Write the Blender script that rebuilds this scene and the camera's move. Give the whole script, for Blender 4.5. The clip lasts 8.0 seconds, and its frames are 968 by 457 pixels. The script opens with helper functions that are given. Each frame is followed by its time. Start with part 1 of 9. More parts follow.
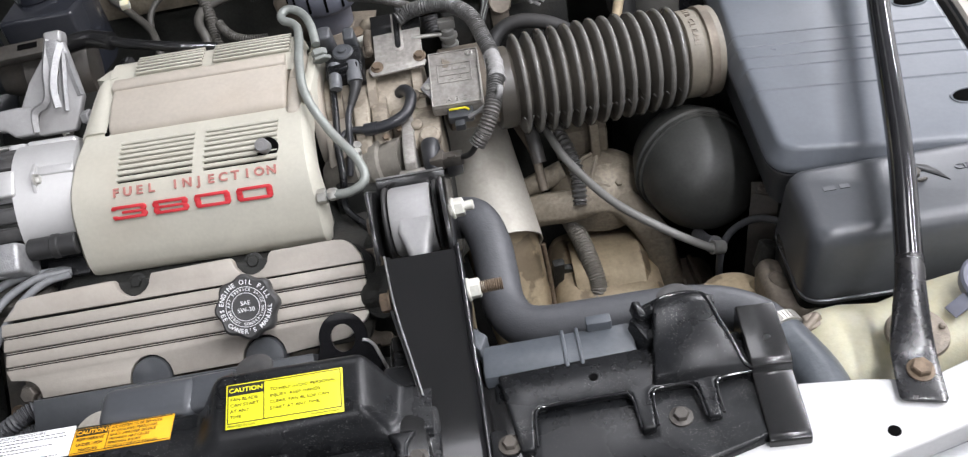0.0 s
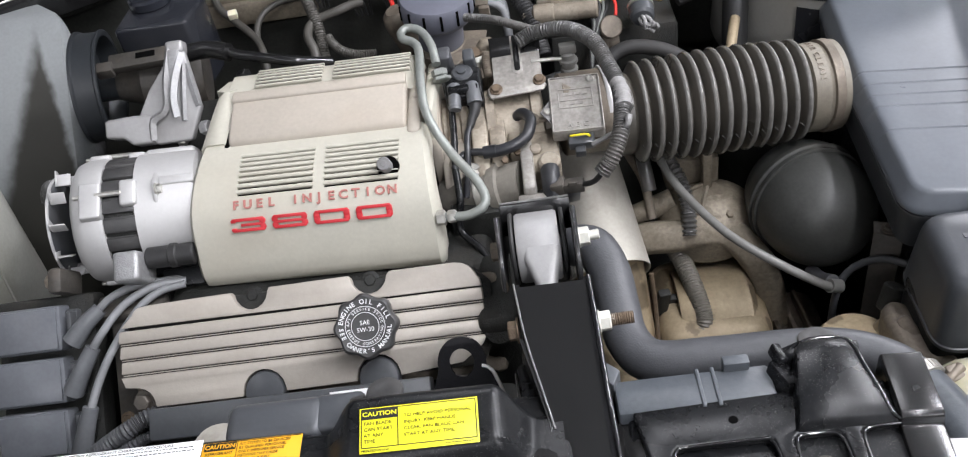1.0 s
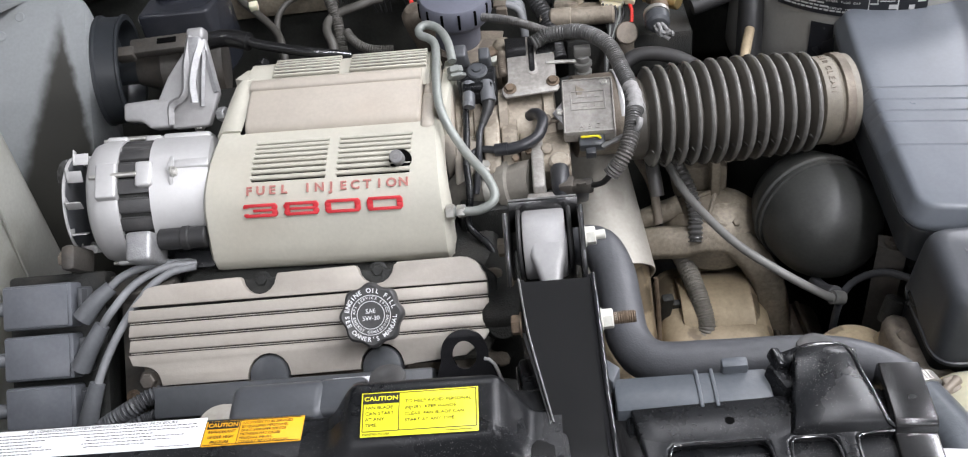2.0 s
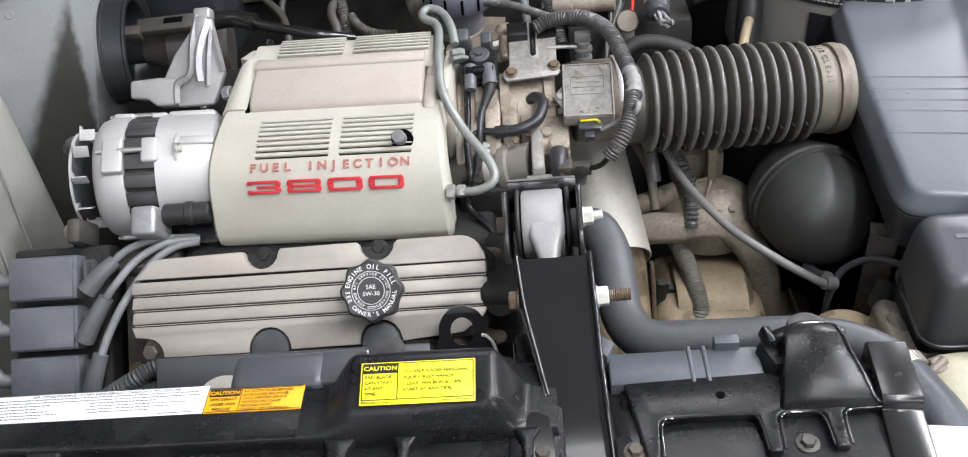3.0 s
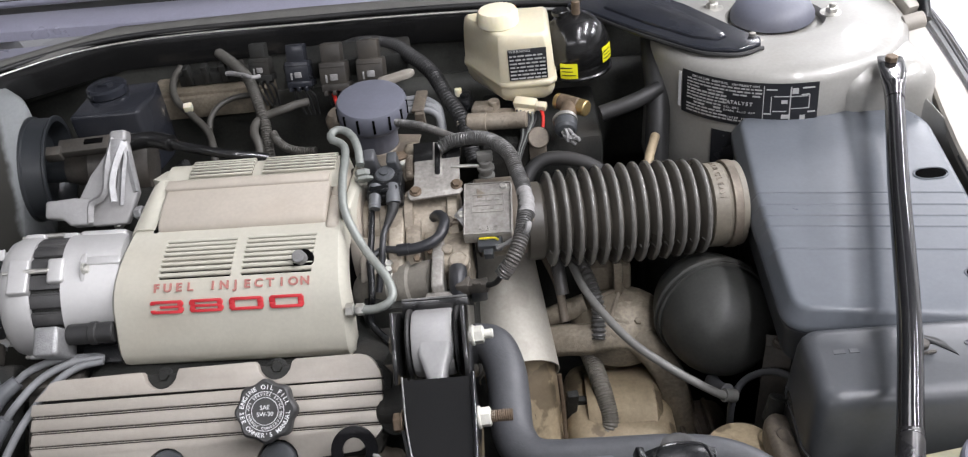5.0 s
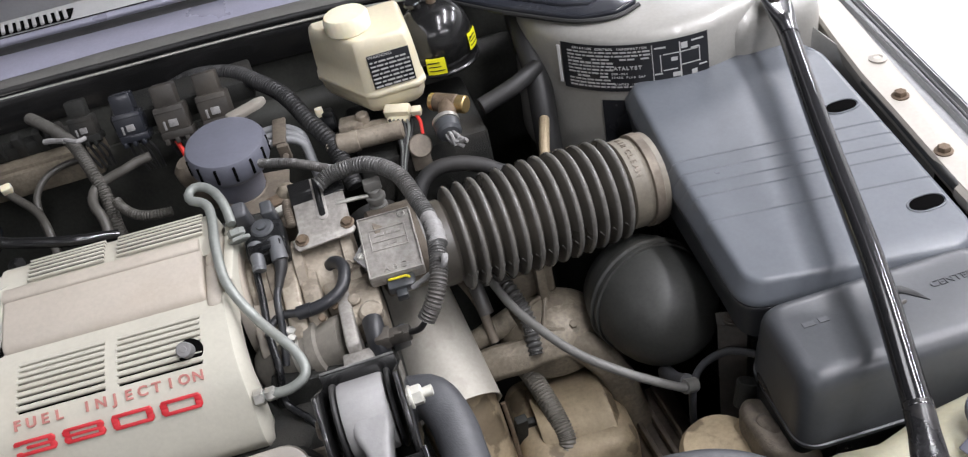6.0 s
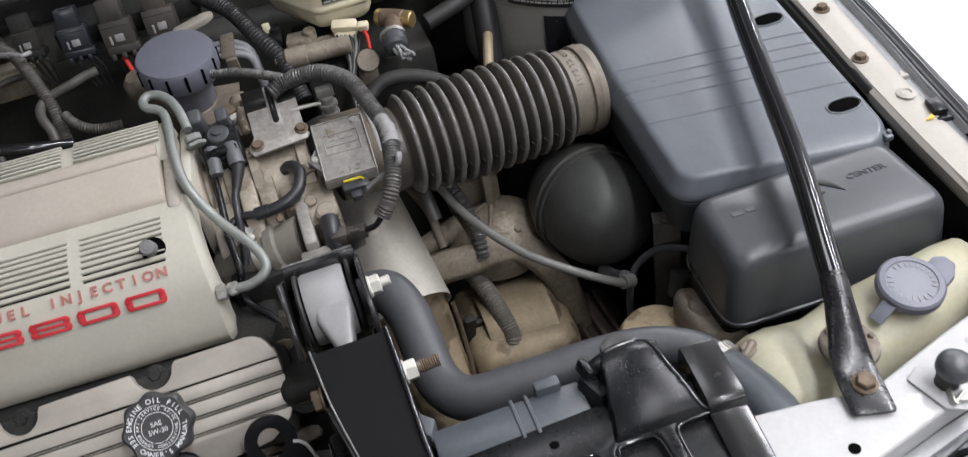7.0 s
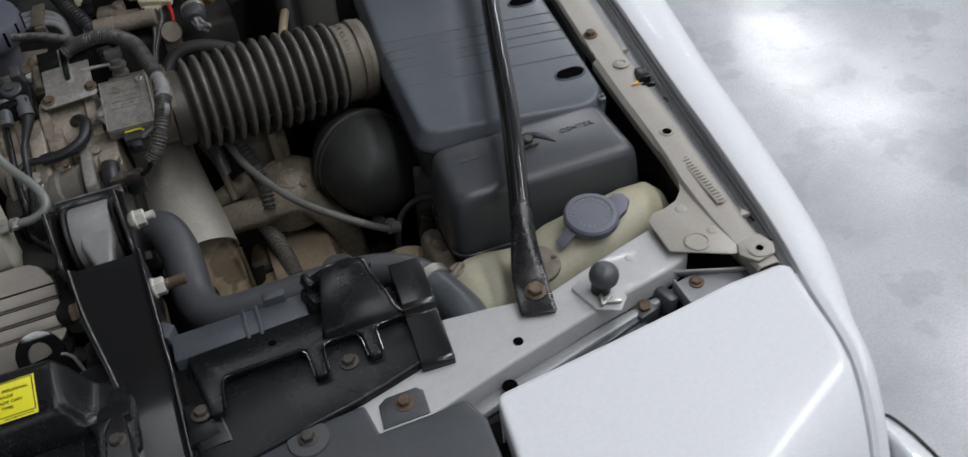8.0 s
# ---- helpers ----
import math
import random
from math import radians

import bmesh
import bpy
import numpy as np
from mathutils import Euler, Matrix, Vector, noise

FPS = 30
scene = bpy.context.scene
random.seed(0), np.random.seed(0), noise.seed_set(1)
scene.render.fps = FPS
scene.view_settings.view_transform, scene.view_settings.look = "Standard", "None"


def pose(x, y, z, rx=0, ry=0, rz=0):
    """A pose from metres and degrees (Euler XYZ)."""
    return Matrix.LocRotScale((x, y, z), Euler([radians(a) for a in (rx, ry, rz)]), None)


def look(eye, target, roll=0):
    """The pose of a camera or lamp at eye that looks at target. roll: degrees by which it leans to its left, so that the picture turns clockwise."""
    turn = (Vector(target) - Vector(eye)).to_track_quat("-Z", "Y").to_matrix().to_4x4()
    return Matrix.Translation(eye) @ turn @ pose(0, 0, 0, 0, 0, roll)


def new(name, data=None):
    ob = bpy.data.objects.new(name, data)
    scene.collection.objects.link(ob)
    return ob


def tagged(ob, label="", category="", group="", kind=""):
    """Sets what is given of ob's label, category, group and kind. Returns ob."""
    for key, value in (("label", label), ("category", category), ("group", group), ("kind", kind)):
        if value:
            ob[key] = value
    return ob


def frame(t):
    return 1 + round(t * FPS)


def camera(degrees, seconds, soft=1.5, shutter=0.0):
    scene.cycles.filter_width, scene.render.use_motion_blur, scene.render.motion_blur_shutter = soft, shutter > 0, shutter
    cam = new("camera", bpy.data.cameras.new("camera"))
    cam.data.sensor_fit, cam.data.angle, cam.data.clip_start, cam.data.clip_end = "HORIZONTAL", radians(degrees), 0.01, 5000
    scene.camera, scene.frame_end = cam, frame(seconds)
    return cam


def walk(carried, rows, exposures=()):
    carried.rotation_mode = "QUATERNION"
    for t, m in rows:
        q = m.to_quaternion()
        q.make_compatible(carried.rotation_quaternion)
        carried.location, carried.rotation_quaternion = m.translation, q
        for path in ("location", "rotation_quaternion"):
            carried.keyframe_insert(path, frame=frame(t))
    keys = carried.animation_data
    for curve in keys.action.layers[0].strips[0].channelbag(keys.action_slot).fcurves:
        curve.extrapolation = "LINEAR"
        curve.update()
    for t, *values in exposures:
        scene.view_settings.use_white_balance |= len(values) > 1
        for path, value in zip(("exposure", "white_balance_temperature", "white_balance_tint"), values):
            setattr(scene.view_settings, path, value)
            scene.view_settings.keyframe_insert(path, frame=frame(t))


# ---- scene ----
cam = camera(55.5, 8.0, soft=1.15, shutter=0.2)
PATH = [
    (0, (0.046, 0.005, 1.48), (-0.041, 1.494, 0.147), -12.2),
    (0.5, (-0.001, 0.026, 1.495), (-0.12, 1.522, 0.173), -12.3),
    (1, (-0.043, 0.029, 1.501), (-0.201, 1.536, 0.196), -11.4),
    (2.5, (-0.043, -0.005, 1.5), (-0.212, 1.513, 0.209), -8.6),
    (3, (-0.044, -0.015, 1.498), (-0.215, 1.497, 0.201), -8.2),
    (3.5, (-0.039, -0.015, 1.491), (-0.217, 1.51, 0.21), -7.5),
    (4, (0.031, -0.033, 1.525), (-0.132, 1.574, 0.347), -6.9),
    (4.2, (0.058, -0.045, 1.541), (-0.094, 1.591, 0.4), -6.4),
    (5.3, (0.062, 0.032, 1.517), (-0.026, 1.662, 0.362), -9.3),
    (5.5, (0.054, 0.072, 1.513), (0.054, 1.689, 0.336), -12.7),
    (6, (0.023, 0.134, 1.5), (0.174, 1.701, 0.267), -13.7),
    (6.5, (0.026, 0.117, 1.511), (0.221, 1.671, 0.267), -13.0),
    (7, (-0.016, 0.07, 1.497), (0.242, 1.532, 0.157), -11.4),
    (7.2, (0.003, 0.025, 1.507), (0.239, 1.475, 0.15), -11.9),
    (7.5, (0.029, -0.065, 1.507), (0.284, 1.377, 0.145), -10.9),
    (7.9, (0.11, -0.133, 1.507), (0.5, 1.281, 0.147), -7.5),
    (8, (0.117, -0.144, 1.519), (0.543, 1.27, 0.17), -6.7),
]
EXPOSURES = [(0, 0.07, 6450, 16), (1.2, 0.08, 6420, 16), (2.5, 0.17, 6400, 16), (3.6, 0.2, 6400, 16), (4.2, 0.06, 6450, 16), (5.5, -0.07, 6500, 17), (6.6, -0.1, 6500, 17), (7.0, -0.40, 6480, 15.5), (7.6, -0.42, 6400, 14), (7.8, -0.95, 6450, 13), (8.0, -1.55, 6400, 13)]
walk(cam, [(t, look(eye, target, roll)) for t, eye, target, roll in PATH], EXPOSURES)

# ---- light: a workshop hall with white strip lamps under the ceiling ----
world = bpy.data.worlds.new("world")
scene.world = world
world.use_nodes = True
world.node_tree.nodes["Background"].inputs[0].default_value = (0.75, 0.82, 0.95, 1)
world.node_tree.nodes["Background"].inputs[1].default_value = 0.1


def strip_lamp(x, y, z, sx, sy, watts, colour=(0.95, 0.98, 1.0)):
    lamp = bpy.data.lights.new("strip_lamp", "AREA")
    lamp.shape, lamp.size, lamp.size_y, lamp.energy, lamp.color = "RECTANGLE", sx, sy, watts, colour
    ob = new("strip_lamp", lamp)
    ob.matrix_world = pose(x, y, z)
    return ob


for lx, ly, wide, long, watts, turn in ((-2.3, -0.6, 0.16, 2.6, 15, 0), (0.9, -0.7, 0.16, 2.6, 80, 0), (-1.6, -3.6, 0.16, 2.6, 65, 90), (2.4, -3.4, 0.16, 2.6, 110, 90), (0.0, 2.15, 0.8, 1.3, 26, 90),
                                        (2.1, 0.7, 0.16, 2.6, 150, 0), (2.6, 5.2, 0.16, 2.6, 150, 0), (4.4, 1.4, 0.16, 2.6, 200, 0), (5.3, 5.6, 0.16, 2.6, 250, 0)):
    strip_lamp(lx, ly, 3.55, wide, long, watts).matrix_world = pose(lx, ly, 3.55, 0, 0, turn)


# ---- materials ----
def paint(name, colour, rough=0.5, metal=0.0, var=0.12, grain=60.0, bump=0.08, dirt=0.0, dirt_colour=(0.16, 0.13, 0.1),
          dirt_scale=9.0, coat=0.0, sub=0.0, fine=520.0, speck=0.0, spots=0.0, spec=0.5):
    """A procedural surface: base colour with grain, blotches of dirt, uneven gloss and fine relief."""
    m = bpy.data.materials.new(name)
    m.use_nodes = True
    n, l = m.node_tree.nodes, m.node_tree.links
    b = n["Principled BSDF"]
    tc = n.new("ShaderNodeTexCoord")
    info = n.new("ShaderNodeObjectInfo")
    shift = n.new("ShaderNodeVectorMath")
    shift.operation = "ADD"
    l.new(tc.outputs["Object"], shift.inputs[0])
    l.new(info.outputs["Random"], shift.inputs[1])

    def noise_tex(scale, detail=4.0):
        t = n.new("ShaderNodeTexNoise")
        t.inputs["Scale"].default_value, t.inputs["Detail"].default_value = scale, detail
        l.new(shift.outputs[0], t.inputs["Vector"])
        return t

    def ramp(lo, hi, src):
        r = n.new("ShaderNodeMapRange")
        r.inputs[1].default_value, r.inputs[2].default_value = lo, hi
        l.new(src, r.inputs[0])
        return r

    g = noise_tex(grain)
    mix = n.new("ShaderNodeMix")
    mix.data_type = "RGBA"
    c = Vector(colour)
    mix.inputs[6].default_value = (*(c * (1 - var)), 1)
    mix.inputs[7].default_value = (*[min(1, v) for v in c * (1 + var)], 1)
    g2 = noise_tex(210.0, 5.0)
    both = n.new("ShaderNodeMath")
    both.operation = "ADD"
    l.new(g.outputs[0], both.inputs[0])
    l.new(g2.outputs[0], both.inputs[1])
    l.new(ramp(0.72, 1.28, both.outputs[0]).outputs[0], mix.inputs[0])
    out = mix.outputs[2]
    blot = noise_tex(dirt_scale, 7.0)
    if dirt:
        d = ramp(0.62 - 0.35 * dirt, 0.82 - 0.2 * dirt, blot.outputs[0])
        scaled = n.new("ShaderNodeMath")
        scaled.operation = "MULTIPLY"
        scaled.inputs[1].default_value = min(1.0, 0.35 + dirt * 0.65)
        l.new(d.outputs[0], scaled.inputs[0])
        mix2 = n.new("ShaderNodeMix")
        mix2.data_type = "RGBA"
        mix2.inputs[7].default_value = (*dirt_colour, 1)
        l.new(scaled.outputs[0], mix2.inputs[0])
        l.new(out, mix2.inputs[6])
        out = mix2.outputs[2]
    if spots:
        s0 = noise_tex(dirt_scale * 1.7, 5.0)
        s1 = ramp(0.57, 0.61, s0.outputs[0])
        s2 = n.new("ShaderNodeMath")
        s2.operation = "MULTIPLY"
        s2.inputs[1].default_value = spots
        l.new(s1.outputs[0], s2.inputs[0])
        mix4 = n.new("ShaderNodeMix")
        mix4.data_type = "RGBA"
        mix4.inputs[7].default_value = (*[v * 0.8 for v in dirt_colour], 1)
        l.new(s2.outputs[0], mix4.inputs[0])
        l.new(out, mix4.inputs[6])
        out = mix4.outputs[2]
    if speck:
        s = noise_tex(1150.0, 2.0)
        dusty = n.new("ShaderNodeMath")
        dusty.operation = "MULTIPLY_ADD"
        dusty.inputs[1].default_value = 0.28
        l.new(noise_tex(23.0, 6.0).outputs[0], dusty.inputs[0])
        l.new(s.outputs[0], dusty.inputs[2])
        sr = ramp(0.82, 0.88, dusty.outputs[0])
        sm = n.new("ShaderNodeMath")
        sm.operation = "MULTIPLY"
        sm.inputs[1].default_value = speck
        l.new(sr.outputs[0], sm.inputs[0])
        mix3 = n.new("ShaderNodeMix")
        mix3.data_type = "RGBA"
        mix3.inputs[7].default_value = (0.35, 0.34, 0.33, 1)
        l.new(sm.outputs[0], mix3.inputs[0])
        l.new(out, mix3.inputs[6])
        out = mix3.outputs[2]
    l.new(out, b.inputs["Base Color"])
    rr = n.new("ShaderNodeMapRange")
    rr.inputs[1].default_value, rr.inputs[2].default_value = 0.3, 0.7
    rr.inputs[3].default_value, rr.inputs[4].default_value = max(0.02, rough * 0.8), min(1, rough * 1.25 + 0.1 * dirt)
    l.new(blot.outputs[0], rr.inputs[0])
    l.new(rr.outputs[0], b.inputs["Roughness"])
    b.inputs["Metallic"].default_value = metal
    b.inputs["Specular IOR Level"].default_value = spec
    b.inputs["Coat Weight"].default_value = coat
    b.inputs["Coat Roughness"].default_value = 0.06
    if sub:
        b.inputs["Subsurface Weight"].default_value = sub
        b.inputs["Subsurface Radius"].default_value = (0.02, 0.015, 0.008)
    if bump:
        f = noise_tex(fine, 3.0)
        bp = n.new("ShaderNodeBump")
        bp.inputs["Strength"].default_value, bp.inputs["Distance"].default_value = min(1.0, bump * 2), 0.002
        l.new(f.outputs[0], bp.inputs["Height"])
        l.new(bp.outputs[0], b.inputs["Normal"])
    return m


CREAM = paint("cream_paint", (0.48, 0.462, 0.39), 0.42, var=0.05, grain=25, bump=0.03, dirt=0.22, dirt_colour=(0.36, 0.31, 0.24), dirt_scale=5)
TAN = paint("aged_tan_paint", (0.43, 0.388, 0.328), 0.45, var=0.06, grain=25, bump=0.04, dirt=0.3, dirt_colour=(0.36, 0.29, 0.22), dirt_scale=6)
VALVE = paint("painted_aluminium", (0.42, 0.385, 0.335), 0.42, 0.25, var=0.05, grain=30, bump=0.05, dirt=0.3, dirt_colour=(0.27, 0.23, 0.19), dirt_scale=9)
ALU = paint("cast_aluminium", (0.50, 0.495, 0.485), 0.48, 0.35, var=0.035, grain=30, bump=0.02, dirt=0.06, dirt_colour=(0.34, 0.32, 0.3))
ALU_DULL = paint("dull_aluminium", (0.36, 0.36, 0.36), 0.5, 0.6, var=0.12, grain=90, bump=0.18, dirt=0.3, dirt_colour=(0.2, 0.18, 0.16))
GRIMY = paint("grimy_cast_metal", (0.19, 0.16, 0.125), 0.5, 0.3, var=0.2, grain=35, bump=0.15, spots=0.4, dirt=0.5, dirt_colour=(0.09, 0.075, 0.06), dirt_scale=16)
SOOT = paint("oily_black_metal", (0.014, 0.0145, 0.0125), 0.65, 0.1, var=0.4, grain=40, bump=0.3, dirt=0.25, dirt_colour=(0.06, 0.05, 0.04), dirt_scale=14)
GEAR = paint("stained_gearbox_metal", (0.43, 0.345, 0.225), 0.5, 0.2, var=0.15, grain=12, bump=0.08, dirt=0.5, dirt_colour=(0.09, 0.065, 0.04), dirt_scale=11, spots=0.6)
SHIELD = paint("dusty_heat_shield", (0.36, 0.34, 0.295), 0.6, 0.2, var=0.08, grain=18, bump=0.05, spots=0.3, dirt=0.35, dirt_colour=(0.22, 0.19, 0.16), dirt_scale=7)
BLACK = paint("black_plastic", (0.0085, 0.0090, 0.0098), 0.26, var=0.25, grain=30, bump=0.012, dirt=0.22, dirt_colour=(0.034, 0.035, 0.036), dirt_scale=14, speck=0.6, spots=0.25, fine=260, spec=0.26)
GLOSS = paint("black_gloss_paint", (0.011, 0.011, 0.011), 0.2, var=0.15, grain=30, bump=0.006, coat=0.15, dirt=0.1, dirt_colour=(0.03, 0.03, 0.03))
BREATHER = paint("blue_black_rubber", (0.022, 0.023, 0.026), 0.32, var=0.15, grain=60, bump=0.03, dirt=0.25, dirt_colour=(0.06, 0.058, 0.055), dirt_scale=20)
RUBBER = paint("black_rubber", (0.020, 0.020, 0.020), 0.5, var=0.15, grain=60, bump=0.02, dirt=0.2, dirt_colour=(0.06, 0.055, 0.05))
HOSE = paint("grey_black_hose", (0.065, 0.067, 0.072), 0.45, var=0.12, grain=60, bump=0.08, dirt=0.2, dirt_colour=(0.08, 0.075, 0.07))
BELLOWS = paint("dusty_bellows_rubber", (0.068, 0.062, 0.052), 0.3, var=0.15, grain=40, bump=0.03, dirt=0.25, dirt_colour=(0.12, 0.105, 0.085), dirt_scale=12)
BLUEGREY = paint("blue_grey_plastic", (0.110, 0.121, 0.136), 0.34, var=0.06, grain=40, bump=0.012, dirt=0.12, dirt_colour=(0.1, 0.105, 0.11), dirt_scale=6)
CAPGREY = paint("slate_grey_plastic", (0.13, 0.135, 0.165), 0.45, var=0.06, grain=50, bump=0.015, dirt=0.15, dirt_colour=(0.14, 0.14, 0.14))
DARKGREY = paint("dark_grey_plastic", (0.062, 0.066, 0.071), 0.36, var=0.1, grain=50, bump=0.015, dirt=0.15, dirt_colour=(0.09, 0.085, 0.08))
TANK = paint("grey_radiator_plastic", (0.066, 0.074, 0.083), 0.36, var=0.15, grain=40, bump=0.05, dirt=0.15, dirt_colour=(0.13, 0.13, 0.13))
SILVER = paint("silver_car_paint", (0.74, 0.75, 0.77), 0.5, 0.05, var=0.03, grain=600, bump=0.0, coat=0.18)
INNER = paint("silver_inner_panel", (0.45, 0.45, 0.445), 0.55, 0.1, var=0.05, grain=30, bump=0.02, dirt=0.15, dirt_colour=(0.4, 0.37, 0.33), dirt_scale=5, coat=0.2)
BEIGE = paint("beige_inner_panel", (0.36, 0.335, 0.295), 0.45, 0.1, var=0.05, grain=30, bump=0.03, dirt=0.2, dirt_colour=(0.36, 0.31, 0.25), dirt_scale=6)
# The violet of the cowl's reflections is put into this base colour.
COWLP = paint("violet_reflection_paint", (0.42, 0.42, 0.52), 0.3, 0.3, var=0.05, grain=30, bump=0.0, coat=0.8)
GUTTER = paint("grey_gutter_paint", (0.33, 0.335, 0.34), 0.45, 0.15, var=0.1, grain=20, bump=0.02, dirt=0.3, dirt_colour=(0.1, 0.1, 0.1))
MILK = paint("milky_plastic", (0.66, 0.60, 0.44), 0.42, var=0.04, grain=20, bump=0.03, sub=0.15, dirt=0.1, dirt_colour=(0.6, 0.5, 0.3))
CAPYEL = paint("ivory_cap_plastic", (0.82, 0.77, 0.58), 0.4, var=0.04, grain=20, bump=0.03, sub=0.3)
OCHRE = paint("aged_milky_plastic", (0.42, 0.40, 0.29), 0.45, var=0.08, grain=18, bump=0.08, sub=0.3, dirt=0.3, dirt_colour=(0.36, 0.31, 0.18), dirt_scale=7)
FENDERPL = paint("cloudy_grey_plastic", (0.38, 0.38, 0.34), 0.4, var=0.08, grain=12, bump=0.04, dirt=0.5, dirt_colour=(0.15, 0.14, 0.095), dirt_scale=7)
YELLOW = paint("yellow_sticker", (0.82, 0.78, 0.02), 0.4, var=0.02, bump=0.0)
ORANGE = paint("orange_sticker", (0.85, 0.42, 0.015), 0.4, var=0.02, bump=0.0)
WHITE = paint("white_sticker", (0.76, 0.77, 0.77), 0.4, var=0.03, bump=0.0, dirt=0.1, dirt_colour=(0.5, 0.5, 0.48))
INK = paint("black_ink", (0.012, 0.012, 0.012), 0.4, var=0.05, bump=0.0)
LABELK = paint("black_label", (0.016, 0.017, 0.02), 0.3, var=0.1, bump=0.0)
PRINT = paint("white_print", (0.46, 0.46, 0.45), 0.45, var=0.1, bump=0.0)
RED = paint("red_letter_paint", (0.55, 0.03, 0.038), 0.4, var=0.05, bump=0.0)
REDDULL = paint("faded_red_letter_paint", (0.42, 0.17, 0.145), 0.45, var=0.1, bump=0.0)
BRASS = paint("brass", (0.60, 0.44, 0.20), 0.35, 0.9, var=0.1, bump=0.05, dirt=0.2)
RUST = paint("rusty_steel", (0.15, 0.11, 0.075), 0.6, 0.4, var=0.25, grain=120, bump=0.15, dirt=0.3, dirt_colour=(0.1, 0.06, 0.04))
BOLT = paint("zinc_bolt", (0.55, 0.54, 0.50), 0.38, 0.85, var=0.15, grain=80, bump=0.08, dirt=0.2)
NUTW = paint("pale_nut", (0.70, 0.69, 0.62), 0.45, 0.4, var=0.08, bump=0.05)
STEEL = paint("grey_painted_line", (0.26, 0.275, 0.255), 0.45, 0.35, var=0.1, bump=0.03, dirt=0.15)
WIRE = paint("grey_wire", (0.19, 0.195, 0.20), 0.5, var=0.1, bump=0.04, dirt=0.15)
CONDUIT = paint("grey_conduit", (0.072, 0.071, 0.068), 0.28, var=0.12, bump=0.03, dirt=0.3, dirt_colour=(0.14, 0.12, 0.1))
LEAD_RED = paint("red_wire", (0.65, 0.03, 0.02), 0.4, var=0.05, bump=0.0)
LEAD_YEL = paint("yellow_wire", (0.8, 0.68, 0.02), 0.4, var=0.05, bump=0.0)
FLOOR = paint("polished_concrete", (0.50, 0.505, 0.52), 0.17, var=0.14, grain=3, bump=0.02, dirt=0.45, dirt_colour=(0.30, 0.305, 0.32), dirt_scale=3.6, fine=14, spots=0.22)
WALLP = paint("pale_wall_paint", (0.50, 0.50, 0.49), 0.7, var=0.02, grain=4, bump=0.03)
CEILP = paint("grey_ceiling_paint", (0.14, 0.145, 0.15), 0.8, var=0.03, grain=4, bump=0.03)
DARKMETAL = paint("grey_dusty_metal", (0.33, 0.312, 0.285), 0.45, 0.35, var=0.25, grain=60, bump=0.06, dirt=0.2, dirt_colour=(0.10, 0.085, 0.07), dirt_scale=14)
PUMP = paint("dark_dusty_metal", (0.072, 0.066, 0.058), 0.5, 0.3, var=0.2, grain=30, bump=0.1, spots=0.3, dirt=0.4, dirt_colour=(0.12, 0.10, 0.08), dirt_scale=15)
# Silver inner paint made duller, plus dirt: the left's weak light in colour.
LEFTPL = paint("shaded_grey_green_panel", (0.30, 0.31, 0.31), 0.4, 0.1, var=0.08, grain=10, bump=0.02, dirt=0.6, dirt_colour=(0.085, 0.078, 0.058), dirt_scale=6, spots=0.3)
WINGPL = paint("grey_green_wing_paint", (0.29, 0.305, 0.305), 0.5, 0.0, var=0.06, grain=10, bump=0.02, dirt=0.3, dirt_colour=(0.20, 0.20, 0.18), dirt_scale=7, coat=0.05, spec=0.3)


def dark_wedge(m, colour):
    """A wedge of dark brown, widening downwards, mixed in on the wing panel's slope."""
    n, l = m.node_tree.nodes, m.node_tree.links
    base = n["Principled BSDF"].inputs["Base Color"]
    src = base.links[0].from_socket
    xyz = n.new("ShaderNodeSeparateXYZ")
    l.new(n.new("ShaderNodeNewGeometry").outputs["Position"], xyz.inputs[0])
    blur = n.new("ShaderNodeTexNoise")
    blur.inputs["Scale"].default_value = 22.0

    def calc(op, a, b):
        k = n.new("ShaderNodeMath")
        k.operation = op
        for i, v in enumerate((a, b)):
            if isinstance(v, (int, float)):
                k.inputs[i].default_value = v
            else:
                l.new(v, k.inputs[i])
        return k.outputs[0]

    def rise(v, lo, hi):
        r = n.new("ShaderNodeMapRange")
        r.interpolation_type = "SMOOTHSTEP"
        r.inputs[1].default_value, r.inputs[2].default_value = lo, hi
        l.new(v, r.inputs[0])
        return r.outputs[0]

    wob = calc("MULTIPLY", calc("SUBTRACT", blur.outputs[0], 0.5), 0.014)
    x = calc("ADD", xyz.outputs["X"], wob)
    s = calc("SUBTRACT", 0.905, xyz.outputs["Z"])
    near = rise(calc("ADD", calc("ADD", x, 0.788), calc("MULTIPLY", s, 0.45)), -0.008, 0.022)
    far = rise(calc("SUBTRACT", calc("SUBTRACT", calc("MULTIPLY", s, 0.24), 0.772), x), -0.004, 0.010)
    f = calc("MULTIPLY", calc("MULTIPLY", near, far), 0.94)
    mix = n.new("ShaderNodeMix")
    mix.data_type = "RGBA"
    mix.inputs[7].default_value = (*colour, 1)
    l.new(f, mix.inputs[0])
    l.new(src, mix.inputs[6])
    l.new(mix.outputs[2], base)


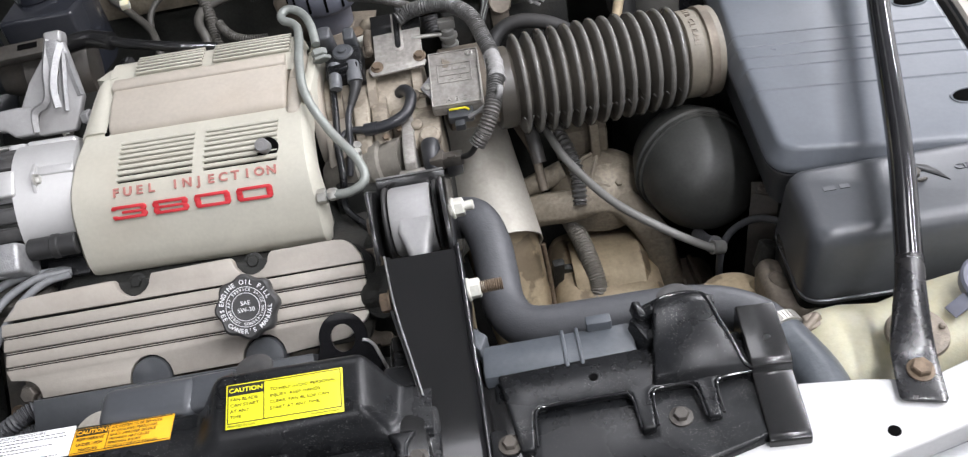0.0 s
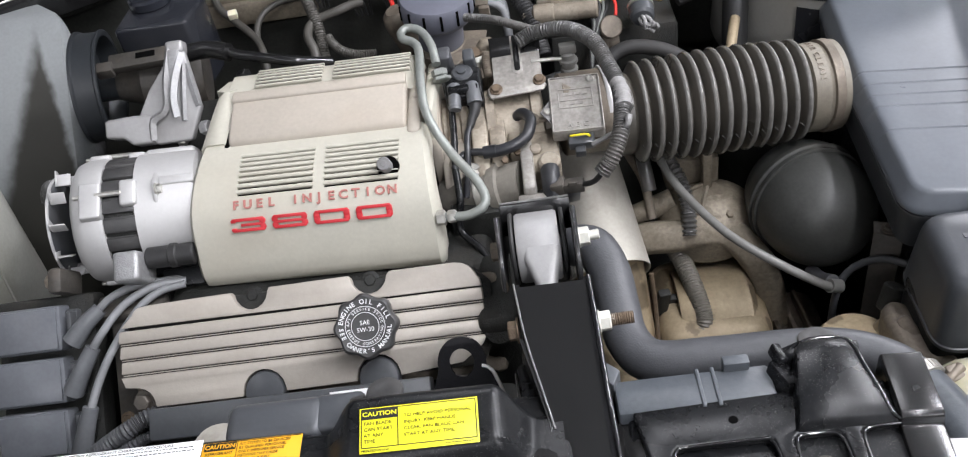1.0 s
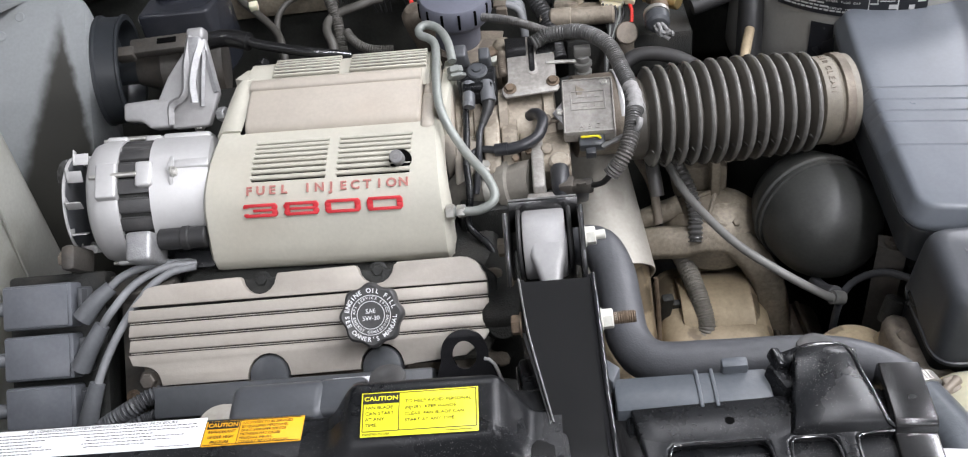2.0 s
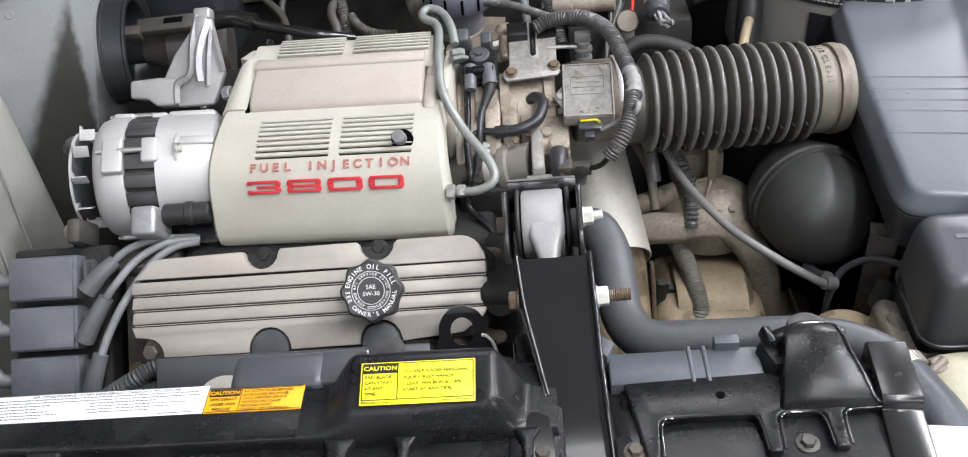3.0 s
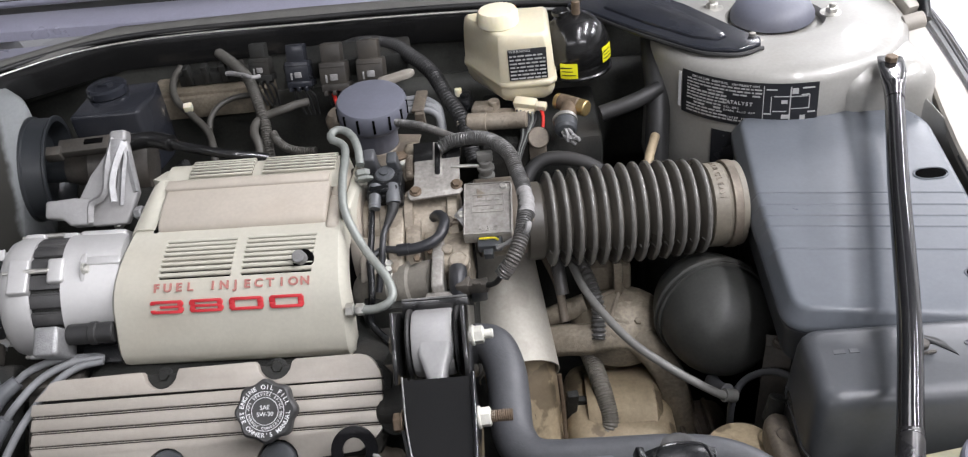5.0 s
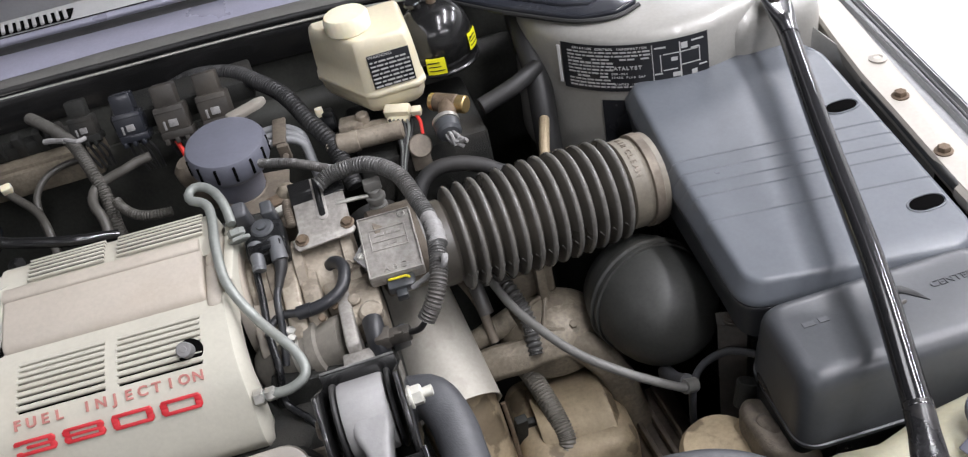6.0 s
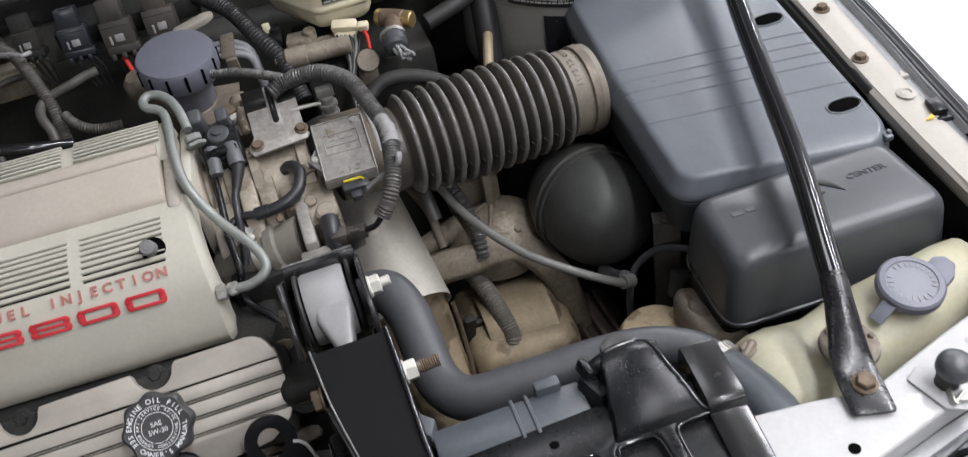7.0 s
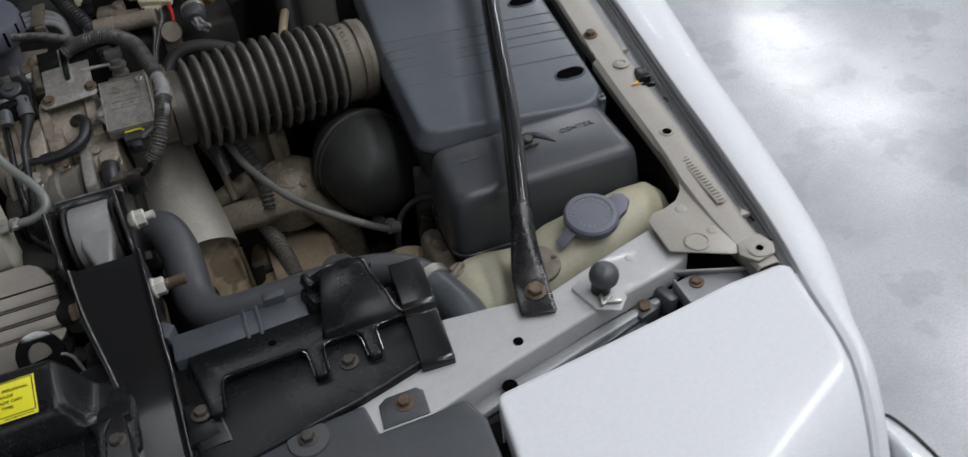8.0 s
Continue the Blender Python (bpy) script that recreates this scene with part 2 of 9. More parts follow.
dark_wedge(WINGPL, (0.030, 0.028, 0.021))
CUFF = paint("dusty_brown_rubber", (0.18, 0.16, 0.125), 0.5, var=0.15, grain=40, bump=0.08, dirt=0.5, dirt_colour=(0.11, 0.095, 0.075), dirt_scale=16)
# Lightless black: the shade inside holes, slots and gaps, put into colour.
HOLE_SHADE = paint("black_hole_shade", (0.004, 0.004, 0.004), 0.95, var=0.0, bump=0.0)
HOLE_SHADE.node_tree.nodes["Principled BSDF"].inputs["Specular IOR Level"].default_value = 0.0
# Worn rubber, made paler to carry the highlight along each bellows fold.
CREST = paint("worn_highlight_rubber", (0.125, 0.12, 0.11), 0.2, var=0.2, grain=60, bump=0.03, dirt=0.3, dirt_colour=(0.08, 0.075, 0.065), dirt_scale=30)
CAST = paint("dusty_cast_alloy", (0.36, 0.315, 0.25), 0.5, 0.3, var=0.2, grain=18, bump=0.12, dirt=0.6, dirt_colour=(0.15, 0.12, 0.09), dirt_scale=22, spots=0.45)
ARM = paint("smooth_cast_aluminium", (0.37, 0.365, 0.36), 0.5, 0.35, var=0.06, grain=40, bump=0.06, dirt=0.15, dirt_colour=(0.25, 0.23, 0.21))
EDGE = paint("worn_bright_edge", (0.2, 0.197, 0.193), 0.35, 0.6, var=0.3, grain=90, bump=0.08, dirt=0.4, dirt_colour=(0.03, 0.03, 0.03), dirt_scale=40)
CAPB = paint("charcoal_plastic", (0.045, 0.0445, 0.044), 0.42, var=0.15, grain=60, bump=0.05, dirt=0.3, dirt_colour=(0.09, 0.085, 0.08), dirt_scale=30)
WORN = paint("worn_black_lacquer", (0.015, 0.015, 0.016), 0.24, 0.0, var=0.25, grain=30, bump=0.01, coat=0.1, dirt=0.15, dirt_colour=(0.07, 0.063, 0.057), dirt_scale=45, spots=0.15)
BRACE = paint("black_lacquer", (0.012, 0.012, 0.013), 0.13, 0.0, var=0.2, grain=20, bump=0.002, coat=0.4, dirt=0.1, dirt_colour=(0.03, 0.03, 0.03), fine=60)
WRAP = paint("grey_cloth_tape", (0.27, 0.265, 0.26), 0.6, var=0.2, grain=90, bump=0.2, dirt=0.4, dirt_colour=(0.14, 0.13, 0.12), dirt_scale=40)
VACH = paint("dull_grey_rubber", (0.14, 0.138, 0.128), 0.45, var=0.1, grain=40, bump=0.04, dirt=0.3, dirt_colour=(0.09, 0.085, 0.075))
BOXG = paint("blue_black_plastic", (0.060, 0.064, 0.070), 0.33, var=0.08, grain=30, bump=0.02, dirt=0.3, dirt_colour=(0.045, 0.045, 0.045), dirt_scale=7)
DUSTC = paint("dusty_conduit", (0.20, 0.185, 0.158), 0.5, var=0.15, grain=40, bump=0.04, dirt=0.3, dirt_colour=(0.1, 0.09, 0.075), dirt_scale=20)
LOOMK = paint("dusty_dark_hose", (0.070, 0.066, 0.057), 0.5, var=0.15, grain=40, bump=0.05, dirt=0.3, dirt_colour=(0.045, 0.04, 0.033), dirt_scale=14)
PULLEYP = paint("satin_black_paint", (0.022, 0.025, 0.028), 0.35, var=0.1, grain=30, bump=0.01, dirt=0.15, dirt_colour=(0.04, 0.04, 0.04))
FIREW = paint("dusty_black_firewall", (0.034, 0.035, 0.030), 0.6, var=0.3, grain=20, bump=0.1, dirt=0.3, dirt_colour=(0.06, 0.055, 0.045), dirt_scale=9)
LOOMC = paint("olive_dusty_conduit", (0.125, 0.115, 0.096), 0.5, var=0.15, grain=40, bump=0.05, dirt=0.3, dirt_colour=(0.06, 0.055, 0.045), dirt_scale=18)
BOOT = paint("grey_rubber_boot", (0.105, 0.11, 0.116), 0.42, var=0.12, grain=40, bump=0.05, dirt=0.25, dirt_colour=(0.07, 0.07, 0.07), dirt_scale=20)
TOWERP = paint("silver_beige_paint", (0.31, 0.303, 0.28), 0.4, 0.15, var=0.06, grain=20, bump=0.015, dirt=0.3, dirt_colour=(0.22, 0.205, 0.17), dirt_scale=6, coat=0.4)
PSBLUE = paint("glossy_blue_black_plastic", (0.020, 0.022, 0.028), 0.2, var=0.08, grain=30, bump=0.02, dirt=0.2, dirt_colour=(0.06, 0.06, 0.06), dirt_scale=8)
BALLP = paint("dusty_black_moulding", (0.038, 0.039, 0.036), 0.5, var=0.2, grain=30, bump=0.03, dirt=0.4, dirt_colour=(0.045, 0.042, 0.035), dirt_scale=12, spec=0.4)
COILP = paint("dull_slate_plastic", (0.115, 0.122, 0.134), 0.36, var=0.1, grain=50, bump=0.015, dirt=0.2, dirt_colour=(0.12, 0.12, 0.12), dirt_scale=12)
DUSTY = paint("brown_dusty_casting", (0.21, 0.18, 0.135), 0.6, 0.1, var=0.3, grain=14, bump=0.15, dirt=0.6, dirt_colour=(0.10, 0.08, 0.055), dirt_scale=18, spots=0.4)
RELAYP = paint("dusty_brown_plastic", (0.040, 0.036, 0.031), 0.5, var=0.2, grain=40, bump=0.05, dirt=0.4, dirt_colour=(0.08, 0.068, 0.052), dirt_scale=25)
LENS = paint("clear_lamp_lens", (0.78, 0.79, 0.80), 0.12, var=0.05, grain=30, bump=0.0, coat=1.0)


# ---- shape helpers ----
I4 = Matrix.Identity(4)


def ax(at, z=(0, 0, 1), x=None):
    """A frame at a place whose z axis runs along z."""
    z = Vector(z).normalized()
    x = Vector(x) if x else (Vector((1, 0, 0)) if abs(z.x) < 0.9 else Vector((0, 1, 0)))
    y = z.cross(x).normalized()
    x = y.cross(z)
    m = Matrix((x, y, z)).transposed().to_4x4()
    m.translation = Vector(at)
    return m


def bev(bm, w, seg=2, angle=28):
    if w:
        es = [e for e in bm.edges if len(e.link_faces) == 2 and e.calc_face_angle(0) > radians(angle)]
        bmesh.ops.bevel(bm, geom=es, offset=w, segments=seg, profile=0.5, affect="EDGES", clamp_overlap=True)
    return bm


def box(sx, sy, sz, m=I4, w=0.002, seg=2, taper=(1, 1)):
    """A rounded box centred on m's origin; taper scales its top."""
    bm = bmesh.new()
    bmesh.ops.create_cube(bm, size=1)
    for v in bm.verts:
        k = taper if v.co.z > 0 else (1, 1)
        v.co = Vector((v.co.x * sx * k[0], v.co.y * sy * k[1], v.co.z * sz))
    bev(bm, w, seg)
    bm.transform(m)
    return bm


def span(x0, x1, y0, y1, z0, z1, w=0.002, seg=2, taper=(1, 1)):
    return box(x1 - x0, y1 - y0, z1 - z0, pose((x0 + x1) / 2, (y0 + y1) / 2, (z0 + z1) / 2), w, seg, taper)


def prism(pts, h, m=I4, w=0.0015, seg=2):
    """A flat outline raised by h."""
    bm = bmesh.new()
    vs = [bm.verts.new((x, y, 0)) for x, y in pts]
    f = bm.faces.new(vs)
    r = bmesh.ops.extrude_face_region(bm, geom=[f])
    for v in r["geom"]:
        if isinstance(v, bmesh.types.BMVert):
            v.co.z += h
    bmesh.ops.recalc_face_normals(bm, faces=bm.faces)
    bev(bm, w, seg)
    bm.transform(m)
    return bm


def lathe(prof, m=I4, n=32, lobes=0, depth=0.0, caps=True):
    """A turned body from (radius, height) pairs; lobes scallop its rim."""
    bm = bmesh.new()
    rings = []
    for r, z in prof:
        ring = []
        for i in range(n):
            a = 2 * math.pi * i / n
            k = r * (1 + depth * math.cos(lobes * a)) if lobes else r
            ring.append(bm.verts.new((k * math.cos(a), k * math.sin(a), z)))
        rings.append(ring)
    for a, b in zip(rings, rings[1:]):
        for i in range(n):
            bm.faces.new((a[i], a[(i + 1) % n], b[(i + 1) % n], b[i]))
    if caps:
        bm.faces.new(rings[0])
        bm.faces.new(rings[-1])
    bmesh.ops.recalc_face_normals(bm, faces=bm.faces)
    bm.transform(m)
    return bm


def cyl(r, h, m=I4, n=24, w=0.0015):
    w = min(w, r * 0.4, h * 0.4)
    return lathe([(r - w, 0), (r, w), (r, h - w), (r - w, h)], m, n)


def smooth_path(pts, step=0.006):
    p = [Vector(q) for q in pts]
    p = [p[0] * 2 - p[1], *p, p[-1] * 2 - p[-2]]
    out = []
    for a, b, c, d in zip(p, p[1:], p[2:], p[3:]):
        k = max(2, int((c - b).length / step))
        for i in range(k):
            t = i / k
            out.append(0.5 * (2 * b + (c - a) * t + (2 * a - 5 * b + 4 * c - d) * t * t + (3 * b - a - 3 * c + d) * t ** 3))
    out.append(p[-2])
    return out


def tube(pts, r, n=12, pitch=0.0, wave=0.0, step=0.006, flat=1.0):
    """A hose or wire along a smooth path; pitch and wave give it rings. r is a radius, or one for each end."""
    r0, r1 = r if isinstance(r, tuple) else (r, r)
    if pitch:
        step = pitch / 6
    path = smooth_path(pts, step)
    bm, rings, s = bmesh.new(), [], 0.0
    up = Vector((0.123, 0.2, 0.97))
    for i, q in enumerate(path):
        d = (path[min(i + 1, len(path) - 1)] - path[max(i - 1, 0)]).normalized()
        if i:
            s += (q - path[i - 1]).length
        side = d.cross(up).normalized()
        up = side.cross(d).normalized()
        k = r0 + (r1 - r0) * i / (len(path) - 1)
        if pitch:
            k += wave * (1 if (s / pitch) % 1 < 0.55 else -1) * min(1, abs(((s / pitch) % 0.55) - 0.275) * -4 + 1.3)
        rings.append([bm.verts.new(q + (side * math.cos(2 * math.pi * j / n) + up * math.sin(2 * math.pi * j / n) * flat) * k) for j in range(n)])
    for a, b in zip(rings, rings[1:]):
        for j in range(n):
            bm.faces.new((a[j], a[(j + 1) % n], b[(j + 1) % n], b[j]))
    bm.faces.new(rings[0])
    bm.faces.new(rings[-1])
    bmesh.ops.recalc_face_normals(bm, faces=bm.faces)
    return bm


def join(*bms):
    out = bmesh.new()
    for b in bms:
        me = bpy.data.meshes.new("tmp")
        b.to_mesh(me)
        out.from_mesh(me)
        b.free()
        bpy.data.meshes.remove(me)
    return out


def sheet(rows, thick=0.0012, closed=False):
    """A skin through rows of points, all of one length, with a back side a little below."""
    bm = bmesh.new()
    g = [[bm.verts.new(p) for p in row] for row in rows]
    for a, b in zip(g, g[1:]):
        for i in range(len(a) - 1):
            bm.faces.new((a[i], a[i + 1], b[i + 1], b[i]))
    bmesh.ops.recalc_face_normals(bm, faces=bm.faces)
    if thick:
        bmesh.ops.solidify(bm, geom=list(bm.faces), thickness=thick)
        bmesh.ops.recalc_face_normals(bm, faces=bm.faces)
    return bm


def hexbolt(at, z=(0, 0, 1), r=0.007, h=0.006, washer=0.0, stud=0.0):
    m = ax(at, z)
    out = [lathe([(r * 0.9, 0), (r, 0.0008), (r, h - 0.0012), (r * 0.85, h)], m, 6)]
    if washer:
        out.append(lathe([(washer, -0.0005), (washer, 0.0012), (r, 0.002)], m, 20))
    if stud:
        out.append(lathe([(r * 0.5, h - 0.001), (r * 0.55, h + stud * 0.9), (r * 0.4, h + stud)], m, 12))
    return join(*out)


def text_bm(body, size, m=I4, height=0.0004, align="CENTER", stretch=1.0, bold=0.0, space=1.0):
    """Raised lettering in the built-in font."""
    cu = bpy.data.curves.new("letters", "FONT")
    cu.body, cu.size, cu.align_x, cu.align_y, cu.extrude, cu.offset, cu.space_character = body, size, align, "CENTER", height / 2, bold, space
    cu.resolution_u = 3
    ob = bpy.data.objects.new("letters", cu)
    scene.collection.objects.link(ob)
    me = bpy.data.meshes.new_from_object(ob.evaluated_get(bpy.context.evaluated_depsgraph_get()))
    bm = bmesh.new()
    bm.from_mesh(me)
    bpy.data.objects.remove(ob)
    bpy.data.curves.remove(cu)
    bpy.data.meshes.remove(me)
    bm.transform(m @ Matrix.Diagonal((stretch, 1, 1, 1)))
    return bm


def bars(x0, x1, y, h, m, rng, height=0.0003, gap=0.35):
    """A line of unreadable print: short plain bars."""
    out, x = [], x0
    while x < x1 - h:
        w = min(h * rng.uniform(1.2, 4.5), x1 - x)
        out.append(box(w, h, height, m @ pose(x + w / 2, y, height / 2), 0))
        x += w + h * (gap + 0.4)
    return out


def origin_of(o):
    v = Vector((0, 0, 0))
    while o:
        v = v + o.location
        o = o.parent
    return v


def mesh_of(name, bm, mat, angle=38):
    bmesh.ops.recalc_face_normals(bm, faces=bm.faces)
    for f in bm.faces:
        f.smooth = True
    for e in bm.edges:
        if len(e.link_faces) == 2 and e.calc_face_angle(0) > radians(angle):
            e.smooth = False
    me = bpy.data.meshes.new(name)
    bm.to_mesh(me)
    bm.free()
    me.materials.append(mat)
    return me


def part(name, bm, mat, parent, label=""):
    bm.transform(Matrix.Translation(-origin_of(parent)))
    ob = new(name, mesh_of(name, bm, mat))
    ob.parent = parent
    return tagged(ob, label)


def thing(name, at, label, category, group="", kind=""):
    """An Empty at the thing's base, to hold its parts."""
    ob = new(name)
    ob.location = at
    ob.empty_display_size = 0.02
    return tagged(ob, label, category, group, kind)


def solo(name, bm, mat, label, category, group="", kind=""):
    """A thing of one mesh."""
    xs = [v.co for v in bm.verts]
    at = Vector(((min(v.x for v in xs) + max(v.x for v in xs)) / 2, (min(v.y for v in xs) + max(v.y for v in xs)) / 2, min(v.z for v in xs)))
    bm.transform(Matrix.Translation(-at))
    ob = new(name, mesh_of(name, bm, mat))
    ob.location = at
    return tagged(ob, label, category, group, kind)


def turn(ob, about, degrees):
    """Turn a whole thing about an upright axis."""
    p = Vector(about)
    ob.location = p + Matrix.Rotation(radians(degrees), 3, "Z") @ (ob.location - p)
    ob.rotation_euler.z = radians(degrees)


def offset_poly(pts, d):
    """A convex outline, counter-clockwise, moved inwards by d."""
    out, n = [], len(pts)
    for i in range(n):
        a, b, c = Vector(pts[i - 1]), Vector(pts[i]), Vector(pts[(i + 1) % n])
        e, f = (b - a).normalized(), (c - b).normalized()
        n1, n2 = Vector((-e.y, e.x)), Vector((-f.y, f.x))
        k = n1 + n2
        out.append(b + k * (d / max(0.2, k.dot(n1))))
    return out


def rounded_poly(pts, r, n=6):
    """An outline whose corners are rounded with radius r."""
    out, m = [], len(pts)
    for i in range(m):
        a, b, c = Vector(pts[i - 1]), Vector(pts[i]), Vector(pts[(i + 1) % m])
        k = min(r, (a - b).length * 0.45, (c - b).length * 0.45)
        p, q = b + (a - b).normalized() * k, b + (c - b).normalized() * k
        for j in range(n + 1):
            t = j / n
            out.append(p * (1 - t) ** 2 + b * 2 * t * (1 - t) + q * t * t)
    return out


def pillow(pts, prof, r, m=I4, n=6):
    """A moulded cover: an outline carried up through (inset, height) pairs, closed on top and below."""
    bm, rings = bmesh.new(), []
    for d, z in prof:
        rings.append([bm.verts.new((q.x, q.y, z)) for q in rounded_poly(offset_poly(pts, d), max(0.002, r - d * 0.5), n)])
    for a, b in zip(rings, rings[1:]):
        for i in range(len(a)):
            bm.faces.new((a[i], a[(i + 1) % len(a)], b[(i + 1) % len(a)], b[i]))
    bm.faces.new(rings[0])
    bm.faces.new(rings[-1])
    bmesh.ops.recalc_face_normals(bm, faces=bm.faces)
    bm.transform(m)
    return bm


def groove(bm, at, across, half, depth, low):
    """Presses a straight groove into the upper side of a mesh: across is its level normal, low the height under which nothing moves."""
    at, across = Vector(at), Vector(across).normalized()
    for d in (-half * 1.8, -half * 0.6, half * 0.6, half * 1.8):
        bmesh.ops.bisect_plane(bm, geom=[*bm.verts, *bm.edges, *bm.faces], plane_co=at + across * d, plane_no=across)
    for v in bm.verts:
        if abs((v.co - at).dot(across)) < half * 0.8 and v.co.z > low:
            v.co.z -= depth


def lerp(table, t):
    """Piecewise-linear look-up in rows of (t, values...)."""
    for a, b in zip(table, table[1:]):
        if t <= b[0]:
            k = max(0.0, (t - a[0]) / (b[0] - a[0]))
            return [p + (q - p) * k for p, q in zip(a[1:], b[1:])]
    return list(table[-1][1:])


# ---- the hall ----
solo("floor", span(-7, 7, -7, 7, -0.12, 0, 0), FLOOR, "light grey polished concrete hall floor", "floor", kind="structure")
solo("wall_north", span(-7, 7, 7, 7.15, 0, 3.8, 0), WALLP, "plain pale grey hall wall", "wall", kind="structure")
solo("wall_south", span(-7, 7, -7.15, -7, 0, 3.8, 0), WALLP, "plain pale grey hall wall", "wall", kind="structure")
solo("wall_east", span(7, 7.15, -7, 7, 0, 3.8, 0), WALLP, "plain pale grey hall wall", "wall", kind="structure")
solo("wall_west", span(-7.15, -7, -7, 7, 0, 3.8, 0), WALLP, "plain pale grey hall wall", "wall", kind="structure")
solo("ceiling", span(-7, 7, -7, 7, 3.8, 3.92, 0), CEILP, "plain grey hall ceiling", "ceiling", kind="structure")

# ---- the car's body round the engine bay ----
car = thing("car", (-0.2, 0.9, 0), "silver car with its engine bay open, standing on concrete", "car")
MID = -0.2  # the car's centre line


def nose_drop(x, y):
    """How far the nose falls away towards the front corner."""
    d = max(0.0, (x - 0.569) * 0.381 - (y - 0.276) * 0.925)
    return 6.4 * d * d


WING = [(0.05, 0.45), (0.10, 0.495), (0.15, 0.532), (0.192, 0.551), (0.221, 0.562), (0.255, 0.574), (0.295, 0.583), (0.348, 0.590), (0.397, 0.599), (0.443, 0.607), (0.493, 0.6135), (0.547, 0.620), (0.605, 0.6265),
        (0.67, 0.633), (0.739, 0.641), (0.896, 0.661), (1.3, 0.700), (1.9, 0.73)]
WING_Z = [(0.05, 0.834), (0.30, 0.835), (0.348, 0.838), (0.397, 0.844), (0.493, 0.849), (0.605, 0.855), (0.739, 0.861), (0.896, 0.868), (1.3, 0.893), (1.9, 0.915)]
WING_W = [(0.05, 0.02), (0.2, 0.022), (0.27, 0.025), (0.295, 0.027), (0.312, 0.032), (0.348, 0.043), (0.39, 0.049), (0.487, 0.055), (0.6, 0.060), (0.73, 0.066), (0.884, 0.076), (1.3, 0.082), (1.9, 0.085)]


def fender(side):
    """The wing: its inner edge, a softly crowned top and the flank down to the sill."""
    out = []
    for i in range(80):
        y = 0.05 + 1.85 * (i / 79) ** 1.4
        x, w = lerp(WING, y)[0], lerp(WING_W, y)[0]
        z = lerp(WING_Z, y)[0] - nose_drop(x, y)
        row = [(0, -0.035), (0, -0.005), (0.0012, -0.0013), (0.005, 0), (0.3 * w, 0.0012), (0.55 * w, 0.0002), (0.75 * w, -0.003), (0.9 * w, -0.0085), (w, -0.017), (w + 0.004, -0.03),
               (w + 0.010, -0.06), (w + 0.017, -0.11), (w + 0.025, -0.2), (w + 0.03, -0.33), (w + 0.02, -0.5), (w, -0.6)]
        out.append([(MID + side * (x + dx - MID), y, max(z + dz, 0.2)) for dx, dz in row])
    return sheet(out, 0.0016)


part("fender", fender(1), SILVER, car, "glossy silver front wing")
part("fender", fender(-1), SILVER, car, "glossy silver front wing")


def header_panel(side):
    """The painted nose panel behind the headlamp, with rounded corners and a turned-down rim."""
    out = []
    for i in range(41):
        s = (i / 40) ** 1.3
        row = []
        for j in range(49):
            u = 0.5 - 0.5 * math.cos(math.pi * j / 48)
            yb = lerp([(0, 0.3635), (0.2, 0.3705), (0.4, 0.377), (0.8, 0.391), (1.0, 0.3895)], u)[0]
            y = yb - s * (0.29 + 0.02 * u)
            xr = lerp(WING, y)[0] - 0.0030
            xl = 0.2615 + (y - 0.3635) * 0.1
            x = xl + (xr - xl) * u
            near = min((xr - x) / 0.016, (x - xl) / 0.010, 1.0)
            y -= (1 - math.sqrt(max(0.0, 1 - (1 - near) ** 2))) * (0.016 if u > 0.5 else 0.010) * (1 - s) ** 6
            z = 0.8265 + 0.009 * u ** 3 - nose_drop(x, y) - 0.4 * max(0, 0.16 - y) ** 1.6
            edge = min(u * (xr - xl), (1 - u) * (xr - xl), s * 0.3)
            row.append((MID + side * (x - MID), y, z - 0.0028 * max(0.0, 1 - edge / 0.005) ** 2))
        out.append([(row[0][0], row[0][1], row[0][2] - 0.032)] + row + [(row[-1][0], row[-1][1], row[-1][2] - 0.03)])
    out.insert(0, [(x, y + 0.001, z - 0.030) for x, y, z in out[0]])
    return sheet(out, 0.0016)


part("header_panel", header_panel(1), SILVER, car, "glossy silver nose panel beside the wing")
part("header_panel", header_panel(-1), SILVER, car, "glossy silver nose panel beside the wing")


def side_rail(side):
    """The inner wing rail, a long flat flange with a lip into the bay."""
    edge = [(0.39, 0.562, 0.588, 0.836), (0.45, 0.556, 0.5895, 0.838), (0.532, 0.557, 0.596, 0.842), (0.568, 0.562, 0.5995, 0.844), (0.627, 0.567, 0.606, 0.847), (0.709, 0.571, 0.611, 0.851), (0.763, 0.574, 0.615, 0.855),
            (0.806, 0.577, 0.619, 0.858), (0.918, 0.588, 0.630, 0.866), (1.00, 0.594, 0.639, 0.873), (1.10, 0.608, 0.653, 0.881), (1.15, 0.618, 0.660, 0.884), (1.5, 0.655, 0.69, 0.90)]
    out = []
    for i in range(30):
        y = 0.39 + 1.11 * i / 29
        a, b, z = lerp(edge, y)
        row = [(a + 0.012, -0.03), (a + 0.002, -0.02), (a, -0.004), (a + 0.003, 0), (a + (b - a) * 0.5, 0.0008), (b - 0.004, 0), (b, -0.003), (b + 0.002, -0.014)]
        out.append([(MID + side * (x - MID), y, z + dz) for x, dz in row])
    return sheet(out, 0.0016)


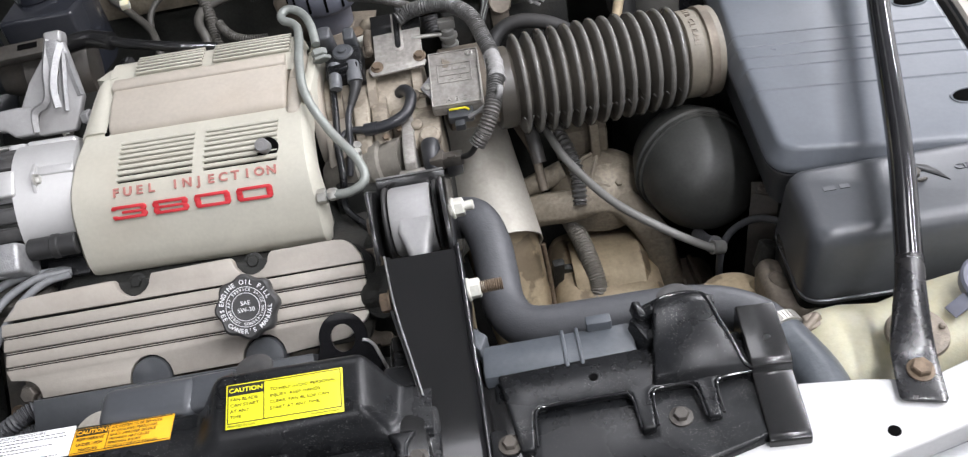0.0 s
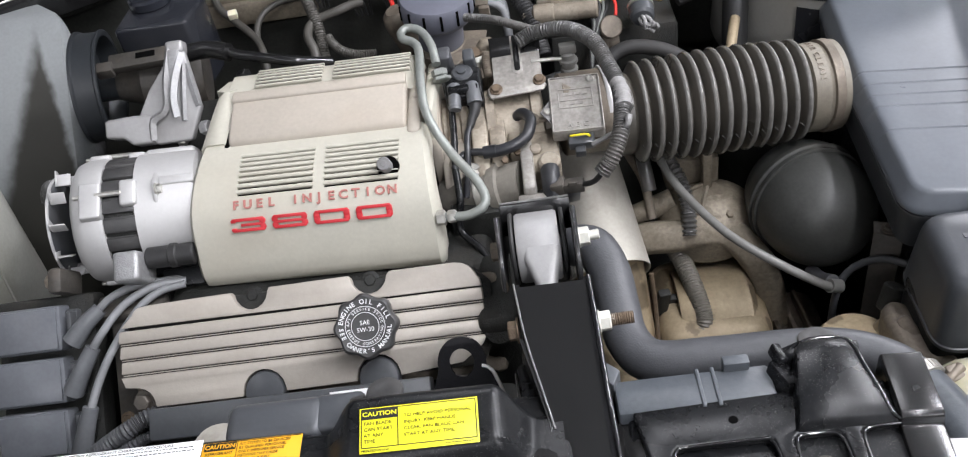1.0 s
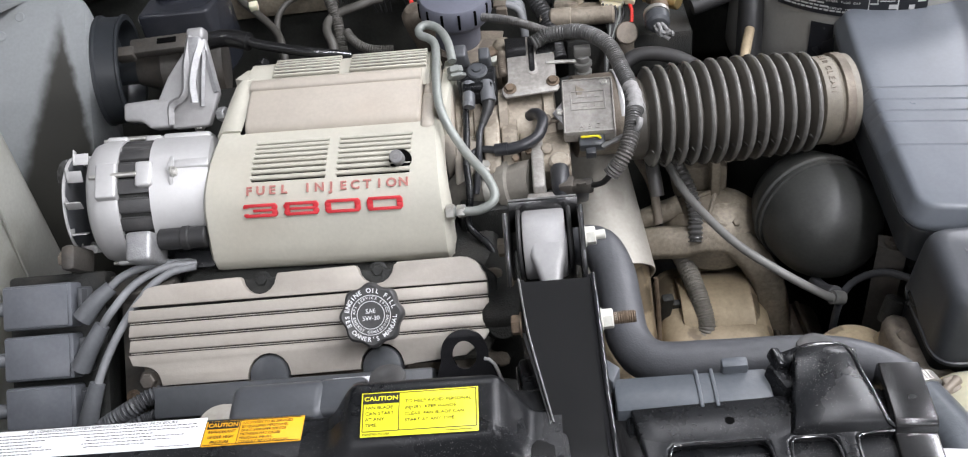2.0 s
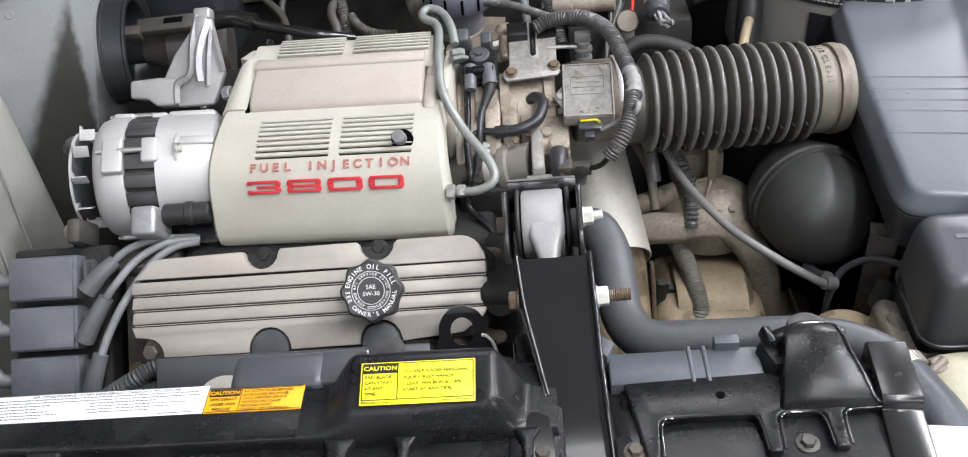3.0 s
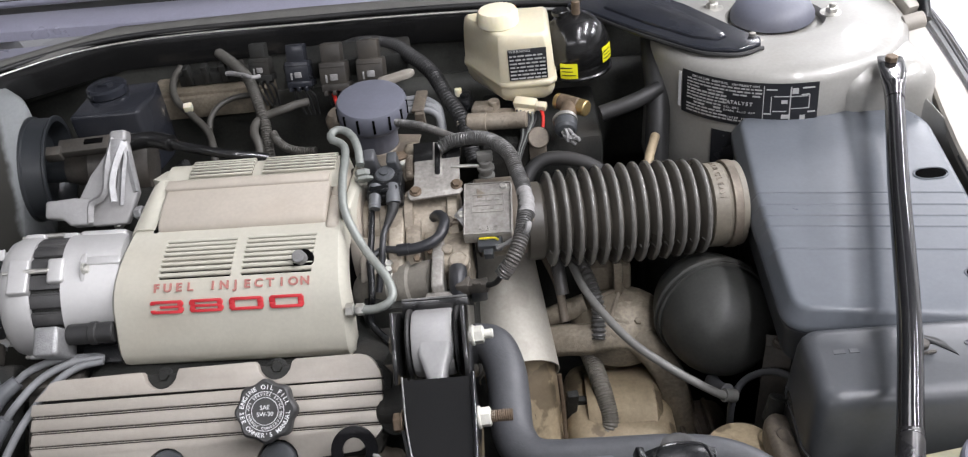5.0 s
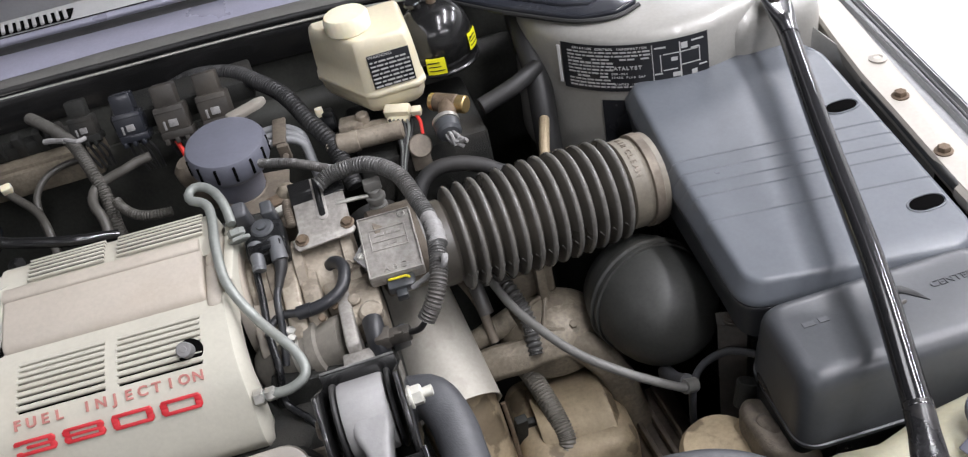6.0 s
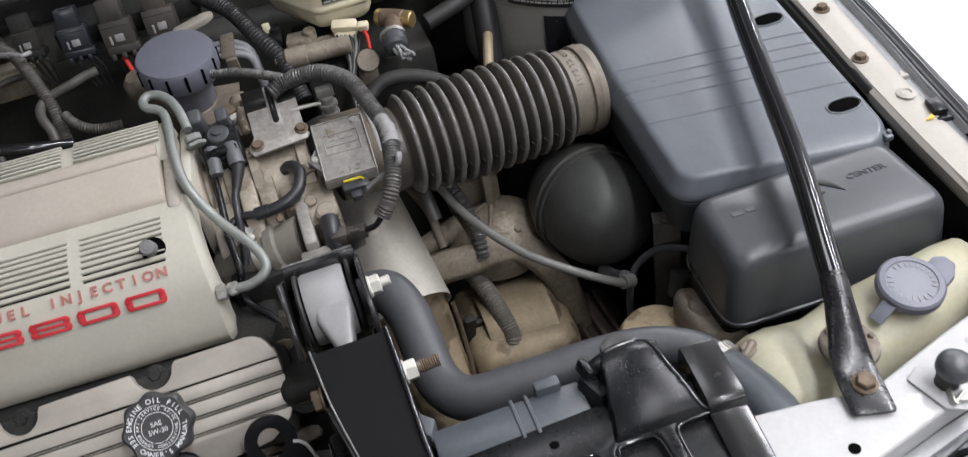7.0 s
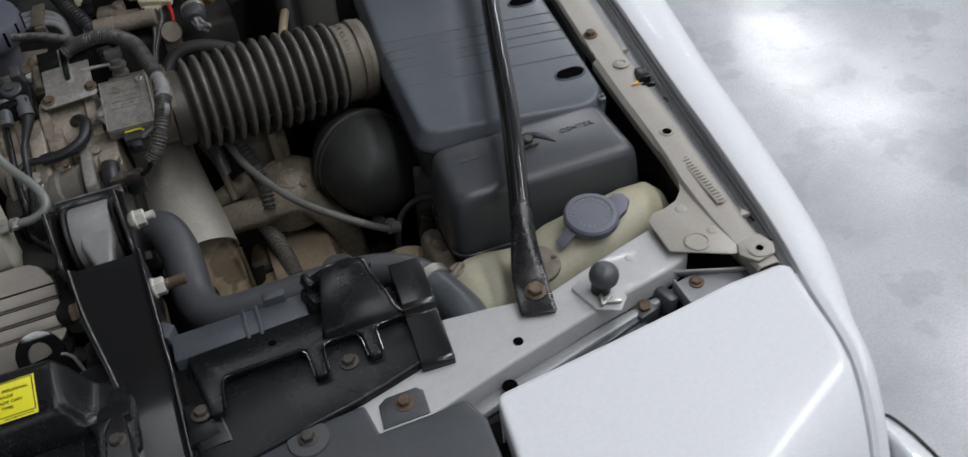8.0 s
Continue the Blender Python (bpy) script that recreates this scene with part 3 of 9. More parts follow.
def gutter(side):
    """The drain channel between the rail and the wing."""
    out = []
    for i in range(30):
        y = 0.37 + 1.2 * i / 29
        b, z = lerp([(0.37, 0.582, 0.834), (0.45, 0.588, 0.838), (0.627, 0.604, 0.847), (0.763, 0.613, 0.855), (0.918, 0.628, 0.866), (1.5, 0.688, 0.90)], y)
        e = lerp(WING, y)[0]
        row = [(b - 0.008, -0.010), (b + 0.001, -0.0105), (b + (e - b) * 0.35, -0.014), (b + (e - b) * 0.62, -0.0145), (b + (e - b) * 0.66, -0.008), (e - 0.003, -0.0065), (e - 0.001, 0.002)]
        out.append([(MID + side * (x - MID), y, z + dz) for x, dz in row])
    return sheet(out, 0.001)


for s in (1, -1):
    part("side_rail", side_rail(s), BEIGE, car, "pale beige inner wing rail with bolts and holes")
    part("gutter", gutter(s), GUTTER, car, "dusty dark grey drain channel")
    part("gutter_seal", tube([(MID + s * (x - MID), y, z) for x, y, z in ((0.597, 0.42, 0.836), (0.603, 0.45, 0.836), (0.6155, 0.56, 0.841), (0.624, 0.65, 0.846), (0.6385, 0.78, 0.855), (0.656, 0.93, 0.865), (0.70, 1.4, 0.897))], 0.0019, 8), HOSE, car, "thin dark rubber seal")

# bolts, holes and stamped bars on the visible rail
for x, y, z, r in ((0.594, 0.84, 0.8605, 0.0072), (0.610, 0.945, 0.8683, 0.0072)):
    part("rail_bolt", hexbolt((x, y, z), r=r, h=0.007, washer=0.010), RUST, car, "rust-brown hex bolt")
part("rail_washer", lathe([(0.004, 0), (0.011, 0.001), (0.011, 0.002), (0.0055, 0.0035), (0.004, 0.0022)], pose(0.601, 0.764, 0.8555), 24), BEIGE, car, "round pressed collar")
part("rail_washer", lathe([(0.004, 0), (0.011, 0.001), (0.011, 0.002), (0.0055, 0.0035), (0.004, 0.0022)], pose(0.628, 1.02, 0.8745), 24), BEIGE, car, "round pressed collar")
part("rail_hole", cyl(0.0055, 0.002, pose(0.5865, 0.620, 0.8468), 18, 0.0003), HOLE_SHADE, car, "dark drilled hole")
part("rail_hole_rim", lathe([(0.0057, 0), (0.009, 0.0005), (0.008, 0.0015), (0.0057, 0.0015)], pose(0.5865, 0.620, 0.8468), 20), BEIGE, car)
RNG = random.Random(4)
vm = Matrix.Translation((0.5805, 0.5335, 0.8437)) @ Euler((radians(2.2), 0, radians(-91))).to_matrix().to_4x4()
part("stamped_plate", box(0.094, 0.0125, 0.0007, vm @ pose(0, 0, 0.0002), 0.0003), BEIGE, car)
part("stamped_bars", join(*[box(0.0023, 0.0062 + 0.0008 * (i % 3), 0.0005, vm @ pose(-0.043 + i * 0.0054, 0, 0.0009, 0, 0, (i * 37) % 11 - 5), 0) for i in range(17)]), CUFF, car, "row of stamped dark characters, as bars")
for x, y, z in ((0.6245, 0.686, 0.838), (0.6015, 0.462, 0.828)):
    part("gutter_slot", prism([(-0.002, -0.005), (0.002, -0.006), (0.003, 0.005), (-0.001, 0.006)], 0.002, pose(x, y, z + 0.0015, 0, 0, 10), 0.0004), HOLE_SHADE, car, "dark drain slot")
part("gutter_dart", prism([(-0.006, -0.004), (0.007, -0.005), (0.003, 0.008)], 0.006, pose(0.5945, 0.470, 0.830), 0.0015), BEIGE, car, "small pressed dart")
part("gutter_dart", prism([(-0.006, -0.004), (0.007, -0.005), (0.003, 0.008)], 0.006, pose(0.6215, 0.800, 0.848), 0.0015), BEIGE, car, "small pressed dart")
part("inner_lip", sheet([[(MID + (x + dx - MID), y, z + dz) for dx, dz in ((0.0, 0.0), (-0.005, -0.004), (-0.0055, -0.014), (0.004, -0.03))] for x, y, z in ((0.569, 0.60, 0.8445), (0.571, 0.66, 0.848), (0.574, 0.72, 0.851), (0.578, 0.79, 0.856))], 0.0014), BEIGE, car, "turned-down lip of the rail")
part("bay_seal", tube([(0.582, 0.785, 0.846), (0.578, 0.80, 0.852), (0.586, 0.85, 0.852), (0.594, 0.93, 0.858), (0.600, 1.00, 0.863)], 0.006, 12), RUBBER, car, "black rubber edge seal")
part("rail_clip", join(box(0.016, 0.024, 0.012, pose(0.614, 0.731, 0.853, 0, 0, -12), 0.002), box(0.018, 0.004, 0.006, pose(0.613, 0.7135, 0.850, 0, 0, -12), 0.001)), BLACK, car, "small black clip")
part("rail_clip_tab", prism([(0.590, 0.716), (0.602, 0.722), (0.601, 0.7155)], 0.002, pose(0, 0, 0.8535), 0.0004), ORANGE, car, "orange plastic tab")

# the corner plate that ties the rail to the radiator support
part("corner_plate", prism([(0.4965, 0.500), (0.4945, 0.451), (0.550, 0.4195), (0.572, 0.412), (0.585, 0.43), (0.567, 0.556), (0.561, 0.551), (0.5535, 0.532), (0.541, 0.519), (0.524, 0.5125), (0.507, 0.511)], 0.0022, pose(0, 0, 0.8348)), BEIGE, car, "pale triangular corner plate with pressed dimples")
part("plate_dimple", lathe([(0.0135, 0), (0.0135, 0.0016), (0.012, 0.0022), (0.011, 0.0012)], pose(0.5265, 0.450, 0.8368), 24), BEIGE, car)
for x, y in ((0.538, 0.503), (0.5505, 0.459)):
    part("plate_dimple", lathe([(0.007, 0), (0.006, 0.0008), (0.003, 0.0012)], pose(x, y, 0.8367), 16), BEIGE, car)
part("corner_bolt", hexbolt((0.5755, 0.410, 0.8405), r=0.0055, h=0.002, washer=0.012), BEIGE, car, "painted bolt with a wide washer")
part("corner_lug", prism([(0.5535, 0.412), (0.560, 0.428), (0.589, 0.431), (0.594, 0.412), (0.588, 0.400), (0.566, 0.396)], 0.003, pose(0, 0, 0.8372)), BEIGE, car)

# radiator support: the silver cross panel
part("radiator_support", prism([(-0.95, 0.36), (0.10, 0.352), (0.19, 0.362), (0.271, 0.386), (0.40, 0.418), (0.49, 0.436), (0.516, 0.447), (0.505, 0.502), (0.44, 0.485), (0.352, 0.458), (0.30, 0.468), (0.24, 0.475), (-0.95, 0.475)], 0.03, pose(0, 0, 0.798), 0.004, 3), INNER, car, "silver-painted cross panel with punched holes")
# Gutter grey in place of silver puts the flange's shading into its colour.
part("support_flange", prism([(0.19, 0.345), (0.271, 0.372), (0.40, 0.404), (0.53, 0.434), (0.53, 0.44), (0.40, 0.418), (0.271, 0.388), (0.19, 0.366)], 0.012, pose(0, 0, 0.790), 0.003), GUTTER, car)
part("support_hole", cyl(0.0052, 0.002, pose(0.306, 0.413, 0.8268), 18, 0.0003), HOLE_SHADE, car, "dark punched hole")
part("support_hole", cyl(0.0075, 0.002, pose(0.283, 0.381, 0.8072), 18, 0.0003), HOLE_SHADE, car, "dark punched hole")
part("support_dimple", lathe([(0.006, 0), (0.005, 0.0008), (0.002, 0.001)], pose(0.457, 0.468, 0.8278), 16), INNER, car)
part("support_dimple", lathe([(0.006, 0), (0.005, 0.0008), (0.002, 0.001)], pose(0.388, 0.452, 0.8278), 16), INNER, car)


def tower(cx, cy, top, r, label, mat):
    return part("strut_tower", lathe([(r + 0.012, 0.74), (r + 0.003, top - 0.06), (r + 0.001, top - 0.016), (r - 0.003, top - 0.006), (r - 0.012, top), (r - 0.035, top + 0.003),
                                      (0.10, top + 0.006), (0.072, top + 0.004), (0.068, top - 0.008)], pose(cx, cy, 0), 64), mat, car, label)


tower(0.432, 1.292, 0.945, 0.186, "pale silver strut tower with a round top", TOWERP)
part("wing_slope", sheet([[(x - max(0, y - 1.30) * (0.9 if k > 2 else 0), y - (0.004 if k > 5 else 0), z - d) for k, (x, d) in enumerate(((-1.12, 0), (-1.0, 0), (-0.9, 0), (-0.82, 0), (-0.77, 0), (-0.748, 0.001), (-0.739, 0.005), (-0.735, 0.014), (-0.734, 0.05), (-0.735, 0.14)))] for y, z in ((1.42, 0.925), (1.36, 0.930), (1.315, 0.936), (1.295, 0.932), (1.270, 0.912), (1.22, 0.856), (1.17, 0.80), (1.125, 0.748), (1.10, 0.71), (1.09, 0.66), (1.085, 0.45))], 0.0016), WINGPL, car, "dull grey-green sloping inner wing with a dark brown wedge")
for x, y, z in ((-0.872, 1.262, 0.904), (-0.842, 1.282, 0.923)):
    part("dimple", lathe([(0.008, 0), (0.0065, 0.0012), (0.003, 0.0008)], ax((x, y, z), (0, -0.75, 0.66)), 16), WINGPL, car)
# Lower tower in black: the shadow below the hose is put into its colour.
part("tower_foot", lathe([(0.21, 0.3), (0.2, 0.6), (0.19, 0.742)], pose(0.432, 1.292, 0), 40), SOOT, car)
part("tower_shoulder", span(0.47, 0.612, 1.105, 1.62, 0.60, 0.9365, 0.035, 5), TOWERP, car)
part("tower_shoulder", span(-1.12, -0.88, 1.32, 1.62, 0.60, 0.925, 0.03, 4), INNER, car)
part("apron_wall", sheet([[(x, y, z), (x - 0.003, y, z - 0.008), (x - 0.004, y, z - 0.06), (x - 0.008, y, 0.70)] for x, y, z in ((0.590, 0.84, 0.852), (0.598, 0.90, 0.858), (0.605, 0.96, 0.862), (0.610, 1.00, 0.866), (0.612, 1.04, 0.872), (0.606, 1.075, 0.876), (0.600, 1.10, 0.882), (0.590, 1.113, 0.892), (0.57, 1.117, 0.905))], 0.0016), TOWERP, car, "pale inner wing apron")
part("strut_cap", lathe([(0.062, 0), (0.0615, 0.008), (0.055, 0.020), (0.042, 0.028), (0.024, 0.0325), (0.008, 0.0335)], pose(0.433, 1.312, 0.941), 40), CAPGREY, car, "dark grey domed strut cap")
for x, y in ((0.379, 1.210), (0.513, 1.285), (0.350, 1.345)):
    part("tower_nut", hexbolt((x, y, 0.949), r=0.009, h=0.009, washer=0.017, stud=0.006), BOLT, car, "zinc strut nut")

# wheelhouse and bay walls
# Right wheelhouse and apron in black: the rail gap's shade put into colour.
part("wheelhouse", span(0.46, 0.60, 0.46, 1.2, 0.25, 0.55, 0.05, 4), SOOT, car, "inner wheelhouse in black for the gap's shade")
part("apron", span(0.588, 0.60, 0.44, 1.25, 0.3, 0.82, 0.003), SOOT, car, "inner apron added in black for the gap's shade")
part("wheelhouse", span(-1.12, -0.98, 0.50, 1.35, 0.25, 0.80, 0.06, 4), LEFTPL, car, "inner wheelhouse, greyed for the weak light on the left")
part("firewall", join(span(-0.98, 0.75, 1.455, 1.475, 0.2, 0.94, 0.002), span(-0.66, 0.28, 1.405, 1.46, 0.2, 0.84, 0.03, 3)), FIREW, car, "dark sooty firewall")
part("firewall_ledge", join(span(-0.575, -0.37, 1.346, 1.42, 0.845, 0.884, 0.006), span(-0.57, -0.375, 1.354, 1.42, 0.88, 0.890, 0.003)), DUSTY, car, "dusty tan ledge on the firewall")
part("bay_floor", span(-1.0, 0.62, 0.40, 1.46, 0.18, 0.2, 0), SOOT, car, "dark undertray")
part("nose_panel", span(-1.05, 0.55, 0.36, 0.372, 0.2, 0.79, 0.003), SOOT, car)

# cowl: dark front flange, violet-grey panel, black strips and the louvred grille
cowl_front = [(-0.86, 1.318), (-0.64, 1.443), (-0.28, 1.446), (0.0, 1.425), (0.155, 1.392)]
part("cowl_flange", sheet([[(x, y + dy, z) for x, y in cowl_front] for dy, z in ((0.03, 0.885), (0.006, 0.90), (0.0, 0.942), (0.004, 0.951), (0.02, 0.953), (0.06, 0.95))], 0.002), GLOSS, car, "black cowl flange across the firewall")
part("cowl_seal", tube([(x, y + 0.012, 0.956) for x, y in cowl_front], 0.0045, 10), RUBBER, car, "black rubber cowl seal")
part("cowl_rim", tube([(x, y - 0.001, 0.951) for x, y in cowl_front], 0.0022, 8), BOLT, car, "bright metal rim")
def cowl_row(y, z):
    """A line across the cowl, running forward towards the car's middle."""
    return [(x, y - 0.06 * (x + 0.45), z) for x in (-0.95, -0.6, -0.3, 0.0, 0.2, 0.36)]


part("cowl_band", sheet([[(x, y + dy, z) for x, y in cowl_front] for dy, z in ((0.016, 0.951), (0.022, 0.958), (0.034, 0.963), (0.048, 0.963), (0.058, 0.957), (0.062, 0.948))], 0.002), VACH, car, "soft grey rubber band along the cowl")
part("cowl_panel", sheet([cowl_row(y, z) for y, z in ((1.496, 0.945), (1.499, 0.961), (1.504, 0.965), (1.535, 0.969), (1.562, 0.971), (1.568, 0.969), (1.570, 0.960))], 0.002), COWLP, car, "cowl panel with its violet-grey reflection put into the paint")
part("cowl_strip", tube(cowl_row(1.590, 0.962), 0.018, 14, flat=0.6), RUBBER, car, "black rubber strip")
part("cowl_strip", tube(cowl_row(1.617, 0.970), 0.0065, 10), COWLP, car, "violet-grey trim strip")
part("cowl_strip", tube(cowl_row(1.628, 0.971), 0.0035, 8), GLOSS, car, "black trim strip")
part("cowl_grille", sheet([cowl_row(y, z) for y, z in ((1.632, 0.962), (1.634, 0.973), (1.70, 0.980), (1.86, 0.99))], 0.003), INNER, car, "pale cowl grille panel")
# Black bed: the slots' shade drawn as a solid strip under the louvres.
part("louvre_bed", box(0.30, 0.034, 0.003, pose(-0.545, 1.6585, 0.9765, 4, 0, -3.4), 0.0006), HOLE_SHADE, car, "black bed for the shade in the grille's slots")
for i in range(23):
    part("louvre", box(0.0062, 0.036, 0.005, pose(-0.685 + i * 0.0127, 1.6668 - i * 0.00076, 0.9785, 4, 0, 12), 0.0015), INNER, car)
part("windscreen", box(1.5, 0.6, 0.005, pose(-0.2, 2.08, 1.12, 30, 0, 0), 0), GLOSS, car, "dark tinted windscreen")
part("hinge_cover", join(prism([(0.13, 1.397), (0.158, 1.366), (0.217, 1.286), (0.287, 1.204), (0.315, 1.182), (0.355, 1.172), (0.386, 1.186), (0.390, 1.206), (0.366, 1.245), (0.31, 1.35), (0.23, 1.46), (0.15, 1.47)], 0.010, pose(0, 0, 0.949), 0.0035, 3),
                         prism([(0.185, 1.365), (0.235, 1.295), (0.298, 1.222), (0.33, 1.206), (0.345, 1.216), (0.335, 1.245), (0.285, 1.34), (0.21, 1.44)], 0.006, pose(0, 0, 0.957), 0.003)), PSBLUE, car, "glossy dark wedge beside the cowl")
part("hinge_seal", tube([(0.145, 1.385, 0.952), (0.217, 1.283, 0.952), (0.287, 1.201, 0.952), (0.318, 1.178, 0.952), (0.355, 1.169, 0.952), (0.388, 1.183, 0.952)], 0.0032, 8), RUBBER, car, "thin black rubber seal")
part("hinge_cover", join(prism([(-0.66, 1.455), (-0.87, 1.325), (-1.02, 1.28), (-1.02, 1.47)], 0.012, pose(0, 0, 0.944), 0.004, 3)), COWLP, car, "painted wedge beside the cowl")
part("hinge", join(box(0.02, 0.10, 0.02, pose(0.62, 1.33, 0.955, 20, 0, 15), 0.004), cyl(0.012, 0.03, ax((0.605, 1.25, 0.935), (1, 0, 0.2)))), BEIGE, car, "pale bonnet hinge arm")
part("gas_strut", tube([(0.645, 1.27, 0.93), (0.66, 1.36, 1.0)], 0.009, 12), BLACK, car, "black gas strut end")


hl = part("headlamp", prism([(-0.006, 0.0), (0.003, -0.006), (0.010, -0.035), (0.011, -0.07), (-0.012, -0.07)], 0.05, pose(0.588, 0.222, 0.735, 0, 0, 4), 0.004, 3), LENS, car, "bright headlamp corner")
part("lamp_trim", tube([(0.583, 0.222, 0.787), (0.592, 0.216, 0.787), (0.600, 0.187, 0.786), (0.603, 0.152, 0.785)], 0.0018, 8), RUBBER, hl, "black rubber trim")

# brackets in the slot between the support and the nose panel
part("slot_bracket", join(prism([(0.488, 0.398), (0.492, 0.430), (0.520, 0.4345), (0.585, 0.408), (0.583, 0.388)], 0.003, pose(0, 0, 0.808), 0.001), box(0.098, 0.003, 0.016, pose(0.537, 0.424, 0.812, 25, 0, -22), 0.001), box(0.003, 0.036, 0.018, pose(0.490, 0.414, 0.806), 0.001)), GUTTER, car, "dark grey bracket in the slot")
part("slot_bracket", box(0.105, 0.014, 0.012, pose(0.395, 0.404, 0.792, 0, 0, 16), 0.002), BOXG, car, "dark grey link in the slot")
part("slot_bracket", prism([(0.385, 0.398), (0.402, 0.414), (0.438, 0.420), (0.447, 0.404), (0.440, 0.392)], 0.012, pose(0, 0, 0.782), 0.002), BOXG, car, "dark grey link in the slot")
part("slot_latch", join(box(0.026, 0.022, 0.018, pose(0.449, 0.421, 0.793, 0, 0, 15), 0.003), box(0.014, 0.030, 0.026, pose(0.474, 0.424, 0.797, 0, 12, 15), 0.004), box(0.020, 0.008, 0.004, pose(0.440, 0.436, 0.804, 0, 0, 25), 0.001)), DARKGREY, car, "dark latch block")
part("slot_bolt", hexbolt((0.449, 0.420, 0.8025), (-0.2, -0.4, 0.9), r=0.006, h=0.006, washer=0.008), RUST, car, "rust-brown hex bolt")
part("slot_bolt", hexbolt((0.510, 0.420, 0.8115), r=0.006, h=0.005, washer=0.008), RUST, car, "rust-brown hex bolt")
part("slot_floor", span(0.20, 0.60, 0.33, 0.45, 0.74, 0.752, 0.002), SOOT, car, "dark slot")

# ---- hood bumper ----
bump = thing("hood_bumper", (0.404, 0.433, 0.828), "round slate rubber bonnet stop on a pale plate", "bumper")
part("base_plate", prism([(0.382, 0.452), (0.396, 0.462), (0.424, 0.448), (0.428, 0.418), (0.414, 0.404), (0.392, 0.416)], 0.003, pose(0, 0, 0.828), 0.0012), INNER, bump, "pale base plate")
part("spring_clip", join(*[box(0.016, 0.003, 0.006, pose(0.405 + dx, 0.419 + dy, 0.834, 20, 0, a), 0.001) for dx, dy, a in ((0, 0, 30), (0.006, -0.004, -20), (-0.004, 0.004, 70))]), BOLT, bump, "bent metal clip")
part("stem", cyl(0.010, 0.018, pose(0.408, 0.437, 0.830), 20), RUBBER, bump)
part("rubber_cap", lathe([(0.0125, 0), (0.0148, 0.0015), (0.0153, 0.007), (0.0143, 0.0115), (0.0112, 0.0152), (0.006, 0.0172), (0.0015, 0.0178)], pose(0.4105, 0.437, 0.846, 6, 4, 0), 32), DARKGREY, bump, "slate rubber cap")

# ---- strut brace ----
brace = thing("strut_brace", (0.346, 0.455, 0.829), "black tubular brace bolted from radiator support to strut tower", "brace")
part("rod", tube([(0.366, 0.542, 0.873), (0.374, 0.566, 0.8765), (0.412, 0.68, 0.893), (0.47, 0.88, 0.915), (0.527, 1.065, 0.938)], 0.0118, 20), BRACE, brace, "glossy black rod")


def spade(rows, xa):
    """A rod end that flattens out: centre, half width and half thickness along its run."""
    xa, rings = Vector(xa).normalized(), []
    for k, (x, y, z, w, h) in enumerate(rows):
        a, b = rows[max(0, k - 1)], rows[min(len(rows) - 1, k + 1)]
        run = (Vector(b[:3]) - Vector(a[:3])).normalized()
        up = xa.cross(run).normalized()
        rings.append([tuple(Vector((x, y, z)) + xa * w * math.copysign(abs(math.cos(t)) ** (0.6 if h < w * 0.6 else 1.0), math.cos(t)) + up * h * math.copysign(abs(math.sin(t)) ** (0.6 if h < w * 0.6 else 1.0), math.sin(t))) for t in [2 * math.pi * n / 24 for n in range(24)]])
    bm = bmesh.new()
    g = [[bm.verts.new(p) for p in r] for r in rings]
    for p, q in zip(g, g[1:]):
        for n in range(24):
            bm.faces.new((p[n], p[(n + 1) % 24], q[(n + 1) % 24], q[n]))
    bm.faces.new(g[0])
    bm.faces.new(g[-1])
    bmesh.ops.recalc_face_normals(bm, faces=bm.faces)
    return bm


part("flat_end", spade([(0.368, 0.548, 0.8745, 0.0121, 0.0121), (0.361, 0.527, 0.867, 0.0124, 0.0112), (0.3545, 0.507, 0.855, 0.0145, 0.0085), (0.350, 0.491, 0.843, 0.0170, 0.0055), (0.3465, 0.476, 0.8365, 0.0182, 0.0034), (0.343, 0.459, 0.8345, 0.0185, 0.0028), (0.3385, 0.436, 0.8325, 0.0185, 0.0028), (0.338, 0.433, 0.8322, 0.0165, 0.0022)], (0.96, -0.27, 0)), WORN, brace, "flattened worn dark end")
part("flat_end", spade([(0.517, 1.032, 0.9345, 0.0121, 0.0121), (0.523, 1.052, 0.9375, 0.0130, 0.0105), (0.5285, 1.072, 0.941, 0.0150, 0.0070), (0.533, 1.088, 0.9440, 0.0165, 0.0042), (0.538, 1.108, 0.9455, 0.0170, 0.0028), (0.543, 1.128, 0.9460, 0.0165, 0.0026), (0.5435, 1.130, 0.9460, 0.0145, 0.002)], (0.96, -0.27, 0)), BRACE, brace, "flattened worn black end")
part("end_bolt", hexbolt((0.345, 0.459, 0.8375), (0, -0.12, 1), 0.0085, 0.008, 0.011), RUST, brace, "brown hex bolt")
part("end_bolt", hexbolt((0.539, 1.113, 0.9482), r=0.0085, h=0.008), RUST, brace, "brown hex bolt")

# ---- coolant tank ----
tank = thing("washer_tank", (0.42, 0.54, 0.70), "milky yellowed plastic fluid tank with grey cap", "tank")


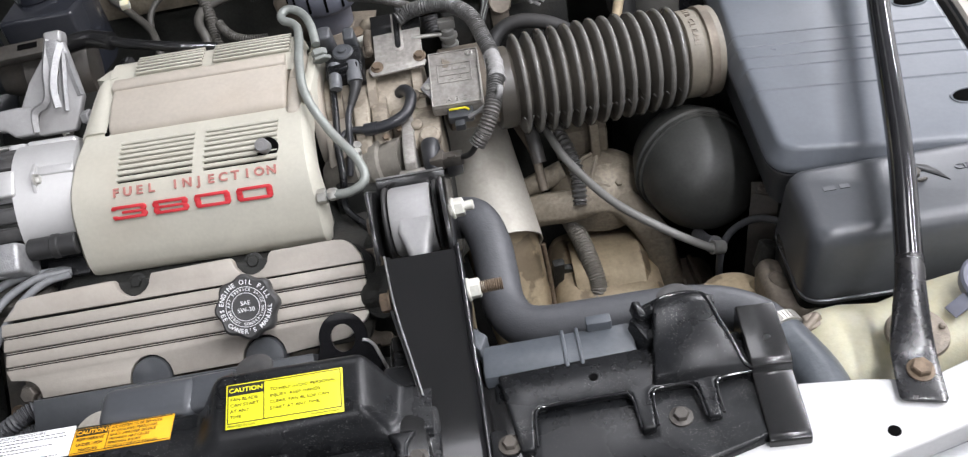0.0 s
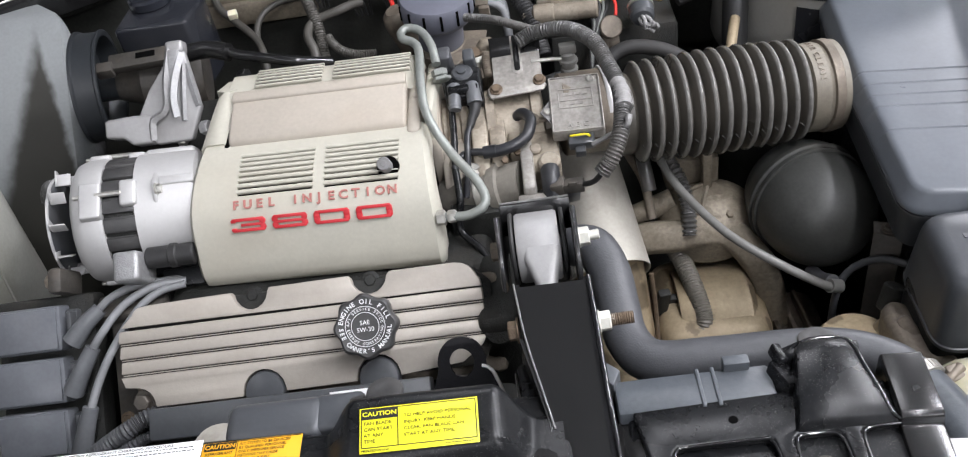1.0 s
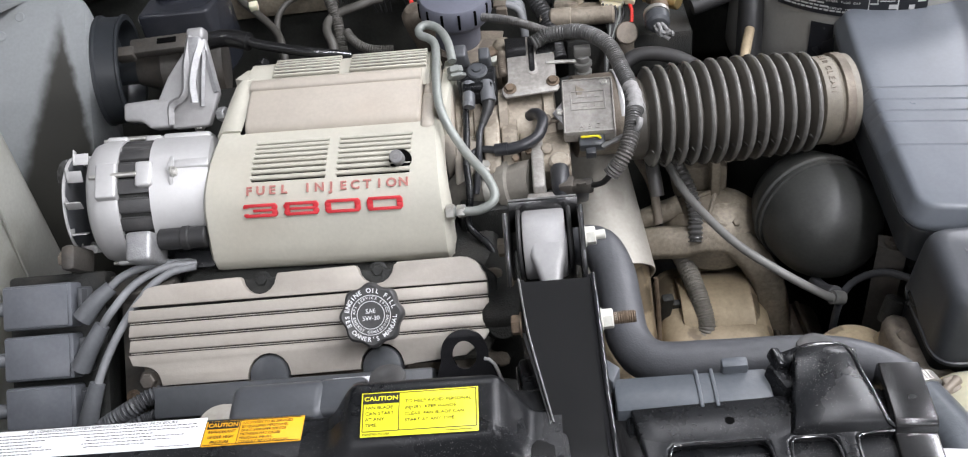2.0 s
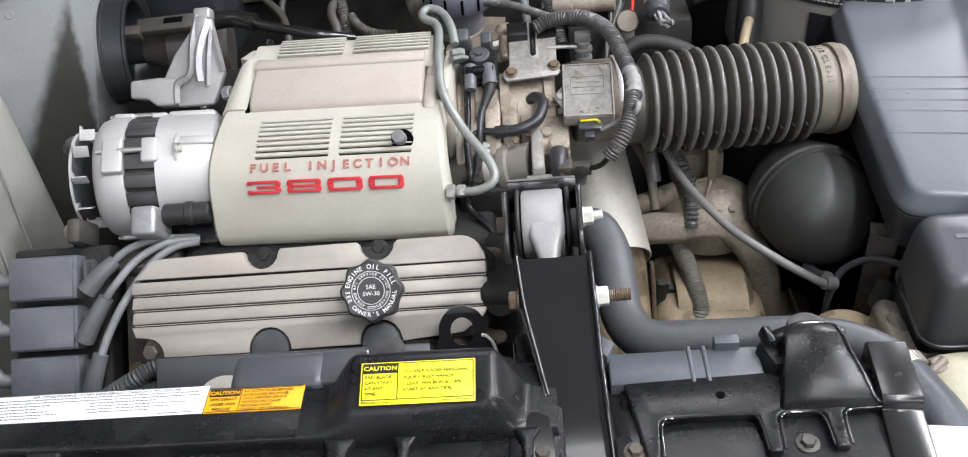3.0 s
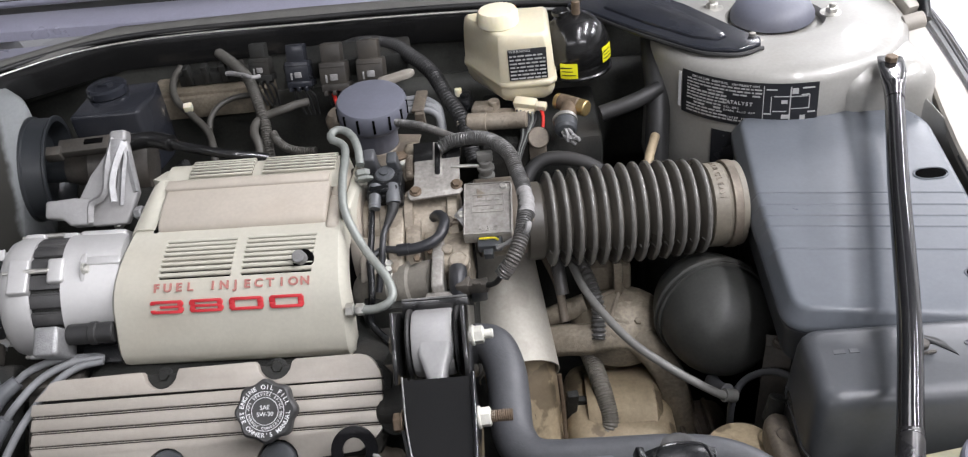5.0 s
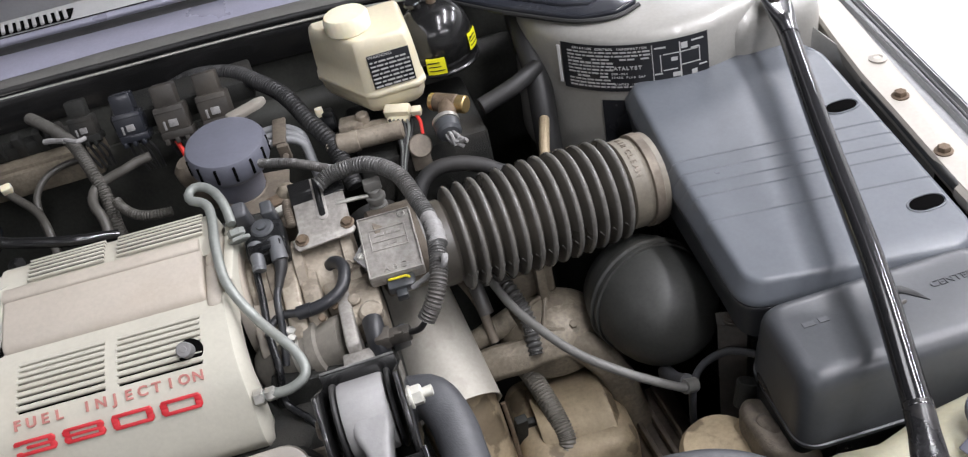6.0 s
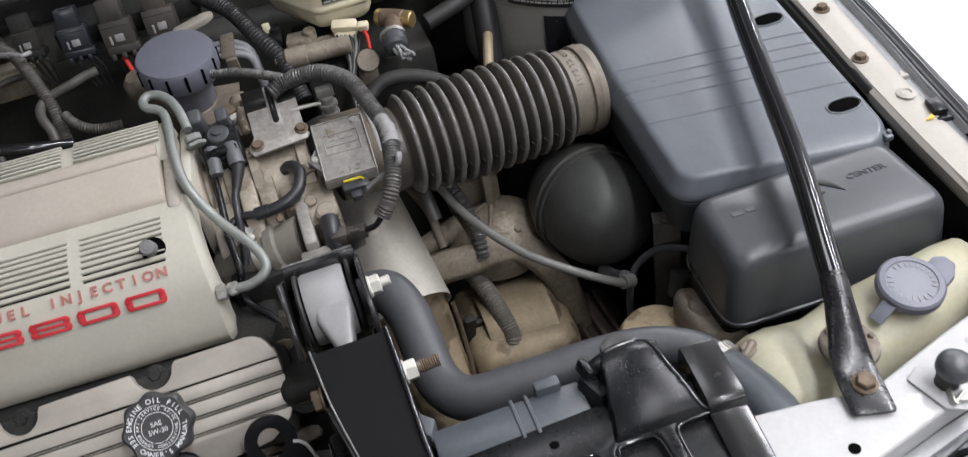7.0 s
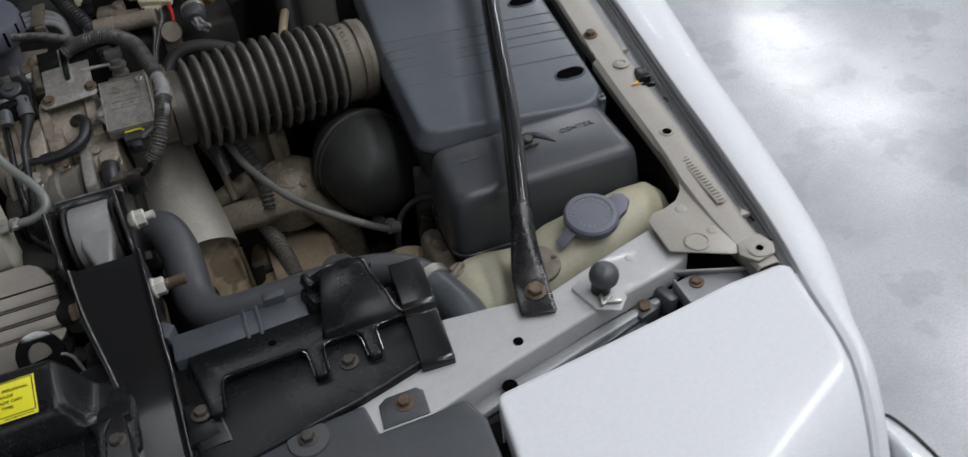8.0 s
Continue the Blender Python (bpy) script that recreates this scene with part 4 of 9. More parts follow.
def tank_body():
    rows = []
    prof = [(-0.5, 0.0), (-0.5, 0.45), (-0.485, 0.62), (-0.45, 0.76), (-0.39, 0.88), (-0.29, 0.96), (-0.15, 1.0), (0.02, 1.01), (0.18, 0.99), (0.30, 0.94), (0.40, 0.84), (0.46, 0.7), (0.49, 0.5), (0.5, 0.25), (0.5, 0)]
    for x, w, top, cy in ((0.256, 0.03, 0.752, 0.524), (0.260, 0.08, 0.772, 0.524), (0.270, 0.112, 0.792, 0.525), (0.285, 0.126, 0.806, 0.526), (0.305, 0.131, 0.813, 0.528), (0.325, 0.130, 0.813, 0.530), (0.345, 0.125, 0.808, 0.532), (0.365, 0.120, 0.803, 0.535),
                          (0.385, 0.118, 0.806, 0.540), (0.405, 0.117, 0.815, 0.543), (0.43, 0.115, 0.819, 0.545), (0.47, 0.11, 0.82, 0.552), (0.51, 0.10, 0.82, 0.562), (0.54, 0.085, 0.815, 0.57), (0.556, 0.06, 0.80, 0.573), (0.56, 0.025, 0.785, 0.573)):
        rows.append([(x, cy + a * w, 0.66 + (top - 0.66) * b) for a, b in prof])
    bm = bmesh.new()
    g = [[bm.verts.new(p) for p in r] for r in rows]
    for a, b in zip(g, g[1:]):
        for i in range(len(a)):
            bm.faces.new((a[i], a[(i + 1) % len(a)], b[(i + 1) % len(a)], b[i]))
    bm.faces.new(g[0])
    bm.faces.new(g[-1])
    bmesh.ops.recalc_face_normals(bm, faces=bm.faces)
    return bm


part("body", tank_body(), OCHRE, tank)
cm = ax((0.447, 0.545, 0.818), (0.0, -0.12, 1))
part("neck", cyl(0.023, 0.018, cm, 28), OCHRE, tank)
cm2 = ax((0.447, 0.542, 0.816), (0.0, -0.16, 1)) @ Matrix.Diagonal((1.11, 1.11, 1.0, 1.0)) @ pose(0, 0, 0, 0, 0, -38)
part("cap", join(lathe([(0.026, 0.012), (0.0275, 0.014), (0.0275, 0.022), (0.0255, 0.0245), (0.021, 0.025), (0.0205, 0.0242), (0.002, 0.0245)], cm2, 40),
                 prism([(0.008, 0.020), (0.015, 0.033), (0.024, 0.036), (0.033, 0.030), (0.033, 0.016), (0.026, 0.002)], 0.009, cm2 @ pose(0, 0, 0.013), 0.002)), CAPGREY, tank, "round slate-grey snap cap")
part("cap_tab", box(0.012, 0.026, 0.003, cm2 @ pose(-0.017, -0.027, 0.014, 25, 0, -30), 0.001), CAPGREY, tank)
part("cap_marks", join(*[box(0.0012, 0.004, 0.0005, cm2 @ pose(0.0175 * math.cos(a), 0.0175 * math.sin(a), 0.0247, 0, 0, math.degrees(a) - 90), 0) for a in [0.28 * k + (0.35 if k > 9 else 0) for k in range(20)]]), WIRE, tank, "ring of moulded marks, as bars")
lm = ax((0.368, 0.512, 0.8145), (0, -0.1, 1))
part("small_lid", join(lathe([(0.026, 0), (0.027, 0.002), (0.026, 0.0055), (0.02, 0.0065), (0.002, 0.0065)], lm, 32)), GRIMY, tank, "low round filler lid under the brace")
for k in range(3):
    part("lid_peg", cyl(0.003, 0.004, lm @ pose(0.021 * math.cos(k * 2.1), 0.021 * math.sin(k * 2.1), 0.006), 10), GRIMY, tank)

# ---- air cleaner ----
air = thing("air_cleaner", (0.43, 0.9, 0.62), "large blue-grey plastic air cleaner housing with ribbed lid", "air cleaner")
lid_m = Matrix.Translation((0, 0.73, 0.8465)) @ Euler((math.atan(0.09), 0, 0)).to_matrix().to_4x4()
lid_top = [(0.3265, 0.0245), (0.537, -0.0115), (0.5585, 0.012), (0.581, 0.347), (0.556, 0.388), (0.346, 0.392), (0.3315, 0.225)]
part("lid_skirt", pillow(lid_top, [(-0.004, -0.085), (-0.0095, -0.040), (-0.0115, -0.034), (-0.0115, -0.030), (-0.006, -0.028)], 0.022, lid_m), DARKGREY, air, "dark lower rim")
bm = pillow(lid_top, [(-0.008, -0.030), (-0.0120, -0.027), (-0.0122, -0.023), (-0.0100, -0.019), (-0.0032, -0.0052), (-0.0012, -0.0020), (0.0018, -0.0005), (0.005, 0.0), (0.02, 0.0004)], 0.022, I4, 8)
for gy in (0.118, 0.158, 0.178, 0.199, 0.222):
    groove(bm, (0.333, gy, 0), (0.14, 1, 0), 0.0011, 0.0014, -0.012)
bm.transform(lid_m)
part("lid", bm, BLUEGREY, air, "smooth blue-grey lid with pressed grooves")
part("lower_body", span(0.345, 0.57, 0.76, 1.10, 0.55, 0.80, 0.02, 3), BLACK, air, "black lower housing")
part("lid_catch", join(box(0.010, 0.012, 0.008, lid_m @ pose(0.553, -0.004, -0.006), 0.002), cyl(0.003, 0.004, lid_m @ pose(0.555, -0.003, -0.003), 10)), BLUEGREY, air)
for x, y in ((0.5365, 0.053), (0.5445, 0.231)):
    part("oval_hole", prism([(x + 0.0145 * math.cos(a) + 0.004 * math.copysign(1, math.cos(a)), y + 0.0095 * math.sin(a)) for a in [2 * math.pi * k / 24 for k in range(24)]], 0.0012, lid_m @ pose(0, 0, 0.0002), 0.0003), HOLE_SHADE, air, "dark oval hole")
    part("oval_rim", tube([lid_m @ Vector((x + 0.0165 * math.cos(a) + 0.004 * math.copysign(1, math.cos(a)), y + 0.0112 * math.sin(a), 0.0008)) for a in [2 * math.pi * k / 20 for k in range(21)]], 0.0011, 6), BLUEGREY, air)

# ---- the box in front of it ----
bat = thing("battery_box", (0.425, 0.665, 0.60), "dark grey moulded plastic box with sloping sides", "battery box")
part("cover", pillow([(0.313, 0.619), (0.5485, 0.612), (0.5485, 0.7275), (0.319, 0.7285)], [(-0.006, 0.764), (-0.004, 0.79), (-0.0005, 0.826), (0.0015, 0.8335), (0.005, 0.8395), (0.010, 0.843), (0.017, 0.8445)], 0.022), BOXG, bat, "dark grey cover with rounded edges")
part("cover_flange", pillow([(0.313, 0.619), (0.5485, 0.612), (0.5485, 0.7275), (0.319, 0.7285)], [(-0.004, 0.757), (-0.0075, 0.758), (-0.0075, 0.762), (-0.004, 0.764)], 0.024), BOXG, bat)
part("lower_case", span(0.31, 0.535, 0.625, 0.715, 0.56, 0.775, 0.01, 3), BLACK, bat)
# Black crescent laid on top, drawing the shade of the latch scoop.
part("latch_recess", prism([(0.426, 0.696), (0.438, 0.700), (0.451, 0.694), (0.458, 0.684), (0.4635, 0.667), (0.454, 0.677), (0.446, 0.685), (0.438, 0.688)], 0.0016, pose(0, 0, 0.8440), 0.0006), BLACK, bat, "black crescent for the shade in the latch recess")
part("latch_screw", join(cyl(0.0065, 0.008, pose(0.434, 0.684, 0.8425), 16), tube([(0.424, 0.672, 0.8445), (0.432, 0.669, 0.8495), (0.443, 0.675, 0.8445)], 0.002, 8)), PUMP, bat, "grey screw latch")
part("word", text_bm("CENTER", 0.011, pose(0.497, 0.683, 0.8448, 0, 0, -1), 0.0012, stretch=1.1), BOXG, bat, "raised word CENTER")
part("word_bars", join(*bars(0.345, 0.375, 0.692, 0.006, pose(0, -0.008, 0.8445), RNG, 0.0007)), BOXG, bat, "raised worn mark, as bars")
part("foot_clamp", join(prism([(0.286, 0.640), (0.312, 0.622), (0.335, 0.614), (0.336, 0.640), (0.318, 0.70), (0.300, 0.712), (0.284, 0.70)], 0.14, pose(0, 0, 0.60), 0.010, 3), box(0.016, 0.03, 0.02, pose(0.304, 0.668, 0.735, 20, -24, 12), 0.007)), GRIMY, bat, "dusty crumbled clamp at its foot")

# ---- vacuum ball ----
ball = thing("vacuum_ball", (0.252, 0.875, 0.66), "round black plastic vacuum reservoir with a raised seam", "reservoir")
bmz = ax((0.2705, 0.908, 0.717), (0.19, -0.92, 0.10)) @ Matrix.Diagonal((0.915, 0.915, 0.94, 1))
part("shell", lathe([(0.076, -0.004), (0.0775, 0.004), (0.0775, 0.016), (0.0765, 0.030), (0.0735, 0.045), (0.0675, 0.060), (0.0585, 0.074), (0.046, 0.086), (0.031, 0.094), (0.015, 0.098), (0.002, 0.099)], bmz, 48), BALLP, ball)
part("seam", lathe([(0.076, -0.014), (0.081, -0.0135), (0.0825, -0.011), (0.0825, -0.006), (0.081, -0.0045), (0.079, -0.004), (0.079, -0.001), (0.0808, 0.0), (0.0815, 0.002), (0.0808, 0.005), (0.0775, 0.0055)], bmz, 52), BALLP, ball)
part("rear_half", lathe([(0.0785, -0.013), (0.076, -0.03), (0.068, -0.05), (0.05, -0.066), (0.02, -0.075), (0.002, -0.076)], bmz, 40), BALLP, ball)
part("nipple", tube([(0.258, 0.835, 0.665), (0.262, 0.81, 0.675), (0.268, 0.79, 0.69)], 0.009, 12), HOSE, ball)
part("stay", sheet([[(0.318, 0.822, 0.748), (0.334, 0.815, 0.750), (0.345, 0.806, 0.750)], [(0.314, 0.808, 0.744), (0.328, 0.797, 0.745), (0.342, 0.792, 0.745)], [(0.306, 0.790, 0.70), (0.318, 0.780, 0.70), (0.333, 0.776, 0.70)], [(0.298, 0.772, 0.64), (0.312, 0.762, 0.64), (0.326, 0.76, 0.64)], [(0.292, 0.765, 0.55), (0.306, 0.756, 0.55), (0.32, 0.755, 0.55)]], 0.004), PUMP, ball, "dusty dark mounting stay")
part("stay_bolt", hexbolt((0.330, 0.8055, 0.7485), r=0.0065, h=0.005, washer=0.009), PUMP, ball, "worn bolt")

# ---- intake bellows ----
bel = thing("intake_bellows", (0.18, 0.95, 0.78), "corrugated dusty black rubber intake duct", "duct")
A, B = Vector((0.050, 0.956, 0.851)), Vector((0.313, 0.982, 0.834))
D = (B - A).normalized()
prof, n_f, s0 = [], 13, 0.012
prof += [(0.047, -0.012), (0.05, -0.01), (0.05, 0.008)]
pitch = 0.0160
for i in range(n_f):
    s = s0 + i * pitch
    k = 0.0605 + 0.003 * math.sin(i / (n_f - 1) * math.pi)
    prof += [(k - 0.014, s), (k - 0.010, s + 0.0020), (k - 0.0028, s + 0.0042), (k + 0.0004, s + 0.0064), (k + 0.0004, s + 0.0096), (k - 0.0028, s + 0.0118), (k - 0.010, s + 0.0140)]
s = s0 + n_f * pitch
prof += [(0.049, s)]
part("bellows", lathe(prof, ax(A, D), 48), BELLOWS, bel)
for i in range(n_f):
    t, k = s0 + i * pitch + 0.008, 0.0605 + 0.003 * math.sin(i / (n_f - 1) * math.pi)
    part("crest", lathe([(k - 0.0005, t - 0.0030), (k + 0.0011, t - 0.0018), (k + 0.0017, t), (k + 0.0011, t + 0.0018), (k - 0.0005, t + 0.0030)], ax(A, D), 48, caps=False), CREST, bel, "worn pale fold with its highlight put into the colour")
for i in range(n_f):
    t, k = s0 + i * pitch + 0.008, 0.0605 + 0.003 * math.sin(i / (n_f - 1) * math.pi)
    wm = ax(A, D, (0, -1, -0.25))
    part("seam", tube([wm @ Vector((k - 0.0075, -0.001, t - 0.0060)), wm @ Vector((k - 0.0004, 0.0, t - 0.0015)), wm @ Vector((k - 0.0004, 0.0, t + 0.0015)), wm @ Vector((k - 0.0075, -0.001, t + 0.0060))], 0.0008, 6, step=0.002), CREST, bel, "faint moulding seam")
cuff = [(0.050, s), (0.054, s + 0.002), (0.0545, s + 0.02), (0.053, s + 0.022), (0.053, s + 0.032), (0.055, s + 0.034), (0.055, s + 0.044), (0.05, s + 0.046)]
part("cuff", lathe(cuff, ax(A, D), 48), CUFF, bel, "dusty brown cuff marked CLEAN AIR")
part("clamp", join(lathe([(0.0555, s + 0.025), (0.0568, s + 0.026), (0.0568, s + 0.036), (0.0555, s + 0.037)], ax(A, D), 48), box(0.018, 0.014, 0.02, ax(A, D) @ pose(0.026, -0.05, s + 0.03), 0.003)), GRIMY, bel, "worn clamp band")
for word, ang in (("CLEAN", -8), ("AIR", -44)):
    wm = ax(A, D, (0, 0, 1))
    for i, ch in enumerate(word):
        a = radians(ang - (i - len(word) / 2) * -8 + 40)
        q = wm @ (Matrix.Rotation(a, 4, "Z") @ pose(0.0546, 0, s + 0.011, 0, 90, 0) @ pose(0, 0, 0, 0, 0, 90))
        if ch == word[0]:
            letters = []
        letters.append(text_bm(ch, 0.010, q, 0.0012))
    part("raised_word", join(*letters), GRIMY, bel, "raised word " + word)

# ---- unseen raised bonnet, added to shade the bay, and the wheels that carry the car ----
hm = Matrix.Translation((MID, 1.60, 1.0)) @ Euler((radians(-78), 0, 0)).to_matrix().to_4x4()
part("bonnet", box(1.42, 1.1, 0.02, hm @ pose(0, -0.55, 0.02), 0.008), INNER, car, "raised silver bonnet")
for x, a in ((-0.6, 4), (-0.2, 6), (0.2, -6), (0.6, -4)):
    part("bonnet_rib", box(0.10, 1.0, 0.03, hm @ pose(x, -0.55, 0.0, 0, 0, a), 0.01), INNER, car)
part("bonnet_rib", box(1.4, 0.10, 0.03, hm @ pose(0, -1.03, 0.0), 0.01), INNER, car)
part("bonnet_pad", box(1.2, 0.93, 0.02, hm @ pose(0, -0.55, -0.012), 0.008), RUBBER, car, "dark insulation pad")
for s in (1, -1):
    wm = ax((MID + s * 0.66, 1.25, 0.31), (s, 0, 0))
    w = part("wheel", lathe([(0.12, 0.0), (0.20, 0.01), (0.20, 0.14), (0.17, 0.16), (0.05, 0.15)], wm, 32), ALU_DULL, car, "grey wheel rim")
    part("tyre", lathe([(0.20, -0.02), (0.28, -0.01), (0.305, 0.02), (0.31, 0.08), (0.305, 0.14), (0.28, 0.17), (0.20, 0.175)], wm, 40), RUBBER, w, "black tyre")

# ---- engine ----
eng = thing("engine", (-0.3, 0.9, 0.2), "grimy transverse V6 engine block and manifold", "engine")
part("block", span(-0.54, -0.10, 0.66, 1.12, 0.25, 0.70, 0.03, 3), SOOT, eng, "dark oily block")
part("head", box(0.42, 0.11, 0.10, pose(-0.325, 0.752, 0.735, 45, 0, 0), 0.008), GRIMY, eng, "grimy cylinder head")
part("valley", span(-0.50, -0.12, 0.77, 1.08, 0.68, 0.80, 0.015, 3), SOOT, eng, "dark intake valley")
part("rear_bank", box(0.42, 0.16, 0.12, pose(-0.31, 1.10, 0.78, -45, 0, 0), 0.01), SOOT, eng, "dark rear bank")
part("end_cover", join(span(-0.14, -0.095, 0.69, 0.80, 0.60, 0.80, 0.012, 3), cyl(0.016, 0.012, ax((-0.118, 0.70, 0.775), (0, -0.7, 0.7)))), SOOT, eng, "dark end cover with a plug")

# valve cover: bands of painted metal parted by dark grooves, on a 45 degree slope
VO = Vector((0, 0.677, 0.749))


def slope(x, v, h=0.0):
    """A place on the slope of the front bank: along the engine, up the slope, and off it."""
    c = math.sqrt(0.5)
    return (x, VO.y + v * c - h * c, VO.z + v * c + h * c)


SL = ax((0, VO.y, VO.z), (0, -1, 1), (1, 0, 0))
vc = thing("valve_cover", (-0.33, 0.68, 0.75), "ribbed beige valve cover with dark grooves", "valve cover")
part("base", prism([(-0.525, 0.02), (-0.50, 0.0), (-0.14, 0.0), (-0.122, 0.03), (-0.122, 0.088), (-0.14, 0.106), (-0.515, 0.108), (-0.528, 0.09)], 0.02, SL @ pose(0, 0, -0.018), 0.003), SOOT, vc, "dark gasket flange")


def arc(cx, cy, r, a0, a1, n=7):
    return [(cx + r * math.cos(radians(a0 + (a1 - a0) * i / n)), cy + r * math.sin(radians(a0 + (a1 - a0) * i / n))) for i in range(n + 1)]


low = [(-0.537, 0.032), (-0.533, 0.021), (-0.517, 0.019)] + arc(-0.520, 0.0, 0.019, 80, 10, 4) + [(-0.50, -0.003)] + [(-0.402, -0.003)] + arc(-0.378, 0.0, 0.024, 175, 5, 8) + [(-0.354, -0.002), (-0.276, -0.001)] + arc(-0.252, 0.001, 0.024, 175, 5, 8) + [(-0.228, 0.0), (-0.16, 0.006), (-0.138, 0.022), (-0.131, 0.032)]
high = [(-0.533, 0.086), (-0.131, 0.084), (-0.133, 0.094)] + arc(-0.158, 0.088, 0.024, 15, 90, 4) + [(-0.228, 0.112)] + arc(-0.252, 0.110, 0.020, -5, -175, 8) + [(-0.275, 0.112), (-0.362, 0.111)] + arc(-0.384, 0.109, 0.020, -5, -175, 8) + [(-0.407, 0.11), (-0.50, 0.108)] + arc(-0.508, 0.096, 0.011, 90, 165, 3)
low.reverse()
part("band", prism(low, 0.012, SL, 0.0016), VALVE, vc)
part("band", prism(high, 0.012, SL, 0.0016), VALVE, vc)
for v0, v1 in ((0.0355, 0.0485), (0.0522, 0.0655), (0.0692, 0.0825)):
    part("band", prism([(-0.537, v0), (-0.131, v0), (-0.131, v1), (-0.535, v1)], 0.012, SL, 0.0014), VALVE, vc)
for v0 in (0.0334, 0.0500, 0.0670):
    part("groove_rib", prism([(-0.535, v0), (-0.132, v0), (-0.132, v0 + 0.0008), (-0.535, v0 + 0.0008)], 0.0105, SL, 0), VALVE, vc)
for x in (-0.384, -0.252):
    # Bolts drawn black: the shade of the deep notches is in their colour.
    part("cover_bolt", hexbolt(slope(x, 0.105, -0.004), (0, -1, 1), 0.0068, 0.008, 0.010), SOOT, vc, "hex bolt blackened for the shade in its notch")
part("cover_bolt", hexbolt(slope(-0.518, 0.003, 0.0), (0, -1, 1), 0.009, 0.012, 0.013), PUMP, vc, "grimy hex bolt")
for x in (-0.378, -0.252):
    pb = thing("plug_boot", slope(x, -0.01, -0.01), "dark grey round spark plug boot cover", "boot", "plug boots")
    part("dome", lathe([(0.022, 0), (0.022, 0.014), (0.0205, 0.018), (0.012, 0.020)], SL @ pose(x, 0.0, -0.004), 32), DARKGREY, pb)

# filler cap with its printed ring
cap = thing("oil_filler_cap", slope(-0.249, 0.030, 0.01), "black scalloped oil filler cap with white lettering", "cap")
CM = ax(slope(-0.2525, 0.0565, 0.012), (0.0, -1, 1), (1, 0, 0)) @ Matrix.Diagonal((0.955, 0.955, 1, 1))
part("neck", cyl(0.024, 0.024, CM, 28), SOOT, cap)
part("knob", lathe([(0.030, 0.020), (0.0335, 0.0225), (0.0345, 0.026), (0.0345, 0.034), (0.0335, 0.0365), (0.031, 0.038), (0.0298, 0.0375), (0.0025, 0.0378)], CM, 128, 8, 0.055), CAPB, cap, "charcoal scalloped knob")


def ring_text(word, r, mid, spread, size, flip=False):
    out = []
    for i, ch in enumerate(word):
        if ch == " ":
            continue
        a = radians(mid + (spread * (i / (len(word) - 1) - 0.5)) * (1 if flip else -1))
        out.append(text_bm(ch, size, CM @ Matrix.Rotation(a, 4, "Z") @ pose(r, 0, 0.038, 0, 0, 90 if flip else -90), 0.0004, bold=size * 0.012))
    return out


part("lettering", join(*ring_text("ENGINE OIL FILL", 0.0268, 92, 150, 0.0072), *ring_text("SEE OWNER'S MANUAL", 0.0268, 268, 172, 0.0068, True),
                       *ring_text("API SERVICE SF/CC", 0.0188, 90, 160, 0.0042), *ring_text("ENERGY CONSERVING", 0.0188, 270, 165, 0.0042, True),
                       text_bm("SAE", 0.0068, CM @ pose(0, 0.004, 0.038), 0.0004), text_bm("5W-30", 0.0068, CM @ pose(0, -0.0035, 0.038), 0.0004),
                       *[lathe([(r - 0.0003, 0.0376), (r + 0.0003, 0.0376), (r + 0.0003, 0.0381), (r - 0.0003, 0.0381)], CM, 48, caps=False) for r in (0.0218, 0.0152)]), WHITE, cap, "white ring of printed words")

# fuel rail cover
rail = thing("fuel_rail_cover", (-0.345, 0.64, 0.74), "long dark grey plastic rail cover", "rail")
part("channel", box(0.305, 0.034, 0.028, ax((-0.346, 0.644, 0.752), (0, -0.62, 0.78), (1, 0, 0.0)), 0.003), DARKGREY, rail)
RM = ax((-0.268, 0.634, 0.769), (0, -0.62, 0.78), (1, 0, 0))
part("tag", box(0.046, 0.011, 0.0008, RM @ pose(-0.008, 0.004, 0.0006), 0.0002), WHITE, rail, "white paper tag marked E")
part("tag_print", join(text_bm("E", 0.007, RM @ pose(-0.022, 0.004, 0.0012), 0.0003), box(0.012, 0.006, 0.0004, RM @ pose(-0.008, 0.004, 0.0012), 0)), INK, rail)


# lifting eye
eye = thing("lifting_eye", (-0.155, 0.655, 0.745), "black steel lifting eye with an oval hole", "lifting eye")
EM = ax((-0.157, 0.642, 0.778), (0, -0.80, 0.60), (1, 0, 0))


